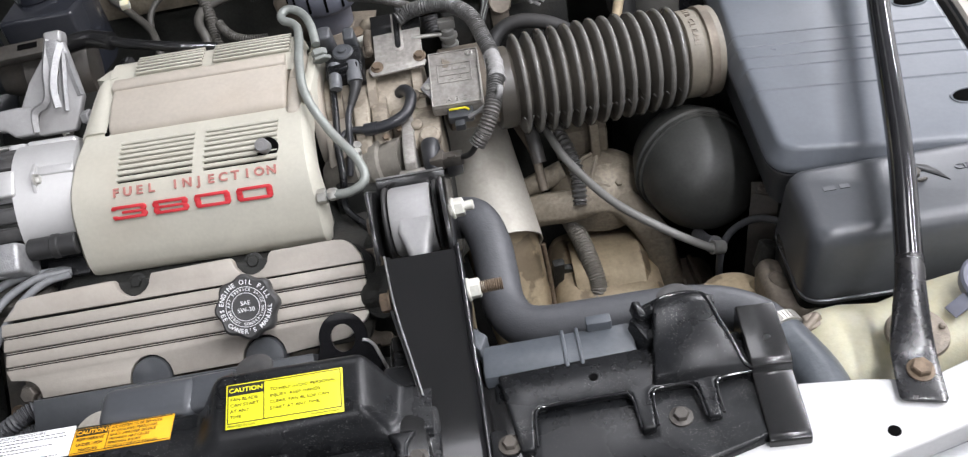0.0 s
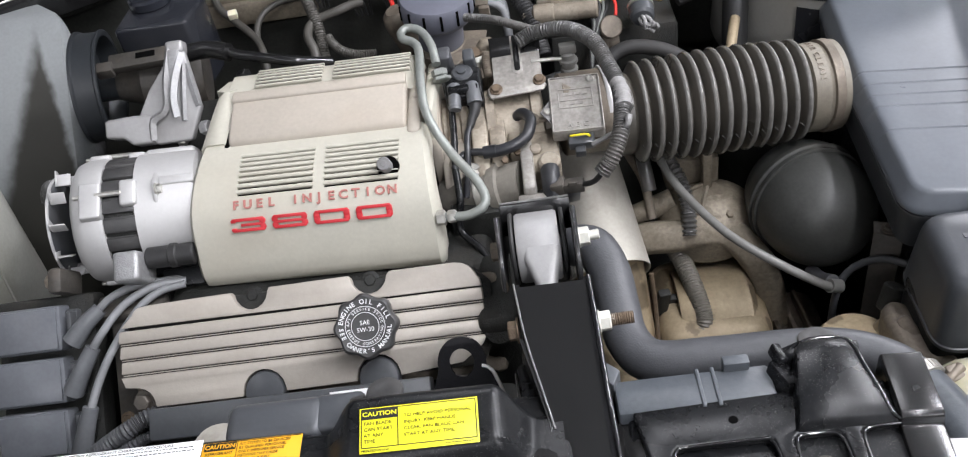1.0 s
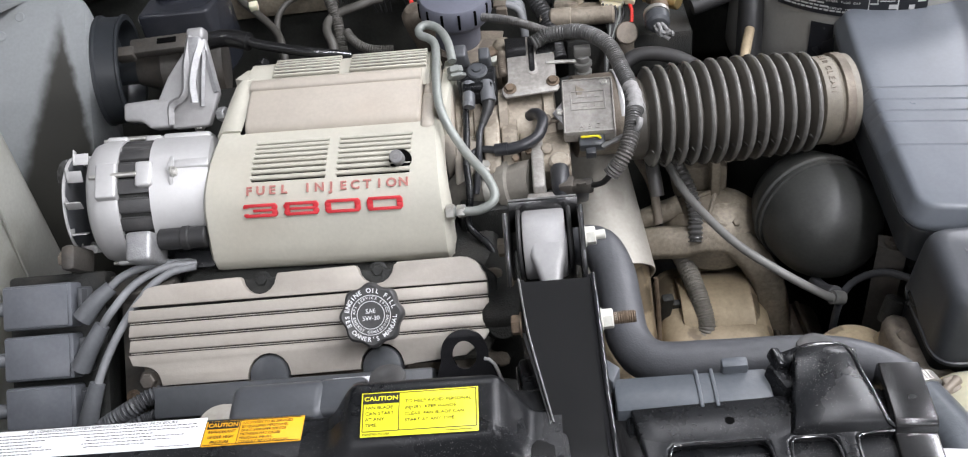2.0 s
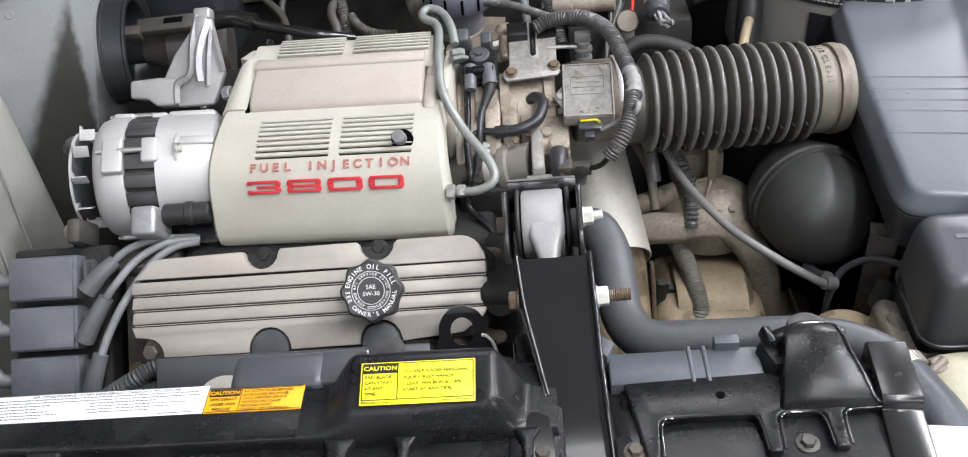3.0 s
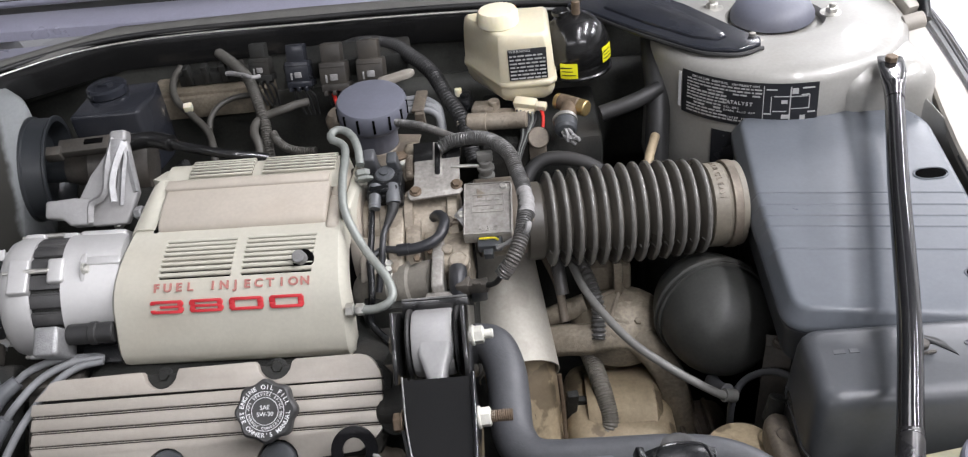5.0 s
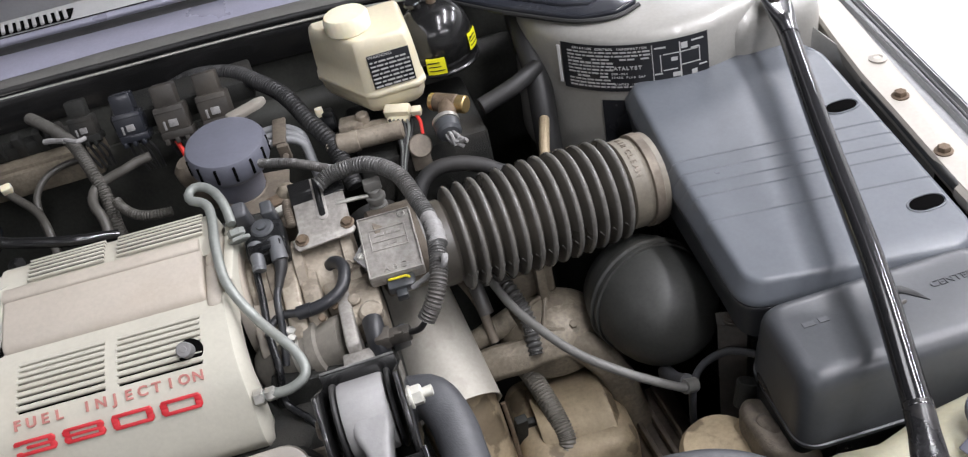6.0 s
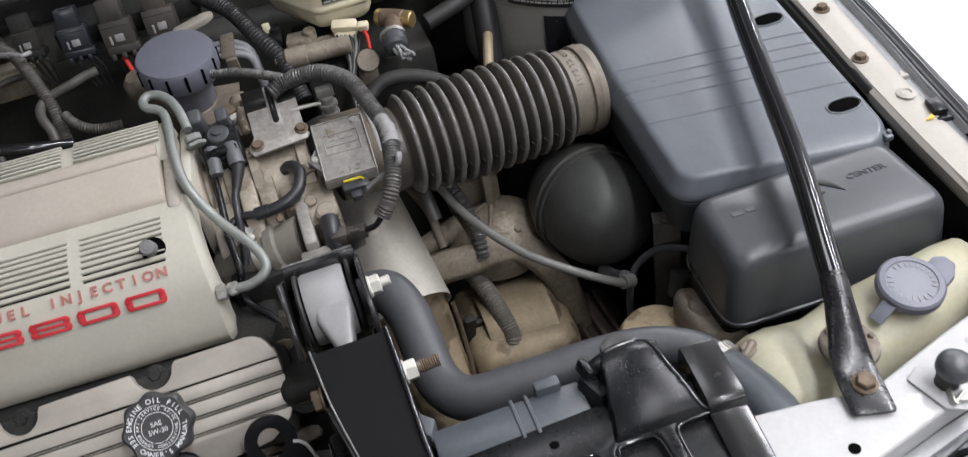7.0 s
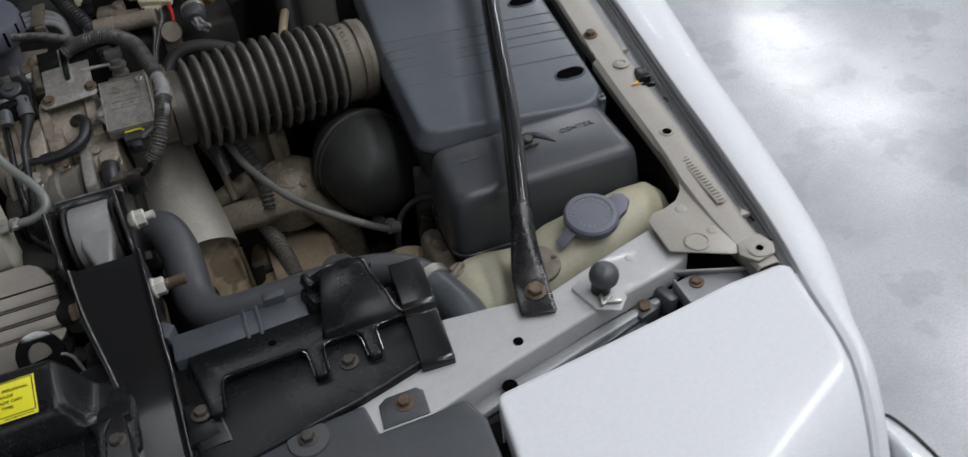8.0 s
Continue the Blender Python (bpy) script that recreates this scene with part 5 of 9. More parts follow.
def eye_plate():
    bm = bmesh.new()
    n, rings = 40, []
    for k in range(n):
        a = 2 * math.pi * k / n
        c, s = math.cos(a), math.sin(a)
        inner = (0.0125 * c, 0.013 + 0.0145 * s)
        if s > -0.2:
            outer = (0.025 * c, 0.013 + 0.027 * s)
        else:
            outer = (0.040 * math.copysign(min(1, abs(c) * 1.3), c), -0.034)
        rings.append((inner, outer))
    lay = [[bm.verts.new((*p, z)) for r in rings for p in r] for z in (0, 0.005)]
    for k in range(n):
        a, b, c, d = 2 * k, 2 * k + 1, (2 * k + 3) % (2 * n), (2 * k + 2) % (2 * n)
        bm.faces.new([lay[1][i] for i in (a, b, c, d)])
        bm.faces.new([lay[0][i] for i in (d, c, b, a)])
        bm.faces.new((lay[0][a], lay[1][a], lay[1][d], lay[0][d]))
        bm.faces.new((lay[0][b], lay[0][c], lay[1][c], lay[1][b]))
    bmesh.ops.recalc_face_normals(bm, faces=bm.faces)
    bm.transform(EM)
    return bm


part("plate", eye_plate(), BRACE, eye)
part("foot", join(box(0.075, 0.03, 0.005, EM @ pose(0, -0.045, 0.0, -20, 0, 0), 0.0015), box(0.004, 0.035, 0.018, EM @ pose(0.032, -0.02, -0.006), 0.001)), BRACE, eye)
part("edge_strip", tube([EM @ Vector(q) for q in ((0.02, 0.008, 0.006), (0.03, 0.002, 0.006), (0.042, -0.034, 0.004))], 0.0018, 6), ALU, eye, "bright bare metal edge")

# ---- engine cover ----
cov = thing("engine_cover", (-0.31, 0.80, 0.80), "cream plastic engine cover with louvres and red raised lettering", "engine cover")
PROF = [(0.792, 0.796), (0.784, 0.806), (0.783, 0.820), (0.788, 0.836), (0.796, 0.856), (0.806, 0.877), (0.816, 0.889), (0.827, 0.897), (0.838, 0.9025), (0.849, 0.9068), (0.860, 0.910), (0.871, 0.9125), (0.882, 0.9142), (0.905, 0.916)]
XL = lambda i: -0.454 + 0.006 * max(0, (i - 3) / 10) + (0.004 if i == 0 else 0)
XR = lambda i: -0.166 - 0.010 * max(0, (i - 4) / 9)


def cover_pt(i, x, h=0.0):
    """A place on the cover's front at row i of its profile."""
    k = int(min(i, len(PROF) - 2))
    a, b = Vector(PROF[k]), Vector(PROF[k + 1])
    q = a + (b - a) * (i - k)
    t = (b - a).normalized()
    return Vector((x, q.x - t.y * h, q.y + t.x * h))


def slab_bm(x0, x1, prof, w):
    """A moulding of even section across the car, by its outline in y and z."""
    return prism(prof, x1 - x0, ax((x0, 0, 0), (1, 0, 0), (0, 1, 0)), w, 3)


COLS = [None, -0.392, -0.305, -0.292, -0.208, None]
bm = bmesh.new()
grid = []
for i in range(len(PROF)):
    xl, xr = XL(i), XR(i)
    xs = [xl, xl + 0.002, xl + 0.007] + COLS[1:5] + [xr - 0.007, xr - 0.002, xr]
    hs = [-0.03, -0.006, 0] + [0] * 4 + [0, -0.006, -0.03]
    grid.append([bm.verts.new(cover_pt(i, x, h)) for x, h in zip(xs, hs)])
for i in range(len(PROF) - 1):
    for j in range(9):
        if 7 <= i < 12 and j in (3, 5):
            continue
        bm.faces.new((grid[i][j], grid[i][j + 1], grid[i + 1][j + 1], grid[i + 1][j]))
bmesh.ops.recalc_face_normals(bm, faces=bm.faces)
bmesh.ops.solidify(bm, geom=list(bm.faces), thickness=0.0025)
part("front_panel", bm, CREAM, cov, "cream front panel")
# Black sheet that puts the shade behind the louvres into colour.
part("vent_backing", sheet([[cover_pt(i, x, -0.008) for x in (-0.42, -0.2)] for i in (6.5, 8, 9, 10, 11, 12.4)], 0.001), HOLE_SHADE, cov, "black sheet for the shade behind the louvres")
for x0, x1 in ((-0.392, -0.305), (-0.292, -0.208)):
    for k in range(8):
        i0 = 7.0 + k * 5 / 8 + 0.26
        i1 = i0 + 0.40
        xe = x1
        part("slat", sheet([[cover_pt(i, x, h) for x in (x0 - 0.001, (x0 + xe) / 2, xe + 0.001)] for i, h in ((i0, -0.003), (i0, 0.0002), (i0 + 0.1, 0.0012), (i1 - 0.1, 0.0012), (i1, 0.0002), (i1, -0.003))], 0), CREAM, cov)
KM = ax(cover_pt(8.3, -0.2185, 0.0), (0, -0.62, 0.78))
part("knob_hole", lathe([(0.0128, -0.004), (0.0128, 0.0016), (0.0123, 0.002)], KM, 32), HOLE_SHADE, cov, "dark round hole")
part("knob", join(cyl(0.0078, 0.015, KM @ pose(-0.0022, 0.001, 0), 24, 0.001), cyl(0.0045, 0.0155, KM @ pose(-0.0022, 0.001, 0), 16)), WIRE, cov, "grey round knob")


def on_cover(i, x):
    a, b = cover_pt(i - 0.3, x), cover_pt(i + 0.3, x)
    t = (b - a).normalized()
    return ax(cover_pt(i, x, 0.0002), Vector((1, 0, 0)).cross(t), (1, 0, 0))


for i, ch in enumerate("FUEL INJECTION"):
    if ch != " ":
        part("small_letter", text_bm(ch, 0.0138, on_cover(6.2, -0.3935 + i * 0.01375), 0.003, stretch=1.08, bold=0.00035), REDDULL, cov, "faded red raised letter")


def numeral(ch, m, w=0.0405, h=0.0152):
    """A wide square-cut numeral with rounded corners and open counters."""
    bar, side, z = 0.0034, 0.0066, 0.0026
    W, H = w / 2, h / 2
    out = [box(w - 0.004, bar, z, pose(0, H - bar / 2, z / 2), 0.0004), box(w - 0.004, bar, z, pose(0, bar / 2 - H, z / 2), 0.0004)]
    if ch != "0":
        out.append(box(w - (0.006 if ch == "8" else 0.016), bar * 0.85, z * 0.98, pose(0 if ch == "8" else 0.004, 0, z / 2), 0.0004))
    for sx in (-1, 1):
        for sy in (-1, 1):
            if ch == "3" and sx < 0:
                out.append(box(side * 0.8, h * 0.20, z * 0.96, pose(-W + side * 0.5, sy * (H - h * 0.19), z / 2), 0.0004))
                continue
            edge = sx * (W - side / 2)
            pinch = 0.0015 if ch != "0" else 0.0
            q = [(edge - side / 2 + (pinch if sx < 0 else 0), 0.0), (edge + side / 2 - (pinch if sx > 0 else 0), 0.0), (edge + side / 2, sy * h * 0.16), (edge + side / 2, sy * (H - 0.0028)),
                 (edge + side / 2 - (0.0024 if sx > 0 else 0), sy * H * 0.99), (edge - side / 2 + (0.0024 if sx < 0 else 0), sy * H * 0.99), (edge - side / 2, sy * (H - 0.0028)), (edge - side / 2, sy * h * 0.16)]
            out.append(prism(q, z * 0.97, I4, 0.0003))
    bm = join(*out)
    bm.transform(m)
    return bm


for i, ch in enumerate("3800"):
    part("numeral", numeral(ch, on_cover(4.85, -0.381 + i * 0.0480)), RED, cov, "bright red raised numeral " + ch)

# dome and top of the cover
part("top_panel", sheet([[(x, y, z - (0.03 if k in (0, 5) else 0.006 if k in (1, 4) else 0)) for k, x in enumerate((-0.448 + max(0, y - 0.90) * 0.2, -0.446 + max(0, y - 0.90) * 0.2, -0.438 + max(0, y - 0.90) * 0.2, -0.420, -0.412, -0.410))] for y, z in ((0.903, 0.916), (0.925, 0.925), (0.95, 0.935), (0.972, 0.9425), (0.990, 0.9455), (1.004, 0.9435), (1.014, 0.932), (1.020, 0.90))], 0.003), CREAM, cov, "cream shoulder beside the dome")
part("crown", sheet([[(x, y, z - (0.02 if k == 6 else 0.004 if k == 5 else 0)) for k, x in enumerate((-0.418, -0.38, -0.31, -0.25, -0.195, -0.186, -0.183))] for y, z in ((0.950, 0.934), (0.966, 0.9430), (0.974, 0.9450), (0.988, 0.9475), (1.000, 0.9475), (1.010, 0.9425), (1.018, 0.928), (1.022, 0.90))], 0.003), CREAM, cov, "pale ribbed crown behind the dome")
part("dome", slab_bm(-0.412, -0.200, [(0.904, 0.895), (0.8985, 0.908), (0.8985, 0.919), (0.905, 0.9255), (0.928, 0.9345), (0.950, 0.9405), (0.956, 0.9410), (0.985, 0.936), (0.985, 0.895)], 0.0045), TAN, cov, "browned raised plenum dome")
part("dome_lip", slab_bm(-0.412, -0.201, [(0.9515, 0.9380), (0.9520, 0.9435), (0.955, 0.9450), (0.964, 0.9462), (0.969, 0.9460), (0.970, 0.93)], 0.0016), TAN, cov, "browned lip along the dome's crest")
# Solid black block drawing the shade of the crevice.
part("dome_gap", box(0.008, 0.030, 0.006, pose(-0.4145, 0.909, 0.916, 18, 0, 0), 0.002), HOLE_SHADE, cov, "black block for the shaded gap at the dome's corner")
part("collar", join(box(0.020, 0.060, 0.05, pose(-0.192, 0.920, 0.900, 14, 0, 0), 0.006, 3, (0.8, 0.94)), box(0.022, 0.060, 0.05, pose(-0.190, 0.965, 0.910, 4, 0, 0), 0.007, 3, (0.8, 0.95))), TAN, cov, "browned collar at the dome's end")
for k in range(6):
    y = 0.9725 + k * 0.0056
    z = lerp([(0.966, 0.9430), (0.974, 0.9450), (0.988, 0.9475), (1.000, 0.9475), (1.010, 0.9425)], y)[0]
    for x0, x1 in ((-0.386, -0.303), (-0.290, -0.196)):
        part("top_rib", box(x1 - x0, 0.0030, 0.0040, pose((x0 + x1) / 2, y, z + 0.0030, 12 - 4 * k, 0, 0), 0.0009), CREAM, cov)
        if k < 5:
            # Black strip lying on the crown, coloured as shade between ribs.
            part("top_slot", box(x1 - x0 - 0.002, 0.0026, 0.0030, pose((x0 + x1) / 2, y + 0.0028, z + 0.0022, 10 - 4 * k, 0, 0), 0), HOLE_SHADE, cov, "black strip for the shade between the ribs")
part("end_flange", join(span(-0.180, -0.168, 0.905, 1.01, 0.83, 0.930, 0.004), cyl(0.005, 0.004, pose(-0.174, 0.985, 0.928))), CREAM, cov, "pale end flange")
turn(cov, (-0.205, 0.85, 0.85), -2.6)

# ---- alternator ----
alt = thing("alternator", (-0.53, 0.86, 0.80), "bright cast aluminium alternator with black stator", "alternator")
AM = ax((-0.458, 0.899, 0.8375), (-0.983, -0.138, 0.122), (0, -0.49, 0.87))
part("rear_housing", lathe([(0.02, -0.004), (0.055, -0.003), (0.066, 0.0), (0.0715, 0.004), (0.0735, 0.012), (0.0740, 0.066), (0.0745, 0.0705), (0.070, 0.0715)], AM, 56), ALU, alt, "bright cast end housing")
part("rear_plate", lathe([(0.02, -0.014), (0.050, -0.013), (0.056, -0.009), (0.056, -0.002), (0.03, -0.001)], AM, 40), RUBBER, alt, "black rear plate")
part("gusset", prism([(-0.022, -0.052), (0.0105, -0.005), (0.0105, 0.005), (-0.022, 0.052)], 0.005, AM @ pose(0.0705, 0.002, 0.043), 0.0015), ALU, alt, "cast triangular gusset")
part("ridge", box(0.006, 0.012, 0.040, AM @ pose(0.0720, 0.010, 0.022, 0, 0, 8), 0.0028, 3), ALU, alt, "cast ridge along the housing")
part("gusset_bolt", hexbolt(AM @ Vector((0.0765, -0.001, 0.044)), AM.to_3x3() @ Vector((0.15, 0, -1)), 0.0056, 0.006, 0.007), BOLT, alt, "zinc bolt")
part("stator", lathe([(0.0675, 0.070), (0.068, 0.071), (0.068, 0.108), (0.0675, 0.110)], AM, 56), SOOT, alt, "black stator core")
for k in range(20):
    q = AM @ Matrix.Rotation(2 * math.pi * (k + 0.4) / 20, 4, "Z")
    part("stator_rib", join(box(0.006, 0.0165, 0.037, q @ pose(0.0690, 0, 0.089), 0.0022), box(0.002, 0.0025, 0.033, q @ pose(0.0708, 0.0085, 0.089), 0.0006)), CAPB, alt)
part("front_housing", lathe([(0.067, 0.106), (0.0735, 0.107), (0.0745, 0.110), (0.0735, 0.130), (0.070, 0.139), (0.062, 0.1445), (0.04, 0.147), (0.02, 0.148)], AM, 56), ALU, alt, "bright cast front housing")
for a in (0.0, 1.2, -1.9):
    q = AM @ Matrix.Rotation(a, 4, "Z")
    part("bolt_lug", box(0.020, 0.032 if a == 0 else 0.020, 0.020, q @ pose(0.0675, 0, 0.076), 0.004, 3), ALU, alt, "cast bolt lug")
    part("bolt_lug", box(0.020, 0.044 if a == 0 else 0.022, 0.024, q @ pose(0.0680, -0.006 if a == 0 else 0, 0.118), 0.003, 3), ALU, alt, "cast bolt lug")
    part("through_bolt", join(cyl(0.0032, 0.03, q @ pose(0.0755, 0, 0.083), 12), cyl(0.0024, 0.008, q @ pose(0.0745, 0, 0.129), 10)), BOLT, alt, "steel through bolt")
part("top_lug", box(0.024, 0.040, 0.058, AM @ Matrix.Rotation(1.22, 4, "Z") @ pose(0.066, 0.006, 0.036), 0.005, 3), ALU, alt, "cast mounting pad")
part("top_bolt", hexbolt((-0.4975, 0.985, 0.884), (1, -0.1, 0.1), 0.0065, 0.008, 0.008), BOLT, alt, "zinc bolt")
part("rear_stud", join(lathe([(0.001, 0.013), (0.006, 0.0128), (0.0085, 0.011), (0.0088, 0.0)], AM @ ax((0.053, 0.020, 0.002), (0.2, 0, -1)), 18), cyl(0.007, 0.010, AM @ ax((0.058, -0.034, 0.003), (0.2, 0, -1)), 16)), ALU, alt, "cast bosses on the end")
part("terminal", box(0.008, 0.012, 0.010, AM @ pose(0.054, -0.010, -0.010), 0.002), REDDULL, alt, "dull red terminal")
AF = AM @ pose(0, 0, 0.016)
part("fan_rim", lathe([(0.0565, 0.1535), (0.0582, 0.1540), (0.0582, 0.1565), (0.0565, 0.157)], AF, 44, caps=False), ALU, alt, "bright rim of the fan")
part("fan", lathe([(0.012, 0.152), (0.055, 0.153), (0.0570, 0.154), (0.0570, 0.1560), (0.055, 0.157), (0.012, 0.1575)], AF, 44), DARKGREY, alt, "dark fan disc")
for k in range(10):
    q = AF @ Matrix.Rotation(2 * math.pi * k / 10 + 0.2, 4, "Z")
    part("fan_blade", join(box(0.014, 0.0016, 0.018, q @ pose(0.057, 0, 0.144, 0, 0, 34), 0.0005), box(0.016, 0.009, 0.0016, q @ pose(0.059, 0.004, 0.1515, 0, 0, 34), 0.0005)), ALU, alt, "bright bent fan blade")
part("pulley", lathe([(0.012, 0.1555), (0.026, 0.157), (0.027, 0.160), (0.022, 0.163), (0.01, 0.164)], AF, 36), PUMP, alt, "dark belt pulley hub")
part("foot", join(span(-0.615, -0.50, 0.765, 0.80, 0.792, 0.806, 0.003), box(0.12, 0.02, 0.05, pose(-0.555, 0.79, 0.778, 40, 0, 0), 0.004), box(0.018, 0.03, 0.05, pose(-0.612, 0.80, 0.835, 40, 0, 0), 0.006)), PUMP, alt, "dusty cast mounting foot")
part("foot_lug", box(0.030, 0.035, 0.050, pose(-0.522, 0.795, 0.846, 40, 0, 0), 0.005, 3), ALU_DULL, alt, "pale cast lug")
part("foot_boot", join(cyl(0.0125, 0.055, ax((-0.508, 0.805, 0.850), (1, 0.05, -0.05)), 20), cyl(0.014, 0.010, ax((-0.482, 0.806, 0.849), (1, 0.05, -0.05)), 20)), RUBBER, alt, "black rubber boot")
part("foot_bolt", hexbolt((-0.620, 0.80, 0.838), (-1, 0, 0), 0.009, 0.012), GRIMY, alt, "grimy bolt head")

# ---- pump, bracket, pulley ----
pump = thing("steering_pump", (-0.55, 1.06, 0.80), "dusty grey power steering pump with black pulley", "pump")
PM = ax((-0.500, 1.133, 0.888), (-0.983, -0.138, 0.122), (0, -0.7, 0.7))
part("body", lathe([(0.01, -0.01), (0.042, -0.008), (0.045, 0.0), (0.045, 0.04), (0.036, 0.046), (0.036, 0.075), (0.03, 0.08), (0.022, 0.11)], PM, 36), PUMP, pump, "dusty pump body")
part("pulley", lathe([(0.02, 0.105), (0.021, 0.142), (0.061, 0.144), (0.065, 0.140), (0.0675, 0.120), (0.0740, 0.1195), (0.0755, 0.1205), (0.0755, 0.1230), (0.0728, 0.1250), (0.0728, 0.1495), (0.0755, 0.1515), (0.0755, 0.1545), (0.067, 0.1550), (0.03, 0.147)], PM, 72), PULLEYP, pump, "wide black pulley")
part("top_plate", join(box(0.088, 0.024, 0.014, pose(-0.552, 1.094, 0.946, 24, 0, 3), 0.003), box(0.024, 0.016, 0.018, pose(-0.600, 1.083, 0.944, 24, 0, 3), 0.003), cyl(0.006, 0.02, ax((-0.605, 1.088, 0.934), (-0.2, -0.3, 1)), 12)), PUMP, pump, "dusty slotted plate")
part("plate_slot", box(0.026, 0.009, 0.001, pose(-0.545, 1.0935, 0.9535, 24, 0, 3), 0.0004), HOLE_SHADE, pump)
part("body_ring", lathe([(0.0445, 0.022), (0.0475, 0.024), (0.0475, 0.034), (0.0445, 0.036)], PM, 40), PUMP, pump)
part("neck_bolt", hexbolt((-0.50, 1.02, 0.905), (0, -0.7, 0.7), 0.008, 0.012), ALU_DULL, pump)

abr = thing("alternator_bracket", (-0.51, 0.95, 0.86), "ribbed cast aluminium triangular bracket", "bracket")
BM_ = ax((-0.50, 0.99, 0.92), (0.0, -0.75, 0.66), (1, 0, 0))
part("web", prism([(0.0085, 0.081), (0.0276, 0.080), (0.0305, 0.066), (0.0375, 0.030), (0.042, 0.006), (0.026, -0.034), (-0.020, -0.034), (-0.045, -0.005), (-0.0383, 0.0033), (-0.0227, 0.0326), (0.0057, 0.0685)], 0.012, BM_ @ pose(0, 0, -0.010), 0.003, 3), ARM, abr)
part("base", prism([(-0.0785, 0.0026), (-0.0395, 0.0040), (-0.0021, 0.0001), (-0.0163, -0.0074), (-0.0200, -0.0330), (-0.0453, -0.0330), (-0.0560, -0.0230), (-0.0796, -0.0200)], 0.022, BM_ @ pose(0, 0, -0.010), 0.004, 3), ARM, abr, "thick cast base")
for q, r in ((((0.0116, 0.0796, 0.004), (0.0052, 0.0418, 0.010), (0.0033, 0.0120, 0.012), (-0.0035, 0.0005, 0.012), (-0.0164, -0.0059, 0.012), (-0.0195, -0.0300, 0.010)), 0.0036), (((0.026, 0.0724, 0.004), (0.0189, 0.0465, 0.012), (0.0139, 0.0176, 0.016), (0.0144, -0.006, 0.014)), 0.0040),
             (((0.0268, 0.0635, 0.002), (0.0238, 0.0255, 0.006), (0.0208, -0.010, 0.006)), 0.0026), (((0.029, 0.06, 0.0), (0.0345, 0.0304, 0.002), (0.0395, 0.0065, 0.002)), 0.0030)):
    part("rib", tube([BM_ @ Vector(v) for v in q], r * 1.35, 4), ALU_DULL, abr, "bright cast rib")
part("crest", prism([(0.0105, 0.078), (0.0265, 0.077), (0.0180, 0.045), (0.0135, 0.012), (0.0045, 0.012), (0.0055, 0.042)], 0.010, BM_, 0.002), ALU_DULL, abr, "raised cast crest")
part("top_eye", box(0.022, 0.016, 0.020, BM_ @ pose(0.018, 0.082, -0.004), 0.004, 3), ARM, abr)
part("bracket_bolt", hexbolt((-0.455, 0.965, 0.91), (1, -0.3, 0.3), 0.009, 0.012), ALU_DULL, abr, "dull bolt")

psr = thing("steering_fluid_reservoir", (-0.545, 1.21, 0.86), "glossy black fluid reservoir with round cap", "reservoir")
part("case", prism([(-0.616, 1.180), (-0.512, 1.180), (-0.503, 1.235), (-0.510, 1.28), (-0.612, 1.28)], 0.11, pose(0, 0, 0.84), 0.006, 3), PSBLUE, psr, "blue-black case")
part("cap", join(lathe([(0.028, 0), (0.0305, 0.003), (0.0305, 0.013), (0.027, 0.016), (0.01, 0.0165)], pose(-0.578, 1.25, 0.949), 36), prism([(-0.01, -0.006), (0.006, -0.008), (0.012, 0.0), (0.004, 0.008), (-0.012, 0.006)], 0.004, pose(-0.578, 1.25, 0.965), 0.001)), PSBLUE, psr, "round cap with moulded grip")
solo("pressure_hose", join(tube([(-0.50, 1.085, 0.948), (-0.464, 1.088, 0.950), (-0.43, 1.075, 0.948)], 0.0118, 16), tube([(-0.43, 1.075, 0.948), (-0.408, 1.065, 0.945), (-0.347, 1.045, 0.940), (-0.30, 1.06, 0.92)], 0.0066, 14), hexbolt((-0.418, 1.05, 0.925), (1, -0.4, 0.4), 0.008, 0.014)), GLOSS, "glossy black pressure hose above the pump", "hose")

# ---- coil pack and plug wires ----
coil = thing("ignition_coil_pack", (-0.61, 0.66, 0.76), "three grey-black ignition coils side by side on a module", "coil pack")
CR = ax((-0.652, 0.711, 0.769), (0, -1, 1), (1, 0, 0))
part("module", box(0.12, 0.19, 0.03, CR @ pose(0.01, 0, -0.035), 0.005), SOOT, coil, "dark module base")
part("mount_plate", box(0.026, 0.20, 0.010, CR @ pose(0.098, -0.01, -0.03), 0.004), PUMP, coil, "dark dusty mounting plate")
for k in range(3):
    part("coil", join(box(0.084, 0.0515, 0.034, CR @ pose(-0.002, 0.058 - k * 0.0585, -0.015), 0.003), box(0.078, 0.0465, 0.003, CR @ pose(-0.003, 0.058 - k * 0.0585, 0.003), 0.0012)), COILP, coil, "grey-black coil block")
    part("terminal_block", join(box(0.016, 0.040, 0.02, CR @ pose(0.046, 0.058 - k * 0.0585, -0.02), 0.003), box(0.005, 0.026, 0.02, CR @ pose(0.050, 0.062 - k * 0.0585, -0.008), 0.001)), DARKGREY, coil)
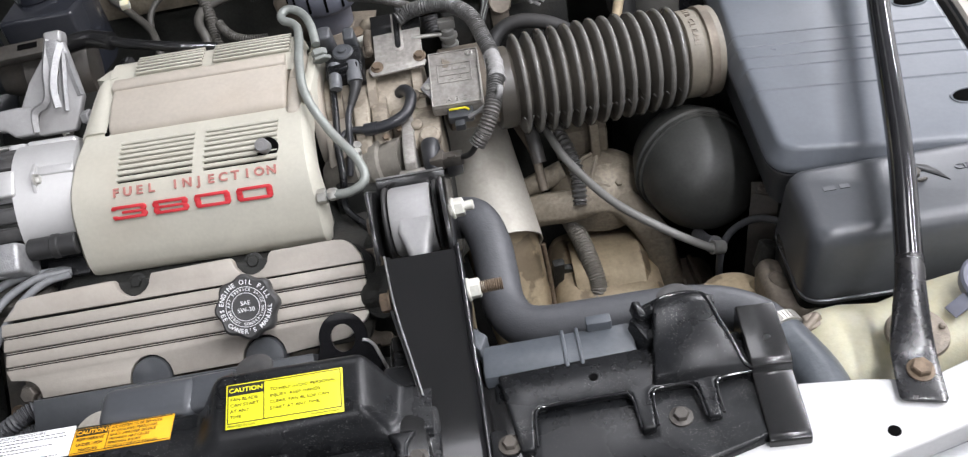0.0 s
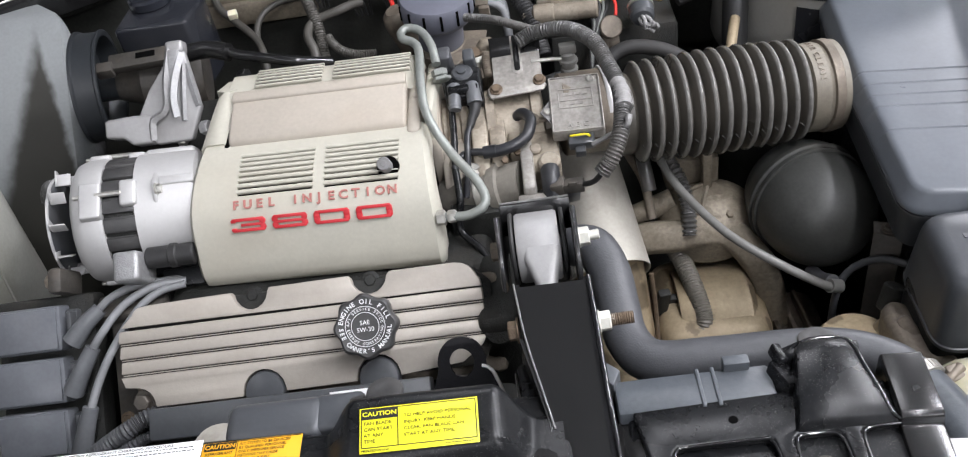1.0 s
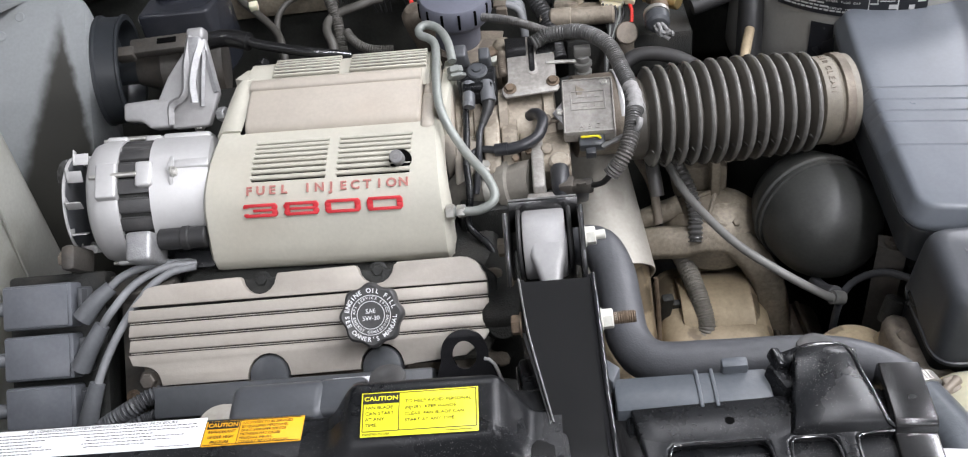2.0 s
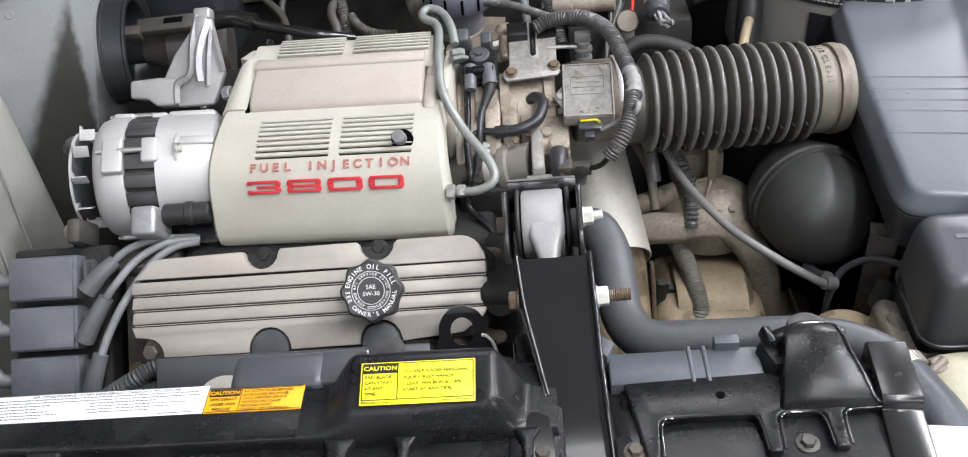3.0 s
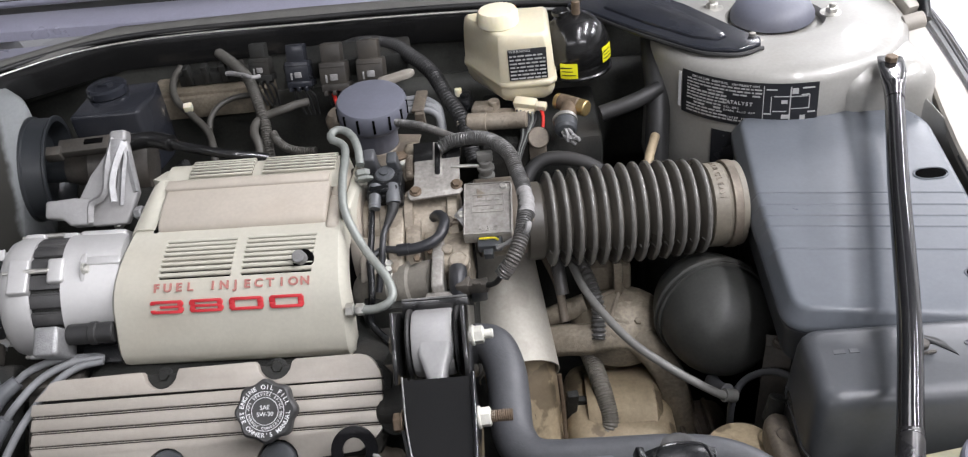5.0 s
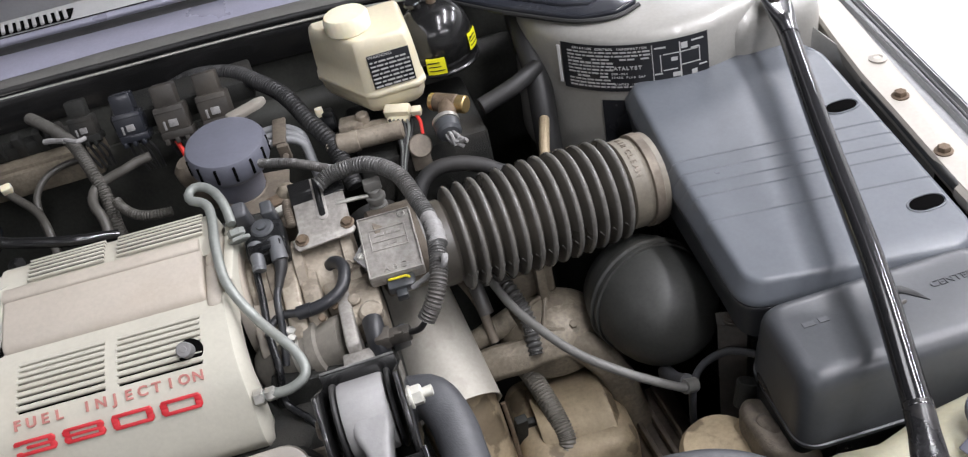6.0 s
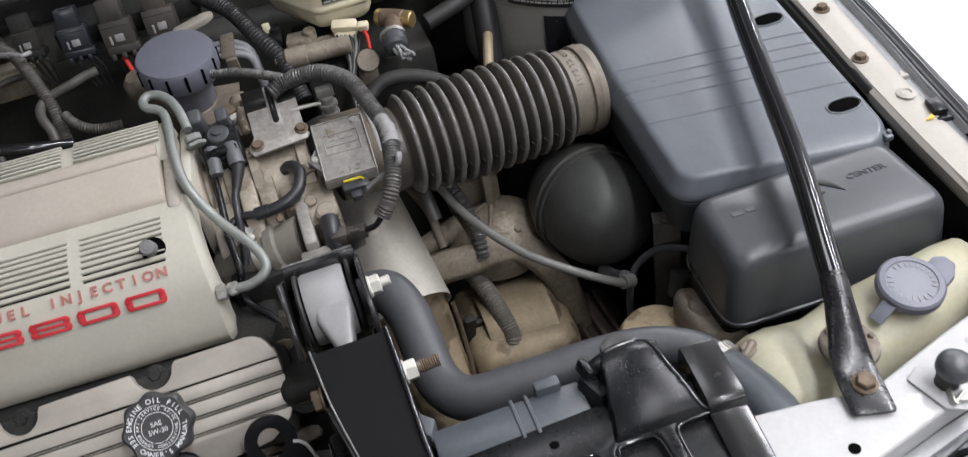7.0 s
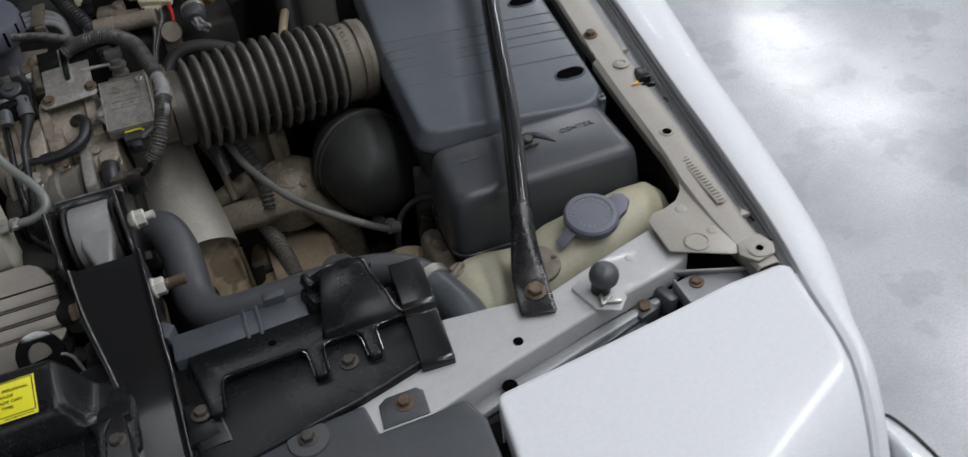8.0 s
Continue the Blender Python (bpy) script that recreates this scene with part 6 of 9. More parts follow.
for k in range(3):
    part("rear_boot", tube([CR @ Vector((-0.040, 0.060 - k * 0.0585, -0.008)), CR @ Vector((-0.054, 0.058 - k * 0.0585, -0.002)), CR @ Vector((-0.066, 0.072 - k * 0.0585, 0.002)), CR @ Vector((-0.078, 0.098 - k * 0.0585, 0.002))], 0.0085, 14), BOOT, coil)
part("plate_bolt", hexbolt(CR @ Vector((0.096, -0.055, -0.025)), (0, -1, 1), 0.006, 0.004, 0.009), RUST, coil)


def plug_wire(pts, boot):
    w = thing("plug_wire", pts[-1], "grey spark plug wire with a darker rubber boot", "wire", "plug wires")
    part("lead", tube(pts, 0.0046, 12), WIRE, w, "matt grey lead")
    part("boot", tube(boot, (0.0085, 0.0115), 16), BOOT, w, "dark grey boot")


plug_wire([(-0.475, 0.806, 0.812), (-0.523, 0.792, 0.824), (-0.551, 0.776, 0.826), (-0.57, 0.763, 0.818)], [(-0.565, 0.763, 0.821), (-0.581, 0.749, 0.814), (-0.598, 0.735, 0.801)])
plug_wire([(-0.475, 0.8, 0.814), (-0.508, 0.788, 0.822), (-0.539, 0.766, 0.819), (-0.56, 0.736, 0.809), (-0.576, 0.726, 0.793)], [(-0.573, 0.727, 0.797), (-0.588, 0.711, 0.78), (-0.604, 0.698, 0.759)])
plug_wire([(-0.475, 0.795, 0.814), (-0.502, 0.785, 0.816), (-0.526, 0.765, 0.81), (-0.547, 0.72, 0.798), (-0.566, 0.694, 0.775), (-0.577, 0.672, 0.756)], [(-0.576, 0.674, 0.759), (-0.586, 0.656, 0.738), (-0.598, 0.643, 0.712)])
solo("wire_comb", join(box(0.05, 0.022, 0.014, pose(-0.478, 0.808, 0.812, 40, 0, 0), 0.003), box(0.09, 0.012, 0.01, pose(-0.50, 0.822, 0.815, 40, 0, 0), 0.002)), BLACK, "black plug wire comb under the cover", "wire holder")
solo("loom", tube([(-0.49, 0.672, 0.742), (-0.515, 0.660, 0.745), (-0.535, 0.648, 0.742), (-0.58, 0.632, 0.722), (-0.62, 0.60, 0.70)], 0.0092, 16, 0.0042, 0.0012), HOSE, "ribbed dark wiring loom beside the valve cover", "loom")
solo("loom", tube([(-0.485, 0.655, 0.728), (-0.515, 0.644, 0.732), (-0.54, 0.632, 0.728), (-0.585, 0.615, 0.71)], 0.0060, 14, 0.0040, 0.0009), HOSE, "thin ribbed wiring loom beside the valve cover", "loom")
solo("loose_cap", lathe([(0.026, 0), (0.028, 0.004), (0.027, 0.016), (0.022, 0.022), (0.008, 0.024)], pose(-0.408, 0.588, 0.762), 32), SHIELD, "pale dusty round cap behind the shroud", "cap")
sb = thing("side_bottle", (-0.84, 0.88, 0.45), "cloudy grey plastic bottle beside the wing", "bottle")
part("body", span(-0.97, -0.775, 0.74, 1.02, 0.45, 0.965, 0.05, 5, (1.46, 0.78)), FENDERPL, sb)
part("moulded_arc", tube([(-0.751, 0.81, 0.70), (-0.743, 0.82, 0.78), (-0.736, 0.83, 0.86), (-0.742, 0.84, 0.93)], 0.0022, 8), FENDERPL, sb, "faint moulded line")
part("side_seam", tube([(-0.762, 0.88, 0.60), (-0.746, 0.88, 0.76), (-0.732, 0.885, 0.90), (-0.75, 0.89, 0.962)], 0.0018, 8), FENDERPL, sb, "faint moulding seam")
solo("side_conduit", tube([(-0.72, 1.01, 0.80), (-0.695, 0.99, 0.835), (-0.665, 0.965, 0.848), (-0.62, 0.945, 0.845), (-0.58, 0.93, 0.83)], 0.0105, 14, 0.0055, 0.0012), CONDUIT, "ribbed grey conduit beside the bottle", "conduit")

# ---- torque strut and its bracket ----
tb = thing("engine_mount_bracket", (-0.03, 0.50, 0.82), "glossy black steel torque strut bracket", "bracket")


def ramp_plate():
    rows = []
    for y, z, xl, xr in ((0.649, 0.885, -0.090, -0.0225), (0.60, 0.868, -0.084, -0.0215), (0.55, 0.850, -0.074, -0.021), (0.50, 0.834, -0.064, -0.020), (0.465, 0.829, -0.058, -0.019), (0.40, 0.828, -0.054, -0.016), (0.352, 0.826, -0.052, -0.014)):
        rows.append([(xl, y, z), ((xl + xr) / 2, y, z), (xr, y, z)])
    return sheet(rows, 0.0035)


part("ramp", ramp_plate(), GLOSS, tb, "sloping black plate")
part("side_flange", sheet([[(-0.0215 + dx, y, z), (-0.0195 + dx, y, z - 0.012), (-0.0185 + dx, y, lo)] for y, z, lo, dx in ((0.652, 0.886, 0.80, 0), (0.60, 0.869, 0.79, 0.001), (0.55, 0.851, 0.79, 0.002), (0.50, 0.836, 0.80, 0.003), (0.40, 0.830, 0.81, 0.006), (0.352, 0.828, 0.81, 0.008))], 0.004), BRACE, tb)
part("side_flange", sheet([[(-0.0905 + dx, y, z), (-0.092 + dx, y, lo)] for y, z, lo, dx in ((0.652, 0.885, 0.78, 0), (0.60, 0.867, 0.78, 0.006), (0.55, 0.849, 0.79, 0.016), (0.50, 0.833, 0.80, 0.026), (0.40, 0.828, 0.81, 0.036))], 0.004), GLOSS, tb)
part("edge", tube([(-0.0205, 0.652, 0.8865), (-0.019, 0.60, 0.871), (-0.018, 0.55, 0.853), (-0.016, 0.50, 0.838), (-0.013, 0.40, 0.832), (-0.011, 0.352, 0.83)], 0.0026, 10), BRACE, tb, "rolled glossy edge")
part("edge", tube([(-0.0915, 0.652, 0.887), (-0.0855, 0.60, 0.870), (-0.075, 0.55, 0.852), (-0.0675, 0.515, 0.841)], 0.0010, 8), EDGE, tb, "rolled edge worn bright")
WINGS = (((0.604, -0.0180, 0.868, -0.0165, 0.818), (0.585, -0.0172, 0.861, -0.0130, 0.820), (0.56, -0.0165, 0.853, -0.0055, 0.825), (0.52, -0.0150, 0.8415, 0.0050, 0.833), (0.487, -0.0140, 0.8350, 0.0125, 0.8395), (0.45, -0.0125, 0.8330, 0.0178, 0.8390), (0.41, -0.0110, 0.8320, 0.0240, 0.8385)),
         ((0.600, -0.0880, 0.866, -0.1005, 0.820), (0.57, -0.0805, 0.856, -0.0990, 0.823), (0.53, -0.0710, 0.843, -0.0945, 0.831), (0.49, -0.0640, 0.8350, -0.0885, 0.8400), (0.45, -0.0590, 0.8330, -0.0868, 0.8395), (0.41, -0.0570, 0.8320, -0.0860, 0.8390)))
for wing in WINGS:
    part("flare", sheet([[(xt, y, zt + 0.001), (xt + (xb - xt) * 0.06, y, zt + (zb - zt) * 0.55 - 0.004), (xt + (xb - xt) * 0.22, y, zb - 0.0016), (xt + (xb - xt) * 0.6, y, zb - 0.0004), (xb, y, zb)] for y, xt, zt, xb, zb in wing], 0.003), GLOSS, tb, "flared black side plate")
    part("flare_edge", tube([(xb, y, zb - 0.001) for y, xt, zt, xb, zb in wing], 0.0011, 6), EDGE, tb, "edge worn bright")
part("gusset", prism([(-0.0985, 0.598), (-0.089, 0.50), (-0.086, 0.42), (-0.06, 0.42), (-0.085, 0.60)], 0.026, pose(0, 0, 0.808), 0.004), BLACK, tb)

ts = thing("torque_strut", (-0.06, 0.72, 0.83), "cast aluminium torque strut in a black steel yoke", "engine mount")
TM = ax((-0.098, 0.728, 0.862), (1, 0, 0), (0, -0.7, 0.7))
part("yoke_side", box(0.005, 0.10, 0.075, pose(-0.1015, 0.725, 0.862, -40, 0, 0), 0.002), GLOSS, ts, "black yoke side")
part("yoke_side", box(0.005, 0.115, 0.08, pose(-0.0265, 0.72, 0.866, -40, 0, 0), 0.002), GLOSS, ts, "black yoke side")
part("yoke_back", box(0.074, 0.005, 0.034, pose(-0.064, 0.764, 0.872, -25, 0, 0), 0.0012), GLOSS, ts)
part("yoke_edge", tube([(-0.100, 0.7715, 0.8880), (-0.064, 0.7715, 0.8880), (-0.028, 0.7715, 0.8880)], 0.0014, 8), EDGE, ts, "edge worn bright")
for k in (0, 0.052):
    part("bush_washer", lathe([(0.015, k + 0.004), (0.037, k + 0.006), (0.038, k + 0.008), (0.037, k + 0.010), (0.015, k + 0.011)], TM, 36), RUBBER, ts, "black rubber bush rim")
part("arm", join(lathe([(0.02, 0.011), (0.0345, 0.012), (0.036, 0.015), (0.036, 0.052), (0.0345, 0.055), (0.02, 0.056)], TM, 40), prism([(-0.021, 0.02), (0.019, 0.02), (0.018, -0.006), (0.013, -0.020), (0.0095, -0.038), (0.009, -0.10), (-0.009, -0.10), (-0.0095, -0.038), (-0.015, -0.020), (-0.020, -0.006)], 0.017, ax((-0.060, 0.706, 0.869), (0, -0.55, 0.83), (1, 0, 0)), 0.0065, 4)), ARM, ts, "cast arm")
part("nut", hexbolt((-0.0235, 0.731, 0.865), (1, 0, 0.05), 0.0100, 0.012, 0.0115, 0.010), NUTW, ts, "pale nut on a stud")
part("nut", hexbolt((-0.104, 0.728, 0.862), (-1, 0, 0), 0.010, 0.010, 0.012), GRIMY, ts)
part("lower_nut", hexbolt((-0.0165, 0.618, 0.858), (1, 0, 0.05), 0.0100, 0.012, 0.0115, 0.004), NUTW, ts, "pale nut")
part("stud", tube([(-0.01, 0.618, 0.858), (0.008, 0.618, 0.859), (0.0165, 0.618, 0.859)], 0.0058, 12, 0.002, 0.0005), RUST, ts, "rusty threaded stud")
part("lower_head", hexbolt((-0.092, 0.622, 0.855), (-1, 0, 0), 0.010, 0.010, 0.0125), RUST, ts)

# ---- black radiator shroud ----
sh = thing("radiator_shroud", (-0.2, 0.47, 0.83), "glossy black plastic radiator shroud, dusty and scuffed", "shroud")
part("left_deck", prism([(-0.95, 0.4745), (-0.265, 0.4745), (-0.262, 0.500), (-0.285, 0.536), (-0.36, 0.540), (-0.62, 0.546), (-0.95, 0.55)], 0.045, pose(0, 0, 0.805), 0.006, 3), BLACK, sh, "black deck with stickers")
part("hump", join(box(0.100, 0.050, 0.032, pose(-0.322, 0.556, 0.838, 6, 0, 0), 0.010, 4, (0.90, 0.80)), box(0.050, 0.044, 0.028, pose(-0.262, 0.558, 0.838, 6, 0, 0), 0.006, 3, (0.92, 0.85))), BOXG, sh, "rounded dark hump behind the deck")


def ease(t):
    t = min(1.0, max(0.0, t))
    return t * t * (3 - 2 * t)


def fan_mound():
    """A mound with flared flanks that rises out of the deck over the fan."""
    rows = []
    ys = [0.4725, 0.4732, 0.4745, 0.4762, 0.479, 0.483, 0.488, 0.494, 0.502, 0.511, 0.520, 0.528, 0.5335, 0.5375, 0.5405, 0.542, 0.543, 0.5435]
    for k, y in enumerate(ys):
        row = []
        for n in range(61):
            x = -0.292 + 0.232 * n / 60
            flank = ease((x + 0.272) / 0.034) * ease((-0.082 - x) / 0.036)
            face = 0.25 * ease((y - 0.473) / 0.005) + 0.75 * ease((y - 0.474) / 0.018)
            base = 0.8512 - 0.010 * ease((x + 0.20) / 0.11)
            crest = 0.8850 - 0.30 * max(0.0, 0.532 - y) - 0.02 * max(0.0, x + 0.18)
            z = base + (max(crest, base + 0.012) - base) * flank * face
            front = (0.022, 0.008, 0.003, 0.0008)[k] if k < 4 else 0.0
            back = {13: 0.0010, 14: 0.003, 15: 0.008, 16: 0.02, 17: 0.045}.get(k, 0.0)
            row.append((x, y - (1 - flank) * 0.012 * ease((y - 0.52) / 0.03), z - front - back))
        rows.append(row)
    return sheet(rows, 0.002)


part("fan_bulge", fan_mound(), BLACK, sh, "raised bulge over the fan")
part("mid_deck", span(-0.105, -0.055, 0.44, 0.56, 0.80, 0.836, 0.004, 3), BLACK, sh)
part("front_ledge", span(-0.95, -0.075, 0.36, 0.479, 0.812, 0.834, 0.004), BLACK, sh, "low front ledge")
part("right_deck", prism([(-0.004, 0.520), (-0.010, 0.45), (-0.006, 0.380), (0.022, 0.382), (0.145, 0.404), (0.205, 0.420), (0.240, 0.436), (0.240, 0.525), (0.12, 0.524)], 0.031, pose(0, 0, 0.806), 0.004, 3), BLACK, sh, "scuffed lower right deck")
part("right_step", prism([(0.0, 0.5195), (0.012, 0.438), (0.024, 0.438), (0.027, 0.474), (0.032, 0.479), (0.105, 0.480), (0.110, 0.476), (0.112, 0.440), (0.124, 0.440), (0.126, 0.474), (0.130, 0.479), (0.160, 0.479), (0.165, 0.474), (0.166, 0.442), (0.178, 0.442), (0.180, 0.476), (0.184, 0.480), (0.214, 0.4805), (0.2145, 0.5245), (0.12, 0.5235)], 0.0105, pose(0, 0, 0.836), 0.0028, 3), BLACK, sh, "raised step with three pockets")


def scoop_shell():
    """A tongue with a steep left side, a flat sloping face and a right side that flares into the step."""
    zb, rows = 0.846, []
    for y, xl, xr, zt in ((0.4805, 0.130, 0.212, 0.8462), (0.4825, 0.1305, 0.209, 0.852), (0.486, 0.1315, 0.205, 0.857), (0.50, 0.135, 0.202, 0.8630), (0.525, 0.1395, 0.1960, 0.8685), (0.542, 0.143, 0.1935, 0.8710), (0.551, 0.1455, 0.1910, 0.8715), (0.5565, 0.150, 0.1865, 0.8690), (0.559, 0.154, 0.1825, 0.860), (0.560, 0.155, 0.181, 0.84)):
        rows.append([(xl - 0.003, y, zb - 0.01), (xl - 0.002, y, zb), (xl, y, zt - 0.004), (xl + 0.0012, y, zt - 0.0012), (xl + 0.004, y, zt), ((xl + xr) / 2, y, zt), (xr - 0.004, y, zt), (xr - 0.0012, y, zt - 0.0012),
                     (xr + 0.0008, y, zt - 0.004), (xr + 0.004, y, zb + 0.002), (xr + 0.005, y, zb), (xr + 0.006, y, zb - 0.006)])
    return sheet(rows, 0.002)


part("scoop", scoop_shell(), BLACK, sh, "raised scoop")
part("scoop_edge", tube([(0.152, 0.5555, 0.8680), (0.160, 0.558, 0.8685), (0.178, 0.558, 0.8685), (0.1865, 0.5555, 0.8680), (0.191, 0.550, 0.8697), (0.1935, 0.542, 0.8693), (0.1960, 0.525, 0.8667), (0.2025, 0.50, 0.860), (0.206, 0.486, 0.854), (0.212, 0.482, 0.849), (0.220, 0.4815, 0.8475)], 0.0022, 10), BRACE, sh, "rolled shiny edge")
part("end_block", prism([(0.528, 0.815), (0.528, 0.852), (0.525, 0.857), (0.466, 0.8555), (0.4615, 0.852), (0.459, 0.8445), (0.402, 0.8385), (0.398, 0.835), (0.398, 0.815)], 0.034, pose(0.0, 0.03, 0.0, 0, 0, -3.5) @ Matrix(((0, 0, 1, 0.184), (1, 0, 0, 0), (0, 1, 0, 0), (0, 0, 0, 1))), 0.0016, 3), GLOSS, sh, "raised end block")
part("end_mark", prism([(-0.004, -0.006), (0.004, -0.005), (0.001, 0.008)], 0.0010, pose(0.231, 0.508, 0.8551, -2, 0, 12), 0.0005), BLACK, sh, "small raised triangle")
part("clip", join(box(0.026, 0.03, 0.035, pose(0.136, 0.538, 0.838, 0, 15, 20), 0.003), box(0.008, 0.02, 0.012, pose(0.132, 0.553, 0.858, 0, 20, 10), 0.002), box(0.020, 0.014, 0.012, pose(0.146, 0.553, 0.858, 0, -12, 12), 0.002)), BLACK, sh)
part("clip", box(0.016, 0.010, 0.008, pose(0.192, 0.553, 0.860, 0, 10, -6), 0.002), BLACK, sh)
part("mount_ring", join(lathe([(0.006, 0), (0.0165, 0.001), (0.0172, 0.003), (0.0160, 0.006), (0.010, 0.0075), (0.006, 0.006)], pose(0.168, 0.561, 0.858, -8, 0, 0), 28), lathe([(0.0125, -0.012), (0.0135, -0.010), (0.0135, 0.0)], pose(0.168, 0.561, 0.858, -8, 0, 0), 24)), CAPB, sh, "grey rubber mount ring")
part("mount_ring", join(lathe([(0.006, 0), (0.0165, 0.001), (0.0172, 0.003), (0.0160, 0.006), (0.010, 0.0075), (0.006, 0.006)], pose(-0.214, 0.553, 0.868, -8, 0, 0), 28), lathe([(0.0125, -0.012), (0.0135, -0.010), (0.0135, 0.0)], pose(-0.214, 0.553, 0.868, -8, 0, 0), 24), box(0.014, 0.010, 0.010, pose(-0.240, 0.552, 0.862, 0, -8, 6), 0.002)), CAPB, sh, "grey rubber mount ring")
part("deck_hole", cyl(0.0042, 0.002, pose(0.082, 0.500, 0.8448), 16, 0.0003), HOLE_SHADE, sh)


for rim in (((0.026, 0.440), (0.0275, 0.468), (0.031, 0.4765), (0.04, 0.4785), (0.10, 0.4790), (0.1075, 0.4765), (0.1105, 0.468), (0.1115, 0.442)), ((0.1255, 0.442), (0.1270, 0.470), (0.1315, 0.4775), (0.145, 0.4785), (0.1575, 0.4775), (0.1635, 0.470), (0.1650, 0.444)),
            ((0.1795, 0.444), (0.1808, 0.471), (0.1850, 0.4780), (0.20, 0.4795), (0.2125, 0.4795))):
    part("tray_lip", tube([(x, y, 0.8458) for x, y in rim], 0.0013, 8), BRACE, sh, "shiny moulded lip")
for x0, x1 in ((-0.78, -0.765), (-0.54, -0.515), (-0.265, -0.243), (-0.202, -0.188), (-0.094, -0.080)):
    part("ledge_rib", prism([(x0 + 0.003, 0.425), (x1 - 0.003, 0.425), (x1 - 0.002, 0.464), (x1 + 0.006, 0.478), (x0 - 0.006, 0.478), (x0 + 0.002, 0.464)], 0.016, pose(0, 0, 0.830), 0.003, 3), BLACK, sh, "rounded raised rib")
for x, y, z in ((-0.222, 0.448, 0.834), (0.146, 0.452, 0.8375), (-0.0745, 0.452, 0.8400), (0.0035, 0.450, 0.8400), (0.089, 0.385, 0.834), (0.181, 0.389, 0.829)):
    part("shroud_bolt", hexbolt((x, y, z), r=0.0065, h=0.006, washer=0.0098), RUST if x > 0.17 else PUMP, sh, "worn hex bolt with washer")
part("bolt_pad", span(-0.012, 0.018, 0.42, 0.468, 0.824, 0.8385, 0.002), BLACK, sh, "small black pad")
part("grille_filler", prism([(-0.95, 0.21), (0.10, 0.20), (0.238, 0.23), (0.245, 0.34), (0.235, 0.368), (0.20, 0.366), (0.150, 0.366), (0.146, 0.402), (0.06, 0.398), (0.034, 0.392), (0.022, 0.378), (0.018, 0.355), (-0.95, 0.355)], 0.02, pose(0, 0, 0.812), 0.004, 3), BOXG, sh, "dark grey filler panel")
part("bolt_tray", prism([(0.155, 0.369), (0.158, 0.396), (0.166, 0.402), (0.196, 0.402), (0.202, 0.396), (0.200, 0.369)], 0.002, pose(0, 0, 0.8275), 0.0006), DARKGREY, sh, "dark tray round a bolt")
part("bolt_pad", lathe([(0.02, 0), (0.019, 0.002), (0.012, 0.0025)], pose(0.089, 0.385, 0.832), 24), DARKGREY, sh)

# stickers on the shroud
ST = pose(-0.1805, 0.5068, 0.8787, 16.5, 0.6, 0) @ Matrix.Diagonal((1.015, 0.88, 1, 1))
yel = thing("fan_warning_sticker", (-0.18, 0.49, 0.882), "yellow warning sticker with black printing", "sticker")
part("paper", box(0.1005, 0.0455, 0.0008, ST, 0.0002), YELLOW, yel)
SB = ST @ pose(0, 0, 0.0007)
frame_bars = [box(0.097, 0.0008, 0.0003, SB @ pose(0, 0.0212, 0), 0), box(0.097, 0.0008, 0.0003, SB @ pose(0, -0.0175, 0), 0), box(0.0008, 0.039, 0.0003, SB @ pose(-0.0485, 0.0018, 0), 0),
              box(0.0008, 0.039, 0.0003, SB @ pose(0.0485, 0.0018, 0), 0), box(0.0008, 0.039, 0.0003, SB @ pose(-0.0175, 0.0018, 0), 0), box(0.0305, 0.0105, 0.0003, SB @ pose(-0.033, 0.016, 0), 0)]
part("print", join(*frame_bars, *[text_bm(w, 0.0048, SB @ pose(x, y, 0.0001), 0.0003, "LEFT", 0.96) for w, x, y in
                                  (("FAN BLADE", -0.0465, 0.0065), ("CAN START", -0.0465, 0.0005), ("AT ANY", -0.0465, -0.0055), ("TIME.", -0.0465, -0.0115),
                                   ("TO HELP AVOID PERSONAL", -0.0125, 0.0115), ("INJURY, KEEP HANDS", -0.0125, 0.0050), ("CLEAR. FAN BLADE CAN", -0.0125, -0.0015), ("START AT ANY TIME.", -0.0125, -0.0080))],
                   text_bm("PRINTED IN USA", 0.0032, SB @ pose(-0.0485, -0.0205, 0.0001), 0.0003, "LEFT"), *bars(0.022, 0.047, -0.0203, 0.0007, SB, RNG)), INK, yel, "black words and frame")
part("heading", text_bm("CAUTION", 0.0062, SB @ pose(-0.033, 0.0158, 0.0004), 0.0003, stretch=1.05, bold=0.0001), YELLOW, yel)

OT = pose(-0.3385, 0.5205, 0.8506)
ora = thing("refrigerant_caution_sticker", (-0.338, 0.52, 0.85), "orange caution sticker with black printing", "sticker")
part("paper", box(0.092, 0.0275, 0.0008, OT, 0.0002), ORANGE, ora)
OB = OT @ pose(0, 0, 0.0007)
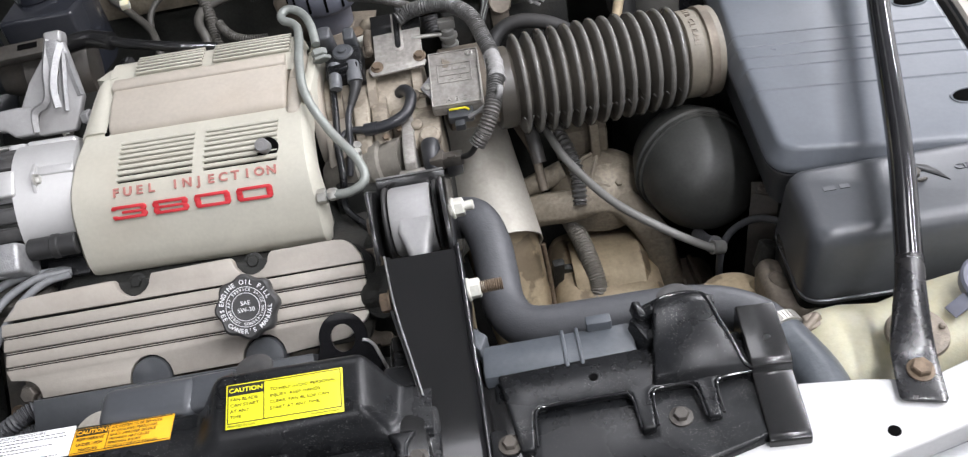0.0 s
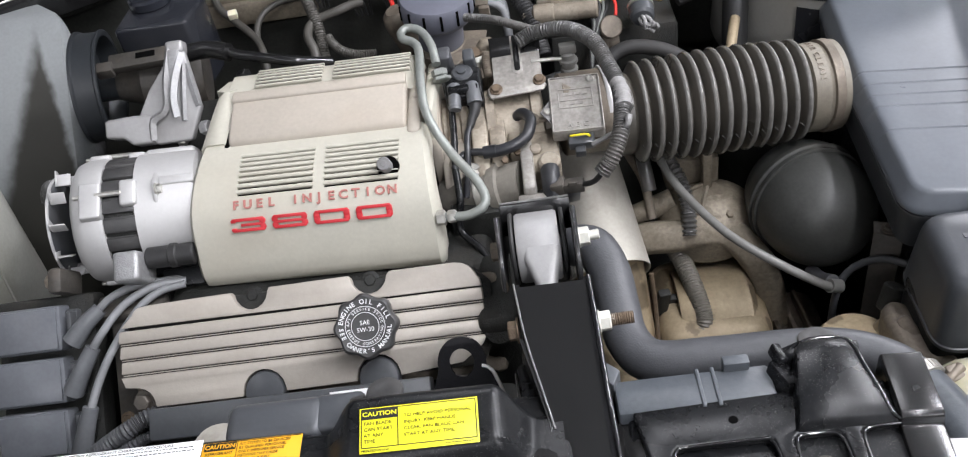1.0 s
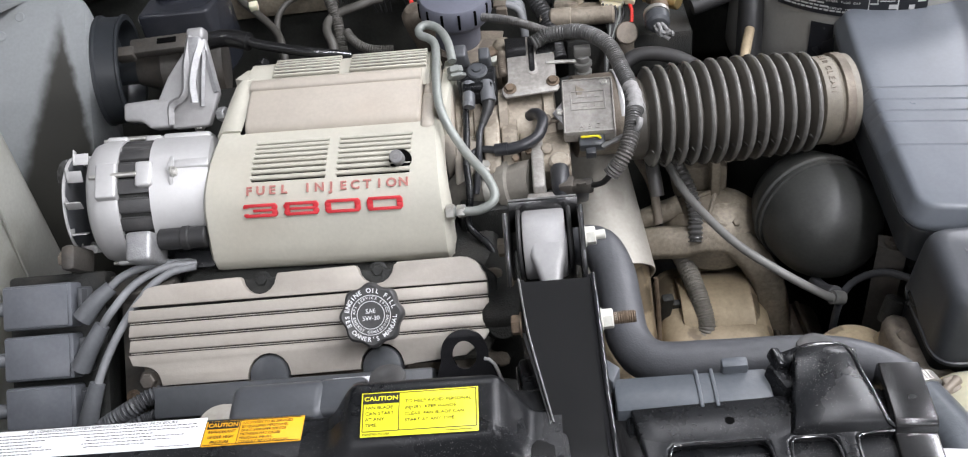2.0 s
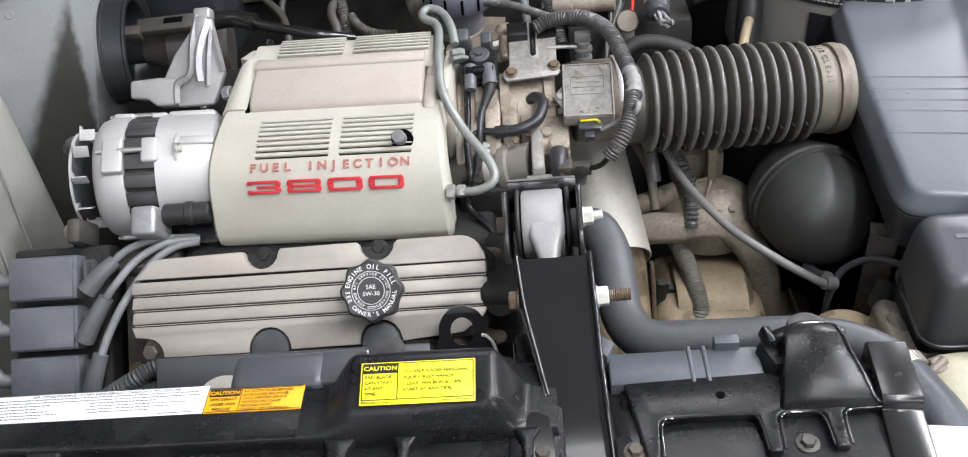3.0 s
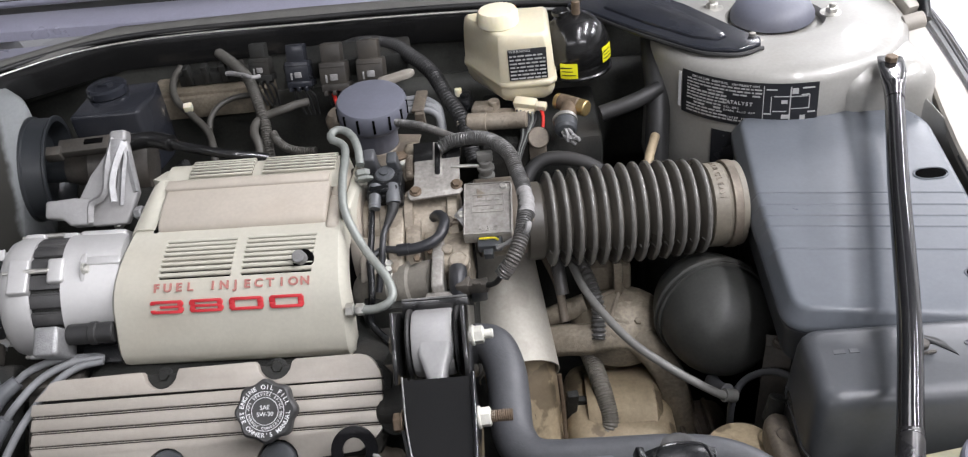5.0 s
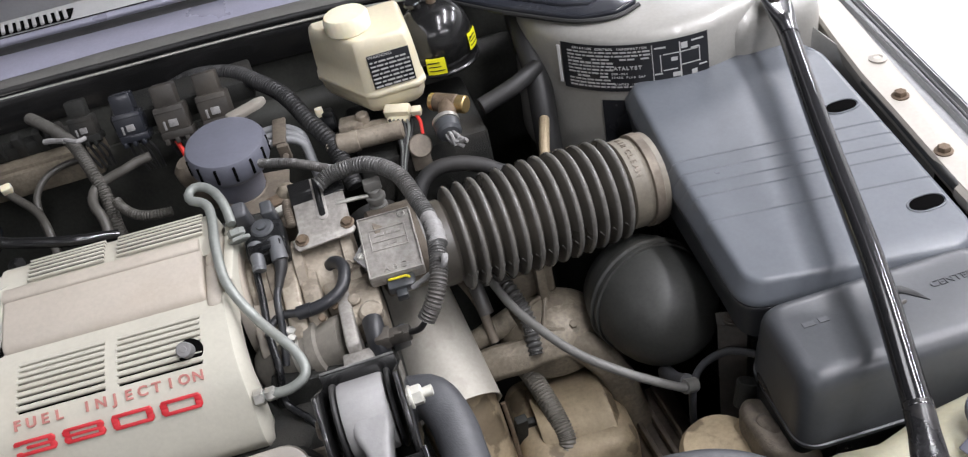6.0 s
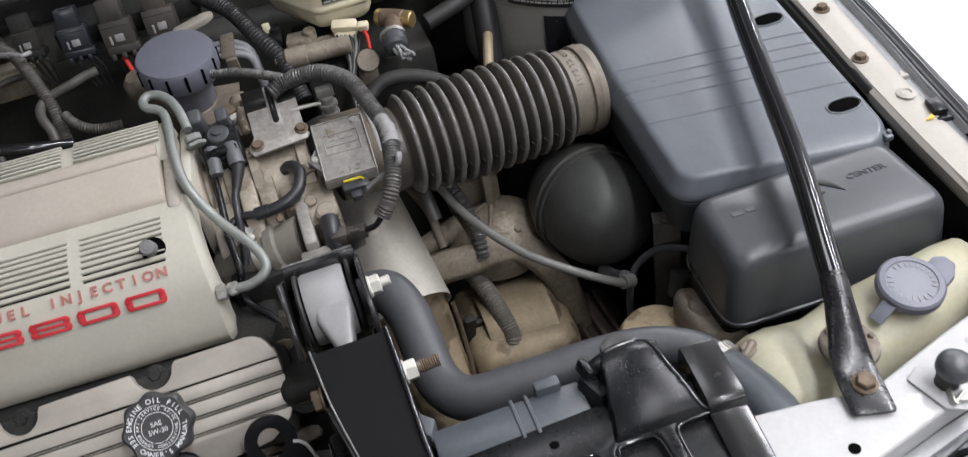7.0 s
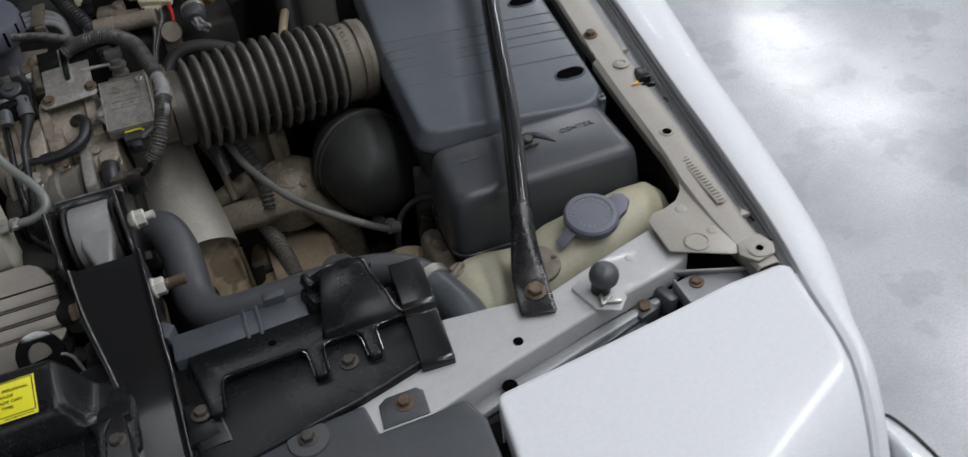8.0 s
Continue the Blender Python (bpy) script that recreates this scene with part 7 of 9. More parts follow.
part("print", join(box(0.0295, 0.0075, 0.0003, OB @ pose(-0.0295, 0.0085, 0), 0), box(0.0006, 0.025, 0.0003, OB @ pose(-0.0135, 0, 0), 0), box(0.089, 0.0006, 0.0003, OB @ pose(0, 0.0127, 0), 0), box(0.089, 0.0006, 0.0003, OB @ pose(0, -0.0127, 0), 0),
                   *[text_bm(w, 0.0044, OB @ pose(-0.0295, y, 0.0001), 0.0003, stretch=0.92) for w, y in (("REFRIGERANT", 0.0012), ("UNDER HIGH", -0.0045), ("PRESSURE", -0.0102))],
                   *[text_bm(w, 0.0038, OB @ pose(-0.0115, y, 0.0001), 0.0003, "LEFT", 0.95) for w, y in (("A/C SYSTEM TO BE SERVICED", 0.0095), ("BY QUALIFIED PERSONNEL", 0.0053), ("ONLY. IMPROPER SERVICE", 0.0011), ("METHODS MAY CAUSE", -0.0031), ("PERSONAL INJURY.", -0.0073), ("CONSULT SERVICE MANUAL.", -0.0113))]), INK, ora, "black words")
part("heading", text_bm("CAUTION", 0.0062, OB @ pose(-0.0295, 0.0084, 0.0004), 0.0003, bold=0.0001), ORANGE, ora)

WT = pose(-0.5205, 0.5235, 0.8506)
whi = thing("charging_procedure_sticker", (-0.52, 0.52, 0.85), "long white instruction sticker with fine printing", "sticker")
part("paper", box(0.27, 0.032, 0.0008, WT, 0.0002), WHITE, whi)
WB = WT @ pose(0, 0, 0.0005)
lines = [text_bm("AIR CONDITIONING SYSTEM REFRIGERANT CHARGING PROCEDURE", 0.0042, WB @ pose(0.034, 0.0132, 0), 0.0003, stretch=1.12)]
for k in range(7):
    lines += bars(-0.125 + 0.003 * (k % 3), 0.128 if k < 2 else -0.03 + 0.035 * RNG.random(), 0.0098 - k * 0.0036, 0.0009, WB, RNG, gap=0.9)
    if k in (2, 3, 4, 5):
        lines += bars(0.020 + 0.003 * (k % 2), 0.078 + 0.045 * RNG.random(), 0.0098 - k * 0.0036, 0.0009, WB, RNG, gap=0.9)
lines += bars(0.092, 0.125, -0.0135, 0.0008, WB, RNG)
part("print", join(*lines), INK, whi, "fine black printing")

# ---- radiator end tank and hose ----
rt = thing("radiator_tank", (0.06, 0.54, 0.80), "grey plastic radiator end tank edge", "radiator")
part("tank_edge", join(span(-0.012, 0.125, 0.518, 0.556, 0.79, 0.846, 0.004), span(0.0605, 0.064, 0.516, 0.558, 0.79, 0.8475, 0.001), span(0.074, 0.0775, 0.516, 0.558, 0.79, 0.8475, 0.001)), TANK, rt)
part("tab", span(0.085, 0.108, 0.551, 0.562, 0.835, 0.856, 0.002), TANK, rt)
part("tab", join(prism([(-0.022, 0.556), (-0.012, 0.545), (-0.004, 0.562), (-0.016, 0.574)], 0.018, pose(0, 0, 0.835), 0.002)), TANK, rt)
part("core", span(-0.95, 0.25, 0.50, 0.54, 0.25, 0.80, 0.002), SOOT, rt, "dark radiator core")
rh = thing("radiator_hose", (0.1, 0.62, 0.78), "thick grey-black upper radiator hose", "hose")
part("hose", tube([(-0.028, 0.79, 0.80), (-0.006, 0.775, 0.806), (0.006, 0.74, 0.80), (0.009, 0.70, 0.79), (0.013, 0.655, 0.785), (0.035, 0.622, 0.786), (0.093, 0.612, 0.792), (0.169, 0.605, 0.798), (0.215, 0.595, 0.80), (0.248, 0.573, 0.800), (0.264, 0.545, 0.798)], (0.0235, 0.0205), 28), HOSE, rh)
part("outlet", tube([(0.259, 0.555, 0.799), (0.268, 0.530, 0.798), (0.276, 0.497, 0.80), (0.278, 0.47, 0.80)], (0.022, 0.024), 24), TANK, rh, "grey plastic outlet")
HC = ax((0.2605, 0.5525, 0.799), (0.25, -0.75, -0.03))
part("clamp", join(lathe([(0.0228, -0.006), (0.0245, -0.0055), (0.0245, 0.0055), (0.0228, 0.006)], HC, 36), *[box(0.001, 0.0022, 0.009, HC @ Matrix.Rotation(radians(60 + k * 9), 4, "Z") @ pose(0.0247, 0, 0, 0, 0, 0), 0) for k in range(7)]), BOLT, rh, "bright worm-drive clamp")
part("clamp_screw", join(box(0.014, 0.016, 0.012, pose(0.290, 0.552, 0.806, 20, 0, 15), 0.003), cyl(0.005, 0.02, ax((0.282, 0.545, 0.806), (0.7, 0.5, 0.2)))), GRIMY, rh)

# ---- gearbox and lower bay ----
def sweep(path, prof, step=0.008):
    """A moulding of even section along a smooth path."""
    pts = smooth_path(path, step)
    bm, rings = bmesh.new(), []
    for i, q in enumerate(pts):
        d = (pts[min(i + 1, len(pts) - 1)] - pts[max(i - 1, 0)]).normalized()
        side = d.cross(Vector((0, -0.5, 0.86))).normalized()
        up = side.cross(d)
        rings.append([bm.verts.new(q + side * a + up * b) for a, b in prof])
    n = len(prof)
    for a, b in zip(rings, rings[1:]):
        for j in range(n):
            bm.faces.new((a[j], a[(j + 1) % n], b[(j + 1) % n], b[j]))
    bm.faces.new(rings[0])
    bm.faces.new(rings[-1])
    return bm


gb = thing("gearbox", (0.12, 0.85, 0.2), "oil-stained brown gearbox housing", "gearbox")
part("case", join(span(0.07, 0.215, 0.80, 0.96, 0.25, 0.605, 0.03, 4), lathe([(0.07, 0), (0.075, 0.01), (0.075, 0.09), (0.06, 0.10)], ax((0.10, 0.88, 0.55), (1, 0, 0)), 32)), GEAR, gb, "stained brown casing")
part("arm", sweep([(0.038, 0.908, 0.686), (0.072, 0.907, 0.692), (0.106, 0.903, 0.694), (0.14, 0.905, 0.695), (0.169, 0.904, 0.69), (0.192, 0.89, 0.676), (0.211, 0.876, 0.645), (0.223, 0.866, 0.595), (0.23, 0.857, 0.53)], [(-0.022, -0.020), (-0.021, -0.006), (-0.016, 0.001), (-0.004, 0.004), (0.002, 0.002), (0.016, -0.005), (0.019, -0.010), (0.018, -0.026)]), DUSTY, gb, "dusty brown flat cast arm")
part("upper_cast", join(lathe([(0.001, 0.034), (0.03, 0.031), (0.052, 0.022), (0.064, 0.008), (0.066, -0.01), (0.066, -0.04)], pose(0.155, 0.945, 0.684, 14, 4, 0) @ Matrix.Diagonal((1.0, 0.78, 1, 1)), 32),
                        tube([(0.040, 0.945, 0.690), (0.075, 0.948, 0.700), (0.110, 0.952, 0.708)], (0.012, 0.016), 14)), DUSTY, gb, "dusty brown cast arm and hump")
part("bracket", join(box(0.07, 0.06, 0.05, pose(0.14, 1.0, 0.73), 0.008), box(0.012, 0.03, 0.06, pose(0.155, 0.965, 0.745), 0.003)), DUSTY, gb)
WB_ = ax((0.152, 0.932, 0.714), (0.15, -0.45, 0.88), (1, 0, 0))
part("web", prism([(-0.035, -0.012), (-0.02, 0.022), (0.01, 0.032), (0.040, 0.010), (0.038, -0.020), (0.012, -0.026)], 0.008, WB_ @ pose(0, 0, -0.008), 0.003), DUSTY, gb, "dusty cast web")
for x0, y0, x1, y1 in ((-0.032, -0.010, -0.018, 0.020), (-0.018, 0.020, 0.010, 0.030), (-0.032, -0.010, 0.012, -0.022), (-0.012, -0.014, 0.004, 0.026)):
    part("web_rib", tube([WB_ @ Vector((x0, y0, 0.001)), WB_ @ Vector(((x0 + x1) / 2, (y0 + y1) / 2, 0.001)), WB_ @ Vector((x1, y1, 0.001))], 0.0030, 8), DUSTY, gb)
part("web_boss", hexbolt(WB_ @ Vector((0.024, -0.020, 0.0)), (0.15, -0.45, 0.88), 0.0055, 0.006, 0.009), DUSTY, gb, "worn bolt")
part("selector_rod", tube([(0.06, 1.0, 0.76), (0.075, 0.96, 0.74), (0.08, 0.93, 0.70)], 0.006, 10), GRIMY, gb)
part("sleeve", tube([(0.075, 0.985, 0.775), (0.078, 0.96, 0.755), (0.08, 0.945, 0.735)], 0.009, 12), CONDUIT, gb)
part("side_case", join(span(0.212, 0.295, 0.76, 0.93, 0.30, 0.545, 0.025, 4), *[box(0.007, 0.13, 0.02, pose(x, 0.845, 0.548, 0, 0, 4), 0.003) for x in (0.228, 0.248, 0.268)]), GRIMY, gb, "grimy ribbed side casing")
part("bell", span(-0.10, 0.34, 0.70, 1.3, 0.2, 0.40, 0.04, 3), SOOT, gb, "dark lower casing")
part("oily_flange", join(box(0.016, 0.012, 0.16, pose(0.074, 0.872, 0.56, 12, 4, 8), 0.003), box(0.030, 0.010, 0.14, pose(0.094, 0.885, 0.545, 12, 0, -6), 0.003)), SOOT, gb, "dark oily plates")
part("cable_stay", join(tube([(0.10, 0.93, 0.69), (0.13, 0.955, 0.70), (0.155, 0.93, 0.69)], 0.004, 8)), GRIMY, gb)
solo("gearbox_loom", join(tube([(0.100, 0.955, 0.645), (0.112, 0.915, 0.640), (0.122, 0.87, 0.625), (0.128, 0.835, 0.602), (0.118, 0.82, 0.585)], 0.0122, 16, 0.0036, 0.0006), tube([(0.118, 0.82, 0.585), (0.095, 0.822, 0.58), (0.07, 0.835, 0.575)], 0.006, 10)), LOOMC, "ribbed wiring conduit over the gearbox", "loom")
solo("upper_loom", tube([(0.105, 0.985, 0.76), (0.118, 0.95, 0.745), (0.125, 0.925, 0.72), (0.122, 0.90, 0.69)], 0.009, 14, 0.006, 0.0012), CONDUIT, "ribbed wiring conduit under the intake duct", "loom")
solo("vacuum_hose", join(tube([(0.090, 0.985, 0.785), (0.098, 0.945, 0.774), (0.115, 0.897, 0.763), (0.155, 0.835, 0.745), (0.207, 0.797, 0.722), (0.258, 0.783, 0.692), (0.272, 0.788, 0.684)], 0.0053, 14),
                         tube([(0.262, 0.784, 0.690), (0.276, 0.788, 0.683)], 0.0085, 14)), VACH, "grey rubber vacuum hose above the gearbox", "hose")
solo("branch_hose", tube([(0.276, 0.80, 0.60), (0.274, 0.792, 0.66), (0.285, 0.80, 0.688), (0.302, 0.795, 0.71), (0.32, 0.782, 0.725), (0.34, 0.748, 0.742)], 0.0045, 12), HOSE, "thin dark hose looping to the battery box", "hose")
hs = thing("heat_shield", (0.01, 0.92, 0.55), "dusty pale metal heat shield round a pipe", "heat shield")


def half_pipe(a, b, r0, r1, x_axis, lo=-20, hi=200, n=16, k=8):
    a, b = Vector(a), Vector(b)
    m = ax((0, 0, 0), b - a, x_axis).to_3x3()
    rows = []
    for i in range(k + 1):
        t = i / k
        c, r = a + (b - a) * t, r0 + (r1 - r0) * t
        rows.append([tuple(c + m @ Vector((r * math.cos(radians(lo + (hi - lo) * j / n)), r * math.sin(radians(lo + (hi - lo) * j / n)), 0))) for j in range(n + 1)])
    return sheet(rows, 0.0018)


part("upper_shell", half_pipe((-0.012, 1.05, 0.77), (0.014, 0.862, 0.672), 0.052, 0.054, (1, 0, 0), -30, 190), SHIELD, hs, "smooth pale shell")
part("lower_shell", half_pipe((0.011, 0.905, 0.685), (0.03, 0.80, 0.50), 0.050, 0.040, (1, 0, 0), -30, 190), GEAR, hs, "tan lower shell")
part("seam", tube([(0.066, 0.856, 0.675), (0.068, 0.84, 0.62), (0.066, 0.80, 0.53)], 0.003, 8), RUST, hs)
part("pipe", tube([(-0.02, 1.12, 0.80), (0.01, 0.90, 0.68), (0.03, 0.82, 0.52), (0.04, 0.8, 0.35)], 0.035, 20), SOOT, hs)
solo("coolant_elbow", join(lathe([(0.03, -0.02), (0.04, -0.01), (0.043, 0.003), (0.038, 0.012), (0.02, 0.018)], pose(0.262, 0.690, 0.690), 32), cyl(0.013, 0.04, ax((0.285, 0.695, 0.695), (0.6, 0.2, 0.4)))), GEAR, "tan round cap low beside the battery box", "cap")
part("elbow_plug", cyl(0.012, 0.03, ax((0.30, 0.715, 0.715), (0.3, 0.3, 0.8))), SOOT, bat)

# ---- throttle body, sensors and their plumbing ----
tbody = thing("throttle_body", (-0.08, 0.93, 0.78), "dusty cast throttle body with flanges and levers", "throttle body")
XM = ax((-0.178, 0.958, 0.852), (1, 0.02, -0.02), (0, -0.7, 0.7))
part("inlet_flange", join(lathe([(0.045, 0), (0.066, 0.001), (0.067, 0.003), (0.067, 0.012), (0.064, 0.014), (0.04, 0.015)], XM, 36)), TAN, tbody, "browned flange")
part("barrel", lathe([(0.044, 0.014), (0.046, 0.016), (0.046, 0.036), (0.052, 0.038), (0.053, 0.046), (0.045, 0.048), (0.045, 0.066), (0.050, 0.068), (0.050, 0.078), (0.043, 0.08), (0.043, 0.12), (0.048, 0.122), (0.048, 0.134), (0.044, 0.136)], XM, 40), CAST, tbody, "dusty ringed barrel")
part("coolant_elbow", tube([(-0.043, 0.850, 0.864), (-0.043, 0.840, 0.862), (-0.043, 0.828, 0.850), (-0.043, 0.819, 0.825), (-0.043, 0.812, 0.79)], 0.0108, 16), BREATHER, tbody, "dark rubber elbow")

FALL = [(0.99, 0.80), (0.99, 0.886), (0.95, 0.893), (0.915, 0.886), (0.885, 0.874), (0.866, 0.856), (0.861, 0.80)]
for x0, x1, up, back, mat in ((-0.166, -0.131, -0.012, 0.004, TAN), (-0.1285, -0.1095, 0.0, 0.0, CAST), (-0.1080, -0.0885, -0.004, 0.002, CAST), (-0.0870, -0.066, -0.010, 0.020, CAST)):
    part("casting_slab", slab_bm(x0, x1, [(y + back, z + up) for y, z in FALL], 0.003), mat, tbody, "dusty tan cast slab")
part("idle_housing", join(slab_bm(-0.064, -0.029, [(0.925, 0.80), (0.925, 0.868), (0.905, 0.872), (0.875, 0.866), (0.860, 0.856), (0.857, 0.80)], 0.003), cyl(0.007, 0.006, ax((-0.056, 0.884, 0.868), (0, -0.3, 1)), 16), cyl(0.006, 0.006, ax((-0.036, 0.866, 0.860), (0, -0.4, 1)), 16)), CAST, tbody, "dusty side housing")
part("upright", join(slab_bm(-0.0745, -0.0600, [(0.912, 0.80), (0.912, 0.868), (0.90, 0.874), (0.850, 0.870), (0.826, 0.862), (0.820, 0.80)], 0.003), box(0.032, 0.020, 0.02, pose(-0.066, 0.818, 0.842), 0.003)), DARKMETAL, tbody, "pale upright rib")
part("lug", join(lathe([(0.0042, 0), (0.0078, 0), (0.0082, 0.001), (0.0082, 0.005), (0.0078, 0.006), (0.0042, 0.006)], ax((-0.0555, 0.9195, 0.884), (0, -0.2, 1)), 20, caps=False), box(0.014, 0.007, 0.004, pose(-0.044, 0.918, 0.886), 0.001)), GRIMY, tbody, "pierced lug")
part("lug_hole", cyl(0.0043, 0.002, ax((-0.0555, 0.9195, 0.885), (0, -0.2, 1)), 14, 0), HOLE_SHADE, tbody)
for x, y in ((-0.092, 0.872), (-0.077, 0.884)):
    part("casting_bolt", hexbolt((x, y, 0.868), (0, -0.5, 0.86), 0.0045, 0.005), RUST, tbody)
part("hose_cap", cyl(0.0125, 0.016, ax((-0.042, 0.862, 0.858), (0, -0.25, 1)), 20, 0.003), CAST, tbody, "dusty cap over the elbow")
part("underside", span(-0.165, -0.03, 0.83, 0.98, 0.70, 0.83, 0.01), SOOT, tbody)
part("sensor_plug", box(0.02, 0.016, 0.03, pose(-0.022, 0.85, 0.83, 20, 0, 10), 0.003), DARKGREY, tbody, "dark sensor plug")

maf = thing("air_flow_sensor", (-0.005, 0.92, 0.85), "square metal air flow sensor with embossed plate", "sensor")
MM = ax((-0.0035, 0.920, 0.899), (0.0, -0.33, 0.94), (1, -0.035, 0))
part("housing", lathe([(0.04, 0.0), (0.048, 0.002), (0.05, 0.004), (0.05, 0.062), (0.052, 0.064), (0.052, 0.07), (0.046, 0.072)], ax((-0.024, 0.955, 0.863), D), 40), GRIMY, maf, "round cast body")
part("bright_ring", lathe([(0.0503, 0), (0.051, 0.001), (0.051, 0.008), (0.0503, 0.009)], ax((0.028, 0.962, 0.861), D), 40), ALU, maf, "bright bare ring")
part("module", box(0.060, 0.079, 0.018, MM @ pose(0, 0, -0.006), 0.003, 3), DARKMETAL, maf, "grey square module")
part("module_rim", join(*[box(sx, sy, 0.002, MM @ pose(x, y, 0.0035), 0.0006) for sx, sy, x, y in ((0.058, 0.0016, 0, 0.038), (0.058, 0.0016, 0, -0.038), (0.0016, 0.077, 0.0285, 0), (0.0016, 0.077, -0.0285, 0))]), DARKMETAL, maf)
part("plate_frame", join(*[box(sx, sy, 0.0014, MM @ pose(x, y, 0.0034), 0.0004) for sx, sy, x, y in ((0.040, 0.0014, 0, 0.020), (0.040, 0.0014, 0, -0.006), (0.0014, 0.026, 0.0195, 0.007), (0.0014, 0.026, -0.0195, 0.007), (0.036, 0.001, 0, 0.004))]), DARKMETAL, maf)
part("embossed_bars", join(*bars(-0.014, 0.014, 0.013, 0.004, MM @ pose(0, 0, 0.003), RNG, 0.0009), *bars(-0.007, 0.008, 0.000, 0.0045, MM @ pose(0, 0, 0.003), RNG, 0.0009)), DARKMETAL, maf, "embossed marks, as bars")
part("letters", text_bm("A B C", 0.010, MM @ pose(0, -0.031, 0.0035), 0.0009), DARKMETAL, maf, "embossed letters A B C")
part("side_lug", prism([(-0.030, 0.012), (-0.042, -0.004), (-0.030, -0.022)], 0.004, MM @ pose(0, 0, -0.006), 0.001), ALU_DULL, maf)
for x, y in ((0.019, 0.032), (-0.0335, -0.005)):
    part("screw", join(cyl(0.0048, 0.003, MM @ pose(x, y, 0.0025 if x > 0 else -0.002), 18), box(0.006, 0.0012, 0.001, MM @ pose(x, y, 0.0058 if x > 0 else 0.0013, 0, 0, 45), 0)), BOLT, maf, "bright cross-head screw")
part("plug", join(box(0.03, 0.016, 0.014, MM @ pose(0.002, -0.046, -0.008), 0.003), box(0.012, 0.012, 0.012, MM @ pose(0.0, -0.056, -0.012), 0.002)), DARKGREY, maf, "dark connector")
part("yellow_lead", tube([MM @ Vector(q) for q in ((-0.010, -0.043, 0.0), (-0.002, -0.045, 0.003), (0.008, -0.044, 0.002), (0.012, -0.0455, -0.001))], 0.0014, 8), LEAD_YEL, maf, "short yellow lead")
part("lead", tube([(0.007, 0.846, 0.894), (0.016, 0.845, 0.899), (0.026, 0.842, 0.906), (0.036, 0.833, 0.918), (0.044, 0.823, 0.932), (0.046, 0.828, 0.939)], (0.0036, 0.0052), 12, 0.016, 0.0004, flat=0.7), WRAP, maf, "loosely taped grey lead")

cp = thing("cable_bracket_plate", (-0.068, 0.99, 0.88), "dull bent metal cable bracket, black along its top", "bracket")
PLM = ax((-0.0675, 0.990, 0.9185), (0.0, -0.34, 0.94), (1, 0.0, 0))
part("plate", prism([(-0.036, -0.040), (-0.036, -0.032), (-0.028, -0.022), (-0.028, 0.036), (0.030, 0.036), (0.030, -0.028), (0.034, -0.036), (0.030, -0.042), (-0.032, -0.046)], 0.0035, PLM, 0.0012), DARKMETAL, cp, "dusty dark metal plate")
# Black top: the plate's dark reflection drawn as a fixed colour.
part("black_top", join(prism([(-0.0295, 0.014), (-0.0295, 0.044), (0.032, 0.044), (0.032, 0.016)], 0.0045, PLM @ pose(0, 0, -0.0005), 0.0012), box(0.06, 0.004, 0.022, PLM @ pose(0.0, 0.044, -0.008), 0.001), box(0.05, 0.005, 0.008, PLM @ pose(0.052, 0.043, -0.004), 0.001)), GLOSS, cp, "upper edge and arm, black for a dark reflection")
part("slot", prism([(-0.0062, 0.0)] + arc(0.0, 0.0, 0.0062, 180, 360, 8) + [(0.0062, 0.053), (-0.0062, 0.053)], 0.0046, PLM @ pose(0.002, -0.009, -0.0003), 0.001), DARKMETAL, cp, "pressed slotted tongue")
part("slot_mouth", prism([(-0.0036, 0.0)] + arc(0.0, 0.0, 0.0036, 180, 360, 8) + [(0.0036, 0.050), (-0.0036, 0.050)], 0.0052, PLM @ pose(0.002, -0.007, -0.0003), 0.0006), GLOSS, cp, "black slot")
for x, y in ((-0.026, -0.034), (0.026, -0.028)):
    part("plate_bolt", hexbolt(PLM @ Vector((x, y, 0.0035)), (0, -0.34, 0.94), 0.0062, 0.005, 0.0078), RUST, cp, "rusty bolt")
part("spring", tube([PLM @ Vector(q) for q in ((-0.034, -0.01, 0.002), (-0.035, 0.01, 0.002), (-0.034, 0.025, 0.0))], 0.0045, 10, 0.0028, 0.001), GRIMY, cp, "small coil spring")
sen = thing("link_post", (0.0, 1.0, 0.89), "grey metal link post behind the sensor", "link")
part("post", join(box(0.020, 0.012, 0.012, pose(-0.004, 0.988, 0.934), 0.002), cyl(0.008, 0.05, pose(-0.004, 0.985, 0.880), 14), lathe([(0.008, 0), (0.011, 0.001), (0.011, 0.005), (0.008, 0.006)], pose(-0.004, 0.985, 0.916), 18), lathe([(0.008, 0), (0.0105, 0.001), (0.0105, 0.005), (0.008, 0.006)], pose(-0.004, 0.985, 0.904), 18)), VACH, sen)
part("rod", tube([(-0.048, 0.990, 0.922), (-0.025, 0.988, 0.922), (-0.006, 0.985, 0.922)], 0.0026, 8), BOLT, sen, "bright rod")

vs = thing("vacuum_switch", (-0.135, 0.97, 0.89), "black vacuum switch with two rubber boots", "switch")
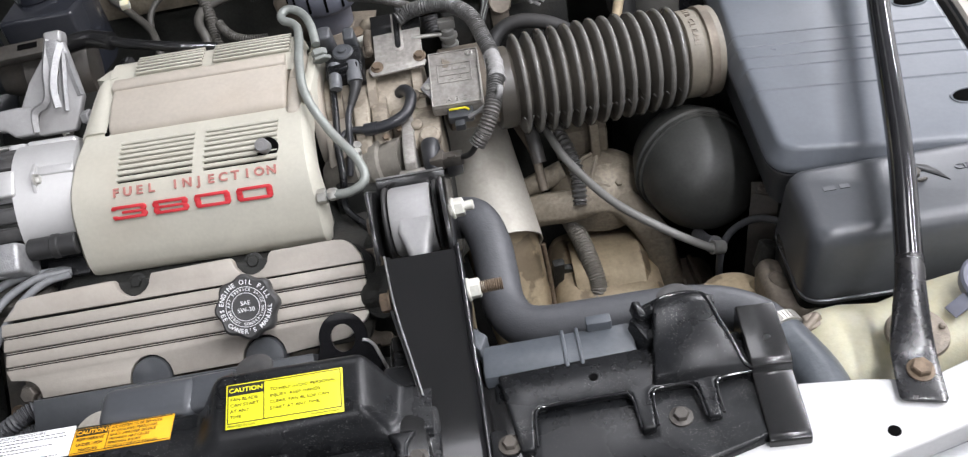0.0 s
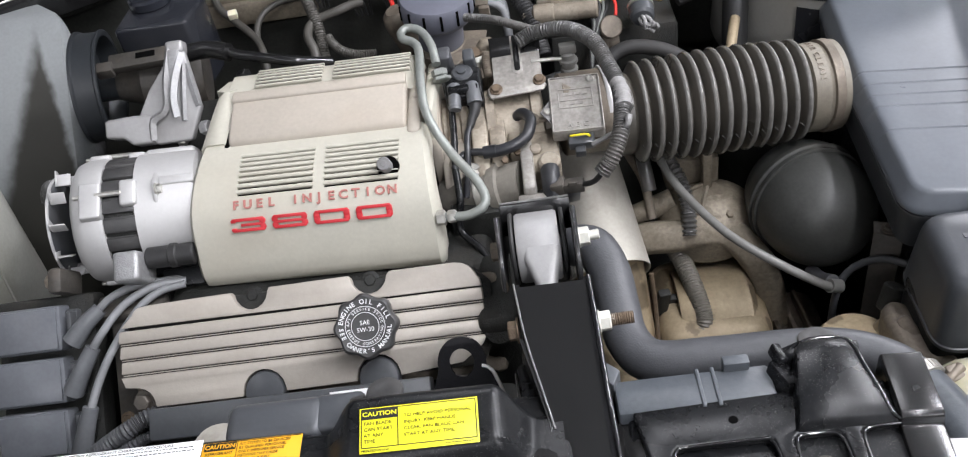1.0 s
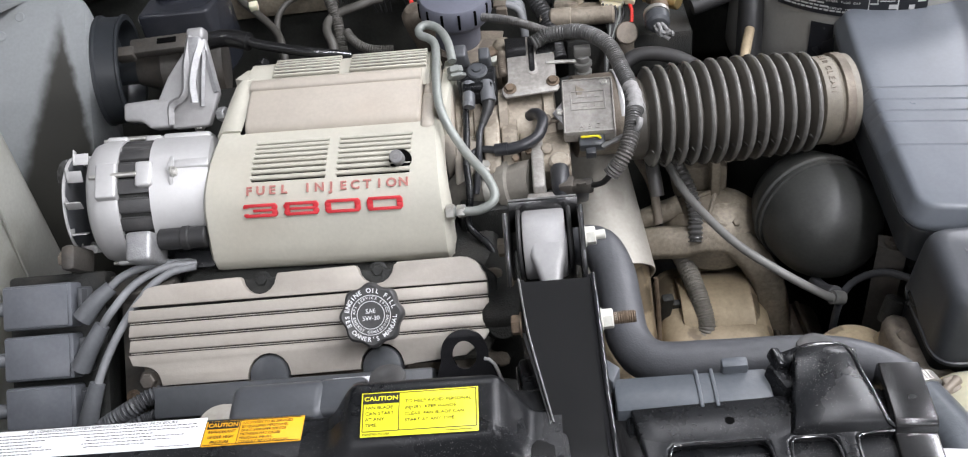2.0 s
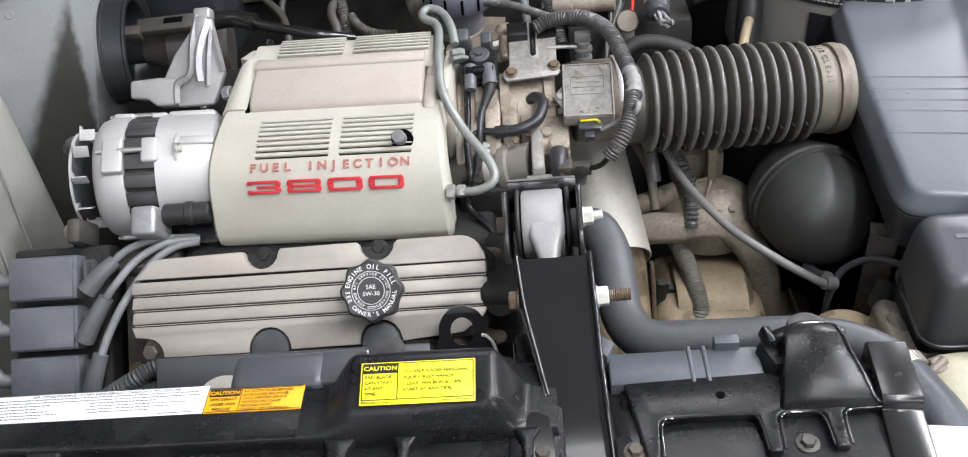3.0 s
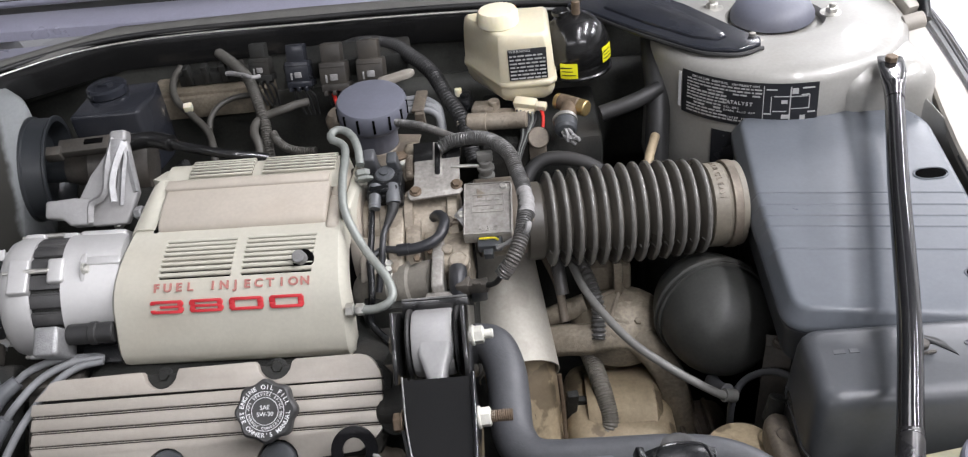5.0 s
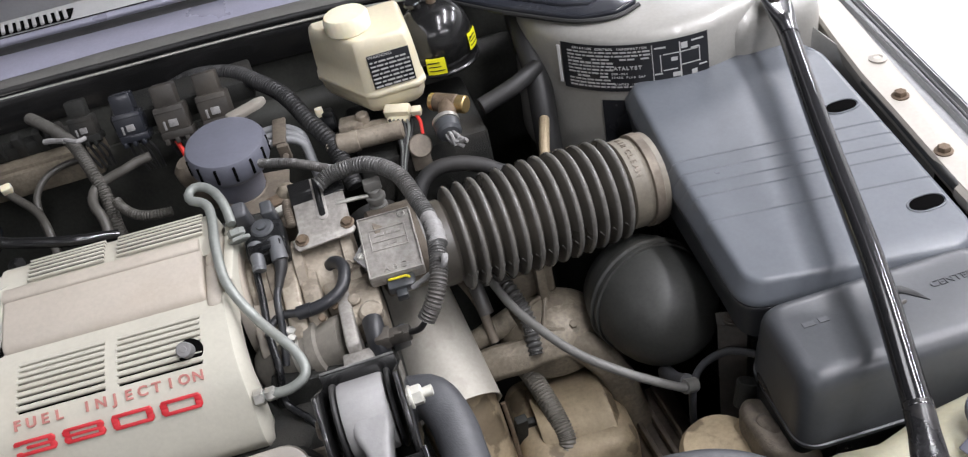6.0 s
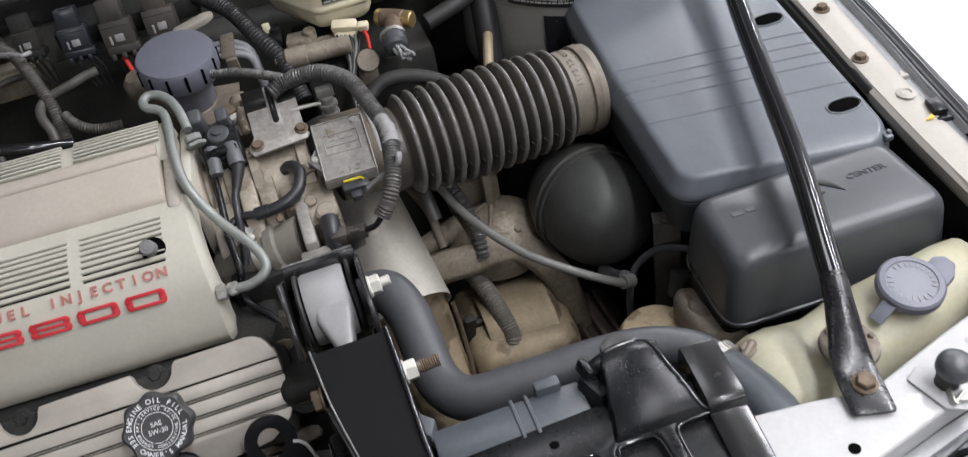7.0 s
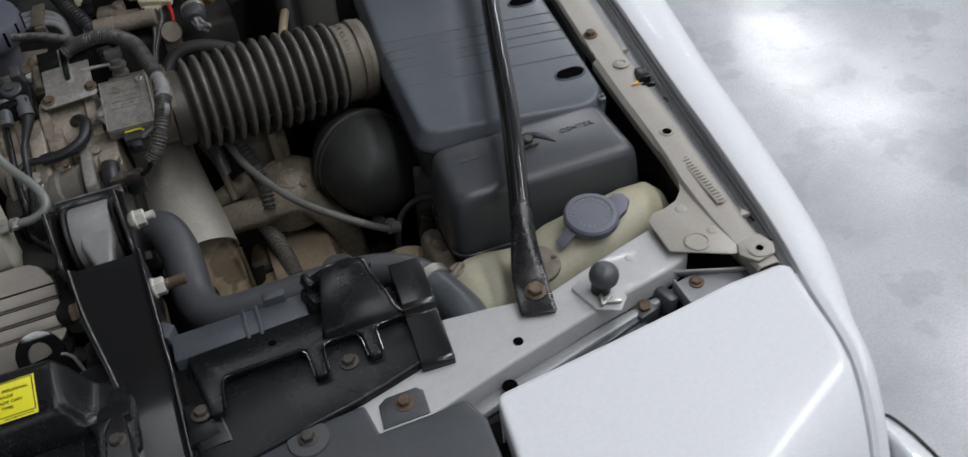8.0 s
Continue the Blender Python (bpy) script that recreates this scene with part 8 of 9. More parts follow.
part("block", join(box(0.044, 0.046, 0.026, pose(-0.1315, 0.966, 0.912, 14, 0, 0), 0.004, 3), box(0.036, 0.012, 0.012, pose(-0.1315, 0.948, 0.921, 14, 0, 0), 0.003)), BLACK, vs)
part("cap", lathe([(0.0125, 0), (0.0128, 0.007), (0.011, 0.009), (0.006, 0.0095), (0.0055, 0.012), (0.001, 0.0125)], ax((-0.1315, 0.978, 0.922), (0, -0.25, 1)), 24), DARKGREY, vs, "round cap")
part("tower", box(0.018, 0.022, 0.05, pose(-0.151, 1.004, 0.925, 20, 0, 0), 0.004, 3, (0.9, 0.9)), HOSE, vs, "grey tower")
part("tower", box(0.015, 0.020, 0.046, pose(-0.122, 1.000, 0.922, 20, 0, 0), 0.003, 3, (0.9, 0.9)), DARKGREY, vs)
part("boot", join(tube([(-0.1425, 0.958, 0.922), (-0.1425, 0.946, 0.9175), (-0.1425, 0.938, 0.9135), (-0.143, 0.929, 0.908)], (0.0082, 0.0070), 16), lathe([(0.0072, 0), (0.0078, 0.001), (0.0078, 0.003), (0.0072, 0.004)], ax((-0.143, 0.931, 0.909), (0, 0.86, 0.5)), 18)), BOOT, vs, "grey rubber boot")
part("boot", tube([(-0.121, 0.956, 0.922), (-0.1195, 0.940, 0.917), (-0.119, 0.932, 0.912)], (0.0082, 0.0092), 16), BOOT, vs, "grey rubber boot with a bulged end")
part("boot_tail", tube([(-0.119, 0.935, 0.912), (-0.1205, 0.926, 0.906), (-0.124, 0.919, 0.901), (-0.128, 0.910, 0.895)], (0.0078, 0.0044), 14), RUBBER, vs, "black rubber tail")
solo("switch_hose", tube([(-0.148, 0.936, 0.904), (-0.148, 0.905, 0.888), (-0.15, 0.872, 0.865), (-0.148, 0.838, 0.845), (-0.153, 0.824, 0.815), (-0.130, 0.800, 0.80), (-0.118, 0.773, 0.782), (-0.115, 0.75, 0.76)], 0.0042, 10), BLACK, "thin black vacuum hose beside the cover", "hose")
solo("switch_hose", tube([(-0.127, 0.912, 0.896), (-0.132, 0.902, 0.890), (-0.1335, 0.886, 0.882), (-0.136, 0.868, 0.862), (-0.142, 0.85, 0.84)], 0.0040, 10), BREATHER, "thin black vacuum hose beside the cover", "hose")
solo("crank_hose", join(tube([(-0.074, 0.936, 0.872), (-0.072, 0.936, 0.884), (-0.064, 0.928, 0.891), (-0.0575, 0.912, 0.892), (-0.064, 0.890, 0.886), (-0.080, 0.8805, 0.882), (-0.096, 0.8775, 0.880), (-0.114, 0.880, 0.878)], 0.0068, 16), tube([(-0.100, 0.878, 0.880), (-0.115, 0.880, 0.878)], 0.0075, 16), tube([(-0.112, 0.880, 0.878), (-0.132, 0.887, 0.876), (-0.144, 0.882, 0.873), (-0.151, 0.872, 0.866)], 0.0044, 12)), BREATHER, "bent black rubber breather hose", "hose")

fl = thing("fuel_line", (-0.15, 0.80, 0.85), "bent grey metal fuel line with hex fittings", "pipe")
part("line", tube([(-0.162, 0.799, 0.858), (-0.135, 0.795, 0.860), (-0.117, 0.802, 0.868), (-0.123, 0.825, 0.880), (-0.151, 0.862, 0.900), (-0.172, 0.897, 0.928), (-0.177, 0.938, 0.945), (-0.178, 0.983, 0.953), (-0.181, 1.004, 0.957), (-0.189, 1.014, 0.959), (-0.1975, 1.018, 0.961), (-0.2005, 1.028, 0.963), (-0.194, 1.036, 0.965), (-0.183, 1.034, 0.964), (-0.172, 1.022, 0.961), (-0.163, 0.998, 0.956), (-0.159, 0.974, 0.946)], 0.0053, 14), STEEL, fl)
part("fitting", join(hexbolt((-0.172, 0.800, 0.857), (1, -0.08, 0.05), 0.0088, 0.010), hexbolt((-0.160, 0.799, 0.858), (1, -0.08, 0.05), 0.0072, 0.010)), BOLT, fl, "small bright hex fitting")
part("fitting", join(hexbolt((-0.157, 0.968, 0.942), (0.1, -0.6, -0.6), 0.0095, 0.008), hexbolt((-0.155, 0.962, 0.935), (0.1, -0.6, -0.6), 0.0115, 0.005)), STEEL, fl, "grey hex fitting")
ih = thing("inlet_hose", (-0.11, 0.80, 0.80), "dusty tan hose joint with a screw clamp", "hose")
JM = ax((-0.129, 0.876, 0.822), (0.93, -0.22, 0.28))
part("joint", lathe([(0.012, -0.046), (0.024, -0.044), (0.030, -0.036), (0.031, 0.0), (0.030, 0.022), (0.033, 0.024), (0.033, 0.034), (0.028, 0.036), (0.028, 0.06)], JM, 32), DUSTC, ih)
part("clamp", join(lathe([(0.0312, 0.006), (0.0326, 0.007), (0.0326, 0.015), (0.0312, 0.016)], JM, 36), hexbolt(JM @ Vector((0.0, 0.033, 0.008)), (0.3, -0.2, 0.9), 0.006, 0.012), hexbolt(JM @ Vector((-0.01, 0.034, 0.012)), (0.3, -0.2, 0.9), 0.005, 0.009)), BOLT, ih, "bright screw clamp")

can = thing("vent_canister", (-0.172, 1.15, 0.86), "slate-grey round plastic canister with slotted rim", "canister")
NM = ax((-0.164, 1.146, 0.922), (0.05, -0.14, 1)) @ Matrix.Diagonal((0.96, 0.96, 1, 1))
part("stem", lathe([(0.03, -0.05), (0.032, -0.045), (0.033, 0.0), (0.043, 0.004)], NM, 36), CAPGREY, can)
part("lid", lathe([(0.046, -0.004), (0.049, -0.002), (0.0515, 0.004), (0.052, 0.026), (0.049, 0.031), (0.045, 0.0325), (0.002, 0.033)], NM, 56), CAPGREY, can, "domed slate lid")
for k in range(9):
    a = radians(-160 + k * 26)
    part("rim_slot", box(0.0026, 0.0036, 0.022, NM @ Matrix.Rotation(a, 4, "Z") @ pose(0.0518, 0, 0.017), 0.0006), HOLE_SHADE, can)
part("base_plate", join(prism([(-0.04, -0.03), (0.0, -0.055), (0.045, -0.02), (0.05, 0.02), (-0.04, 0.03)], 0.004, NM @ pose(0.015, -0.005, -0.05), 0.001)), GRIMY, can, "dusty metal base plate")
part("rusty_tab", box(0.018, 0.016, 0.012, pose(-0.116, 1.036, 0.915, 15, 0, 20), 0.002), RUST, can, "rusty tab")
part("clip", box(0.014, 0.010, 0.010, pose(-0.110, 1.018, 0.915, 15, 0, 20), 0.002), NUTW, can, "white clip")
part("base_post", join(cyl(0.008, 0.03, pose(-0.105, 1.075, 0.855), 14), box(0.035, 0.03, 0.03, pose(-0.11, 1.065, 0.862, 10, 0, 20), 0.004), cyl(0.035, 0.14, NM @ pose(0, 0, -0.185), 20)), GRIMY, can)
solo("brass_valve", lathe([(0.008, -0.03), (0.008, 0.02), (0.0105, 0.022), (0.0105, 0.038), (0.008, 0.041), (0.0125, 0.047), (0.0138, 0.053), (0.0125, 0.060), (0.007, 0.066), (0.001, 0.067)], ax((-0.098, 1.030, 0.865), (-0.06, 0.3, 1)), 20), DUSTY, "dull brown valve behind the bracket", "valve")
wl = thing("main_loom", (0.0, 0.95, 0.86), "ribbed grey wiring conduit arching over the sensor", "loom")
part("conduit", tube([(-0.125, 1.096, 0.936), (-0.087, 1.067, 0.942), (-0.046, 1.028, 0.944), (-0.03, 1.015, 0.944)], 0.0050, 14, 0.0032, 0.0008), CONDUIT, wl)
part("conduit", tube([(-0.062, 1.008, 0.940), (-0.042, 1.013, 0.946), (-0.004, 1.001, 0.953), (0.025, 0.970, 0.950), (0.037, 0.929, 0.941), (0.044, 0.887, 0.935), (0.041, 0.845, 0.929), (0.034, 0.818, 0.919), (0.023, 0.803, 0.905), (0.011, 0.799, 0.890)], 0.0086, 18, 0.0034, 0.0008), CONDUIT, wl)
part("tape", tube([(0.0425, 0.895, 0.9375), (0.0450, 0.882, 0.936), (0.0450, 0.868, 0.934), (0.0440, 0.854, 0.931)], (0.0086, 0.0096), 18, 0.012, 0.0005), WRAP, wl, "uneven grey tape wrap")
part("plug_lead", tube([(0.011, 0.799, 0.890), (0.004, 0.803, 0.878), (-0.004, 0.814, 0.866), (-0.012, 0.822, 0.860)], 0.0032, 10), RUBBER, wl)
part("loose_plug", join(box(0.026, 0.014, 0.013, pose(-0.020, 0.824, 0.858, 0, -8, -8), 0.002), box(0.016, 0.018, 0.016, pose(-0.036, 0.828, 0.856, 0, -8, -8), 0.002), box(0.010, 0.004, 0.004, pose(-0.020, 0.818, 0.866), 0.001)), PUMP, wl, "dark connector")

# ---- brake hydraulics ----
br = thing("brake_fluid_reservoir", (0.04, 1.27, 0.87), "milky white brake fluid reservoir with ivory cap", "reservoir")


def res_body():
    """A bottle with a slanted near corner, wider at the waist."""
    rows = []
    for z, k, lift in ((0.880, 0.78, 0), (0.886, 0.90, 0), (0.896, 0.965, 0), (0.906, 0.985, 0), (0.909, 1.035, 0), (0.914, 1.04, 0), (0.917, 1.0, 0), (0.945, 0.985, 0), (0.972, 0.955, 0), (0.982, 0.92, 0), (0.988, 0.84, 0)):
        cx, cy = 0.036, 1.282
        plan = [(-0.036, 1.335), (-0.036, 1.316), (0.018, 1.226), (0.030, 1.221), (0.090, 1.222), (0.099, 1.232), (0.100, 1.335)]
        rows.append([(cx + (x - cx) * k, cy + (y - cy) * k, z) for x, y in plan])
    b = bmesh.new()
    g = [[b.verts.new(p) for p in r] for r in rows]
    for p, q in zip(g, g[1:]):
        for i in range(len(p)):
            b.faces.new((p[i], p[(i + 1) % len(p)], q[(i + 1) % len(p)], q[i]))
    b.faces.new(g[0])
    b.faces.new(g[-1])
    bmesh.ops.recalc_face_normals(b, faces=b.faces)
    return bev(b, 0.004, 3, 35)


part("bottle", res_body(), MILK, br, "milky white bottle")
part("cap", lathe([(0.027, 0.0), (0.030, 0.003), (0.030, 0.020), (0.0275, 0.024), (0.02, 0.025), (0.002, 0.0245)], pose(0.022, 1.274, 0.987), 60, 24, 0.012), CAPYEL, br, "ribbed ivory screw cap")
LB = ax((0.060, 1.2205, 0.9445), (0.0, -1, 0.035), (1, 0, 0))
part("label", box(0.056, 0.048, 0.0008, LB, 0.0002), LABELK, br, "black warning label")
lab = [text_bm("WARNING", 0.0066, LB @ pose(-0.027, 0.021, 0.0005), 0.0003, "LEFT")]
for k in range(7):
    lab += bars(-0.026, 0.026, 0.0135 - k * 0.0058, 0.0024, LB @ pose(0, 0, 0.0003), RNG)
part("label_print", join(*lab), PRINT, br, "white printing, mostly as bars")
ac = thing("brake_accumulator", (0.14, 1.31, 0.85), "glossy black accumulator sphere with yellow labels", "accumulator")
part("sphere", lathe([(0.052 * math.sin(a), 0.052 - 0.056 * math.cos(a)) for a in [0.05 + (math.pi - 0.1) * k / 16 for k in range(17)]], pose(0.135, 1.305, 0.875), 36), GLOSS, ac)
part("weld_ring", lathe([(0.052, 0.026), (0.0545, 0.028), (0.0545, 0.031), (0.052, 0.033)], pose(0.135, 1.305, 0.865), 36), GLOSS, ac)
part("stem", cyl(0.0065, 0.022, pose(0.138, 1.30, 0.980), 16), RUST, ac, "copper-brown stem")
part("collar", cyl(0.013, 0.008, pose(0.115, 1.31, 0.978), 16), GLOSS, ac)
for a0, z0 in ((-0.55, 0.925), (-1.85, 0.91)):
    part("yellow_label", sheet([[(0.135 + 0.0535 * math.cos(a0 + t) * s_, 1.305 + 0.0535 * math.sin(a0 + t) * s_, z) for t in (-0.25, -0.12, 0, 0.12, 0.25)] for z, s_ in ((z0 - 0.012, 1.0), (z0, 1.005), (z0 + 0.012, 0.985))], 0.0006), YELLOW, ac, "yellow label")
for a0, z0 in ((-0.55, 0.925), (-1.85, 0.91)):
    for k in range(3):
        part("label_line", sheet([[(0.135 + 0.0542 * math.cos(a0 + t), 1.305 + 0.0542 * math.sin(a0 + t), z) for t in (-0.2, -0.1, 0, 0.1, 0.2 - 0.08 * k)] for z in (z0 - 0.007 + 0.006 * k, z0 - 0.0055 + 0.006 * k)], 0.0003), INK, ac, "black printed line")
hy = thing("hydraulic_unit", (0.05, 1.2, 0.80), "grimy brake hydraulic unit with brass fittings and plugs", "hydraulic unit")
part("base", span(-0.02, 0.16, 1.17, 1.34, 0.72, 0.845, 0.01), SOOT, hy)
part("motor", lathe([(0.010, 0.0), (0.0125, 0.002), (0.0125, 0.060), (0.0145, 0.061), (0.0145, 0.088), (0.009, 0.092), (0.009, 0.103), (0.005, 0.106)], ax((0.052, 1.185, 0.873), (-1, 0.14, -0.04)), 24), CAST, hy, "dusty cylinder")
part("motor_mount", join(box(0.035, 0.03, 0.022, pose(-0.012, 1.235, 0.868, 0, 0, -10), 0.004), box(0.06, 0.03, 0.014, pose(0.02, 1.215, 0.866, 0, 0, -8), 0.003), cyl(0.009, 0.014, pose(0.004, 1.232, 0.872), 16)), CAST, hy)
part("side_valve", join(cyl(0.014, 0.030, ax((-0.062, 1.262, 0.870), (1, -0.1, 0)), 20), box(0.016, 0.016, 0.018, pose(-0.040, 1.262, 0.880), 0.003)), BLACK, hy)
part("ivory_plug", box(0.011, 0.009, 0.014, pose(-0.050, 1.262, 0.889), 0.002), CAPYEL, hy, "ivory plug")
part("tee", join(cyl(0.0125, 0.034, ax((0.102, 1.199, 0.890), (0.75, -0.6, 0)), 20), tube([(0.118, 1.190, 0.890), (0.112, 1.168, 0.887), (0.106, 1.152, 0.884)], 0.0125, 16)), RUST, hy, "dark brown tee")
for x, y in ((0.097, 1.203), (0.128, 1.178)):
    part("brass_end", cyl(0.0118, 0.014, ax((x, y, 0.890), (0.75, -0.6, 0)), 20), BRASS, hy, "brass end")
SW = ax((0.106, 1.154, 0.885), (-0.02, -0.85, -0.2))
part("switch_ring", lathe([(0.012, 0.0), (0.0178, 0.001), (0.0178, 0.007), (0.012, 0.008)], SW, 24), BOLT, hy)
part("pressure_switch", lathe([(0.012, 0.007), (0.0165, 0.008), (0.0165, 0.022), (0.013, 0.026), (0.004, 0.027)], SW, 24), DARKGREY, hy, "dark round switch")
part("switch_tail", join(*[tube([SW @ Vector((0.004 * math.cos(k), 0.004 * math.sin(k), 0.024)), SW @ Vector((0.007 * math.cos(k) + 0.004, 0.007 * math.sin(k), 0.036)), SW @ Vector((0.008 * math.cos(k * 1.7) + 0.010, 0.008 * math.sin(k * 1.7), 0.046))], 0.0026, 8) for k in range(6)]), WRAP, hy, "frayed grey tail")
part("ivory_connector", join(box(0.036, 0.016, 0.016, pose(0.052, 1.214, 0.884, 20, 0, -25), 0.003), box(0.030, 0.010, 0.008, pose(0.050, 1.206, 0.876, 20, 0, -25), 0.002)), MILK, hy, "ivory connector")
for k in range(6):
    part("lead", tube([(0.038 + k * 0.0055, 1.208 - k * 0.0025, 0.878), (0.040 + k * 0.005, 1.192, 0.868), (0.042 + k * 0.002, 1.168, 0.855), (0.034 + 0.001 * k, 1.130, 0.845), (0.030, 1.10, 0.82)], 0.0022, 8), STEEL if k % 3 == 1 else RUBBER, hy)
part("red_lead", tube([(0.073, 1.193, 0.884), (0.076, 1.182, 0.878), (0.074, 1.170, 0.866)], 0.0024, 8), LEAD_RED, hy, "orange-red lead")
part("small_plug", box(0.014, 0.012, 0.010, pose(0.075, 1.194, 0.888, 15, 0, -20), 0.002), MILK, hy)
part("ear", join(cyl(0.016, 0.006, ax((0.066, 1.165, 0.852), (0.1, -0.8, 0.6)), 24), box(0.026, 0.006, 0.04, pose(0.064, 1.172, 0.835, -30, 0, 0), 0.002)), GRIMY, hy)
part("black_hose", tube([(0.035, 1.07, 0.82), (0.055, 1.095, 0.845), (0.085, 1.10, 0.855), (0.125, 1.09, 0.85), (0.16, 1.07, 0.835)], 0.010, 14), RUBBER, hy, "black hose")
part("black_hose", tube([(0.16, 1.19, 0.868), (0.21, 1.20, 0.878), (0.25, 1.22, 0.885)], 0.012, 14), RUBBER, hy, "black hose")
solo("rear_hose", tube([(0.255, 1.34, 0.94), (0.25, 1.28, 0.91), (0.248, 1.22, 0.87), (0.24, 1.18, 0.80), (0.235, 1.15, 0.70)], 0.018, 18), RUBBER, "thick black hose beside the strut tower", "hose")
solo("side_pipe", join(tube([(0.235, 1.16, 0.84), (0.222, 1.12, 0.835), (0.212, 1.09, 0.82), (0.205, 1.07, 0.78)], 0.007, 12)), GEAR, "tan pipe behind the intake duct", "pipe")

# ---- strut tower label ----
tl = thing("emission_label", (0.36, 1.12, 0.87), "black emission label with white printing on the strut tower", "label")


def tower_pt(a, z, r):
    return (0.432 + r * math.cos(a), 1.292 + r * math.sin(a), z)


A0, A1 = math.atan2(1.178 - 1.292, 0.273 - 0.432) + 2 * math.pi, math.atan2(1.098 - 1.292, 0.445 - 0.432) + 2 * math.pi
part("sheet", sheet([[tower_pt(A0 + (A1 - A0) * j / 20, z, 0.1895 + (0.94 - z) * 0.03) for j in range(21)] for z in (0.868, 0.89, 0.915, 0.934)], 0.0006), LABELK, tl)
part("bar_code", sheet([[tower_pt(A0 - 0.035 + 0.012 * j, z, 0.190 + (0.94 - z) * 0.03) for j in range(3)] for z in (0.874, 0.89, 0.928)], 0.0008), WHITE, tl, "white edge strip")


def on_tower(a, z):
    p = Vector(tower_pt(a, z, 0.1902 + (0.94 - z) * 0.03))
    return ax(p, (math.cos(a), math.sin(a), 0.03), (-math.sin(a), math.cos(a), 0))


pr = []
for k in range(12):
    z = 0.9285 - k * 0.0049
    if k == 0:
        continue
    a, end = A0 + 0.05, A0 + (A1 - A0) * 0.605
    while a < end - 0.02:
        w = RNG.uniform(0.003, 0.011)
        free = 4 <= k <= 10 and a > A0 + (A1 - A0) * 0.33
        if not free and not (k in (3, 8) and RNG.random() < 0.3):
            pr.append(box(w, 0.0021 if k % 4 else 0.0027, 0.0006, on_tower(a + w / 0.38, z), 0))
        a += w / 0.19 + 0.009
mid = A0 + (A1 - A0) * 0.81
for da, dz, w, h in ((0, 0, 0.0016, 0.052), (-0.06, 0.012, 0.020, 0.0012), (0.06, 0.012, 0.022, 0.0012), (-0.07, -0.01, 0.018, 0.0012), (0.07, -0.006, 0.024, 0.0012), (0.13, 0.004, 0.0012, 0.02), (-0.13, 0.0, 0.0012, 0.024), (-0.03, -0.018, 0.010, 0.006), (0.09, -0.02, 0.007, 0.007),
                     (-0.13, 0.022, 0.014, 0.002), (0.12, 0.024, 0.016, 0.002), (0.05, -0.026, 0.016, 0.002), (-0.1, -0.026, 0.014, 0.002), (0.03, 0.02, 0.008, 0.008), (-0.04, 0.004, 0.008, 0.005), (0.1, 0.014, 0.010, 0.002), (-0.15, -0.014, 0.010, 0.002), (0.15, -0.012, 0.010, 0.002)):
    pr.append(box(w, h, 0.0006, on_tower(mid + da, 0.903 + dz), 0))
pr.append(box(0.0010, 0.056, 0.0006, on_tower(A0 + (A1 - A0) * 0.63, 0.902), 0))
part("print", join(*pr), PRINT, tl, "white printing and hose diagram, as bars")
part("word", join(*[text_bm(ch, 0.0070, on_tower(A0 + (A1 - A0) * 0.36 + i * 0.027, 0.9015), 0.0012, bold=0.0002) for i, ch in enumerate("CATALYST")]), PRINT, tl, "white word CATALYST")
part("title", join(*[text_bm(ch, 0.0043, on_tower(A0 + 0.10 + i * 0.0185, 0.9285), 0.0012, bold=0.0001) for i, ch in enumerate("EMISSION CONTROL INFORMATION") if ch != " "]), PRINT, tl, "white heading EMISSION CONTROL INFORMATION")
part("small_words", join(*[text_bm(ch, 0.0040, on_tower(A0 + (A1 - A0) * 0.36 + i * 0.0165, z), 0.0012) for word, z in (("EGR-ORC", 0.8935), ("SPARK PLUG GAP", 0.8885), ("PRINTED IN U.S.A.", 0.8785)) for i, ch in enumerate(word) if ch != " "]), PRINT, tl, "small white words")
part("lower_sticker", sheet([[tower_pt(A0 + 0.28 + 0.1 * j, z, 0.1915 + (0.94 - z) * 0.03) for j in range(5)] for z in (0.79, 0.82, 0.856)], 0.0006), LABELK, tl, "second black sticker")

# ---- firewall relays and looms ----
def relay(x, y, z, mat, label, k=1.0):
    r = thing("relay", (x, y, z - 0.04), label, "relay", "relays on the firewall")
    q = pose(x, y, z, -18, 0, -4) @ Matrix.Diagonal((k, k, k, 1))
    part("case", join(box(0.042, 0.030, 0.034, q @ pose(0, 0, -0.004), 0.003), box(0.032, 0.024, 0.030, q @ pose(-0.002, 0.004, 0.026), 0.003), box(0.040, 0.031, 0.003, q @ pose(0, 0, 0.006), 0.001)), mat, r)
    part("socket", join(box(0.044, 0.032, 0.012, q @ pose(0.002, 0.001, -0.026), 0.002), *[box(0.006, 0.034, 0.008, q @ pose(-0.014 + 0.014 * n, 0, -0.034), 0.001) for n in range(3)]), mat, r)
    part("latch", join(box(0.012, 0.003, 0.010, q @ pose(0.002, -0.016, -0.010), 0.001), box(0.003, 0.002, 0.012, q @ pose(-0.010, -0.0155, -0.012), 0.0005)), WRAP, r, "pale marked latch")
    for dx in (-0.012, -0.004, 0.004, 0.012):
        part("lead", tube([q @ Vector((dx, 0, -0.034)), q @ Vector((dx * 1.4 + 0.004, 0.004, -0.05)), q @ Vector((dx + 0.008, 0.02, -0.085))], 0.002, 8), RUBBER, r)


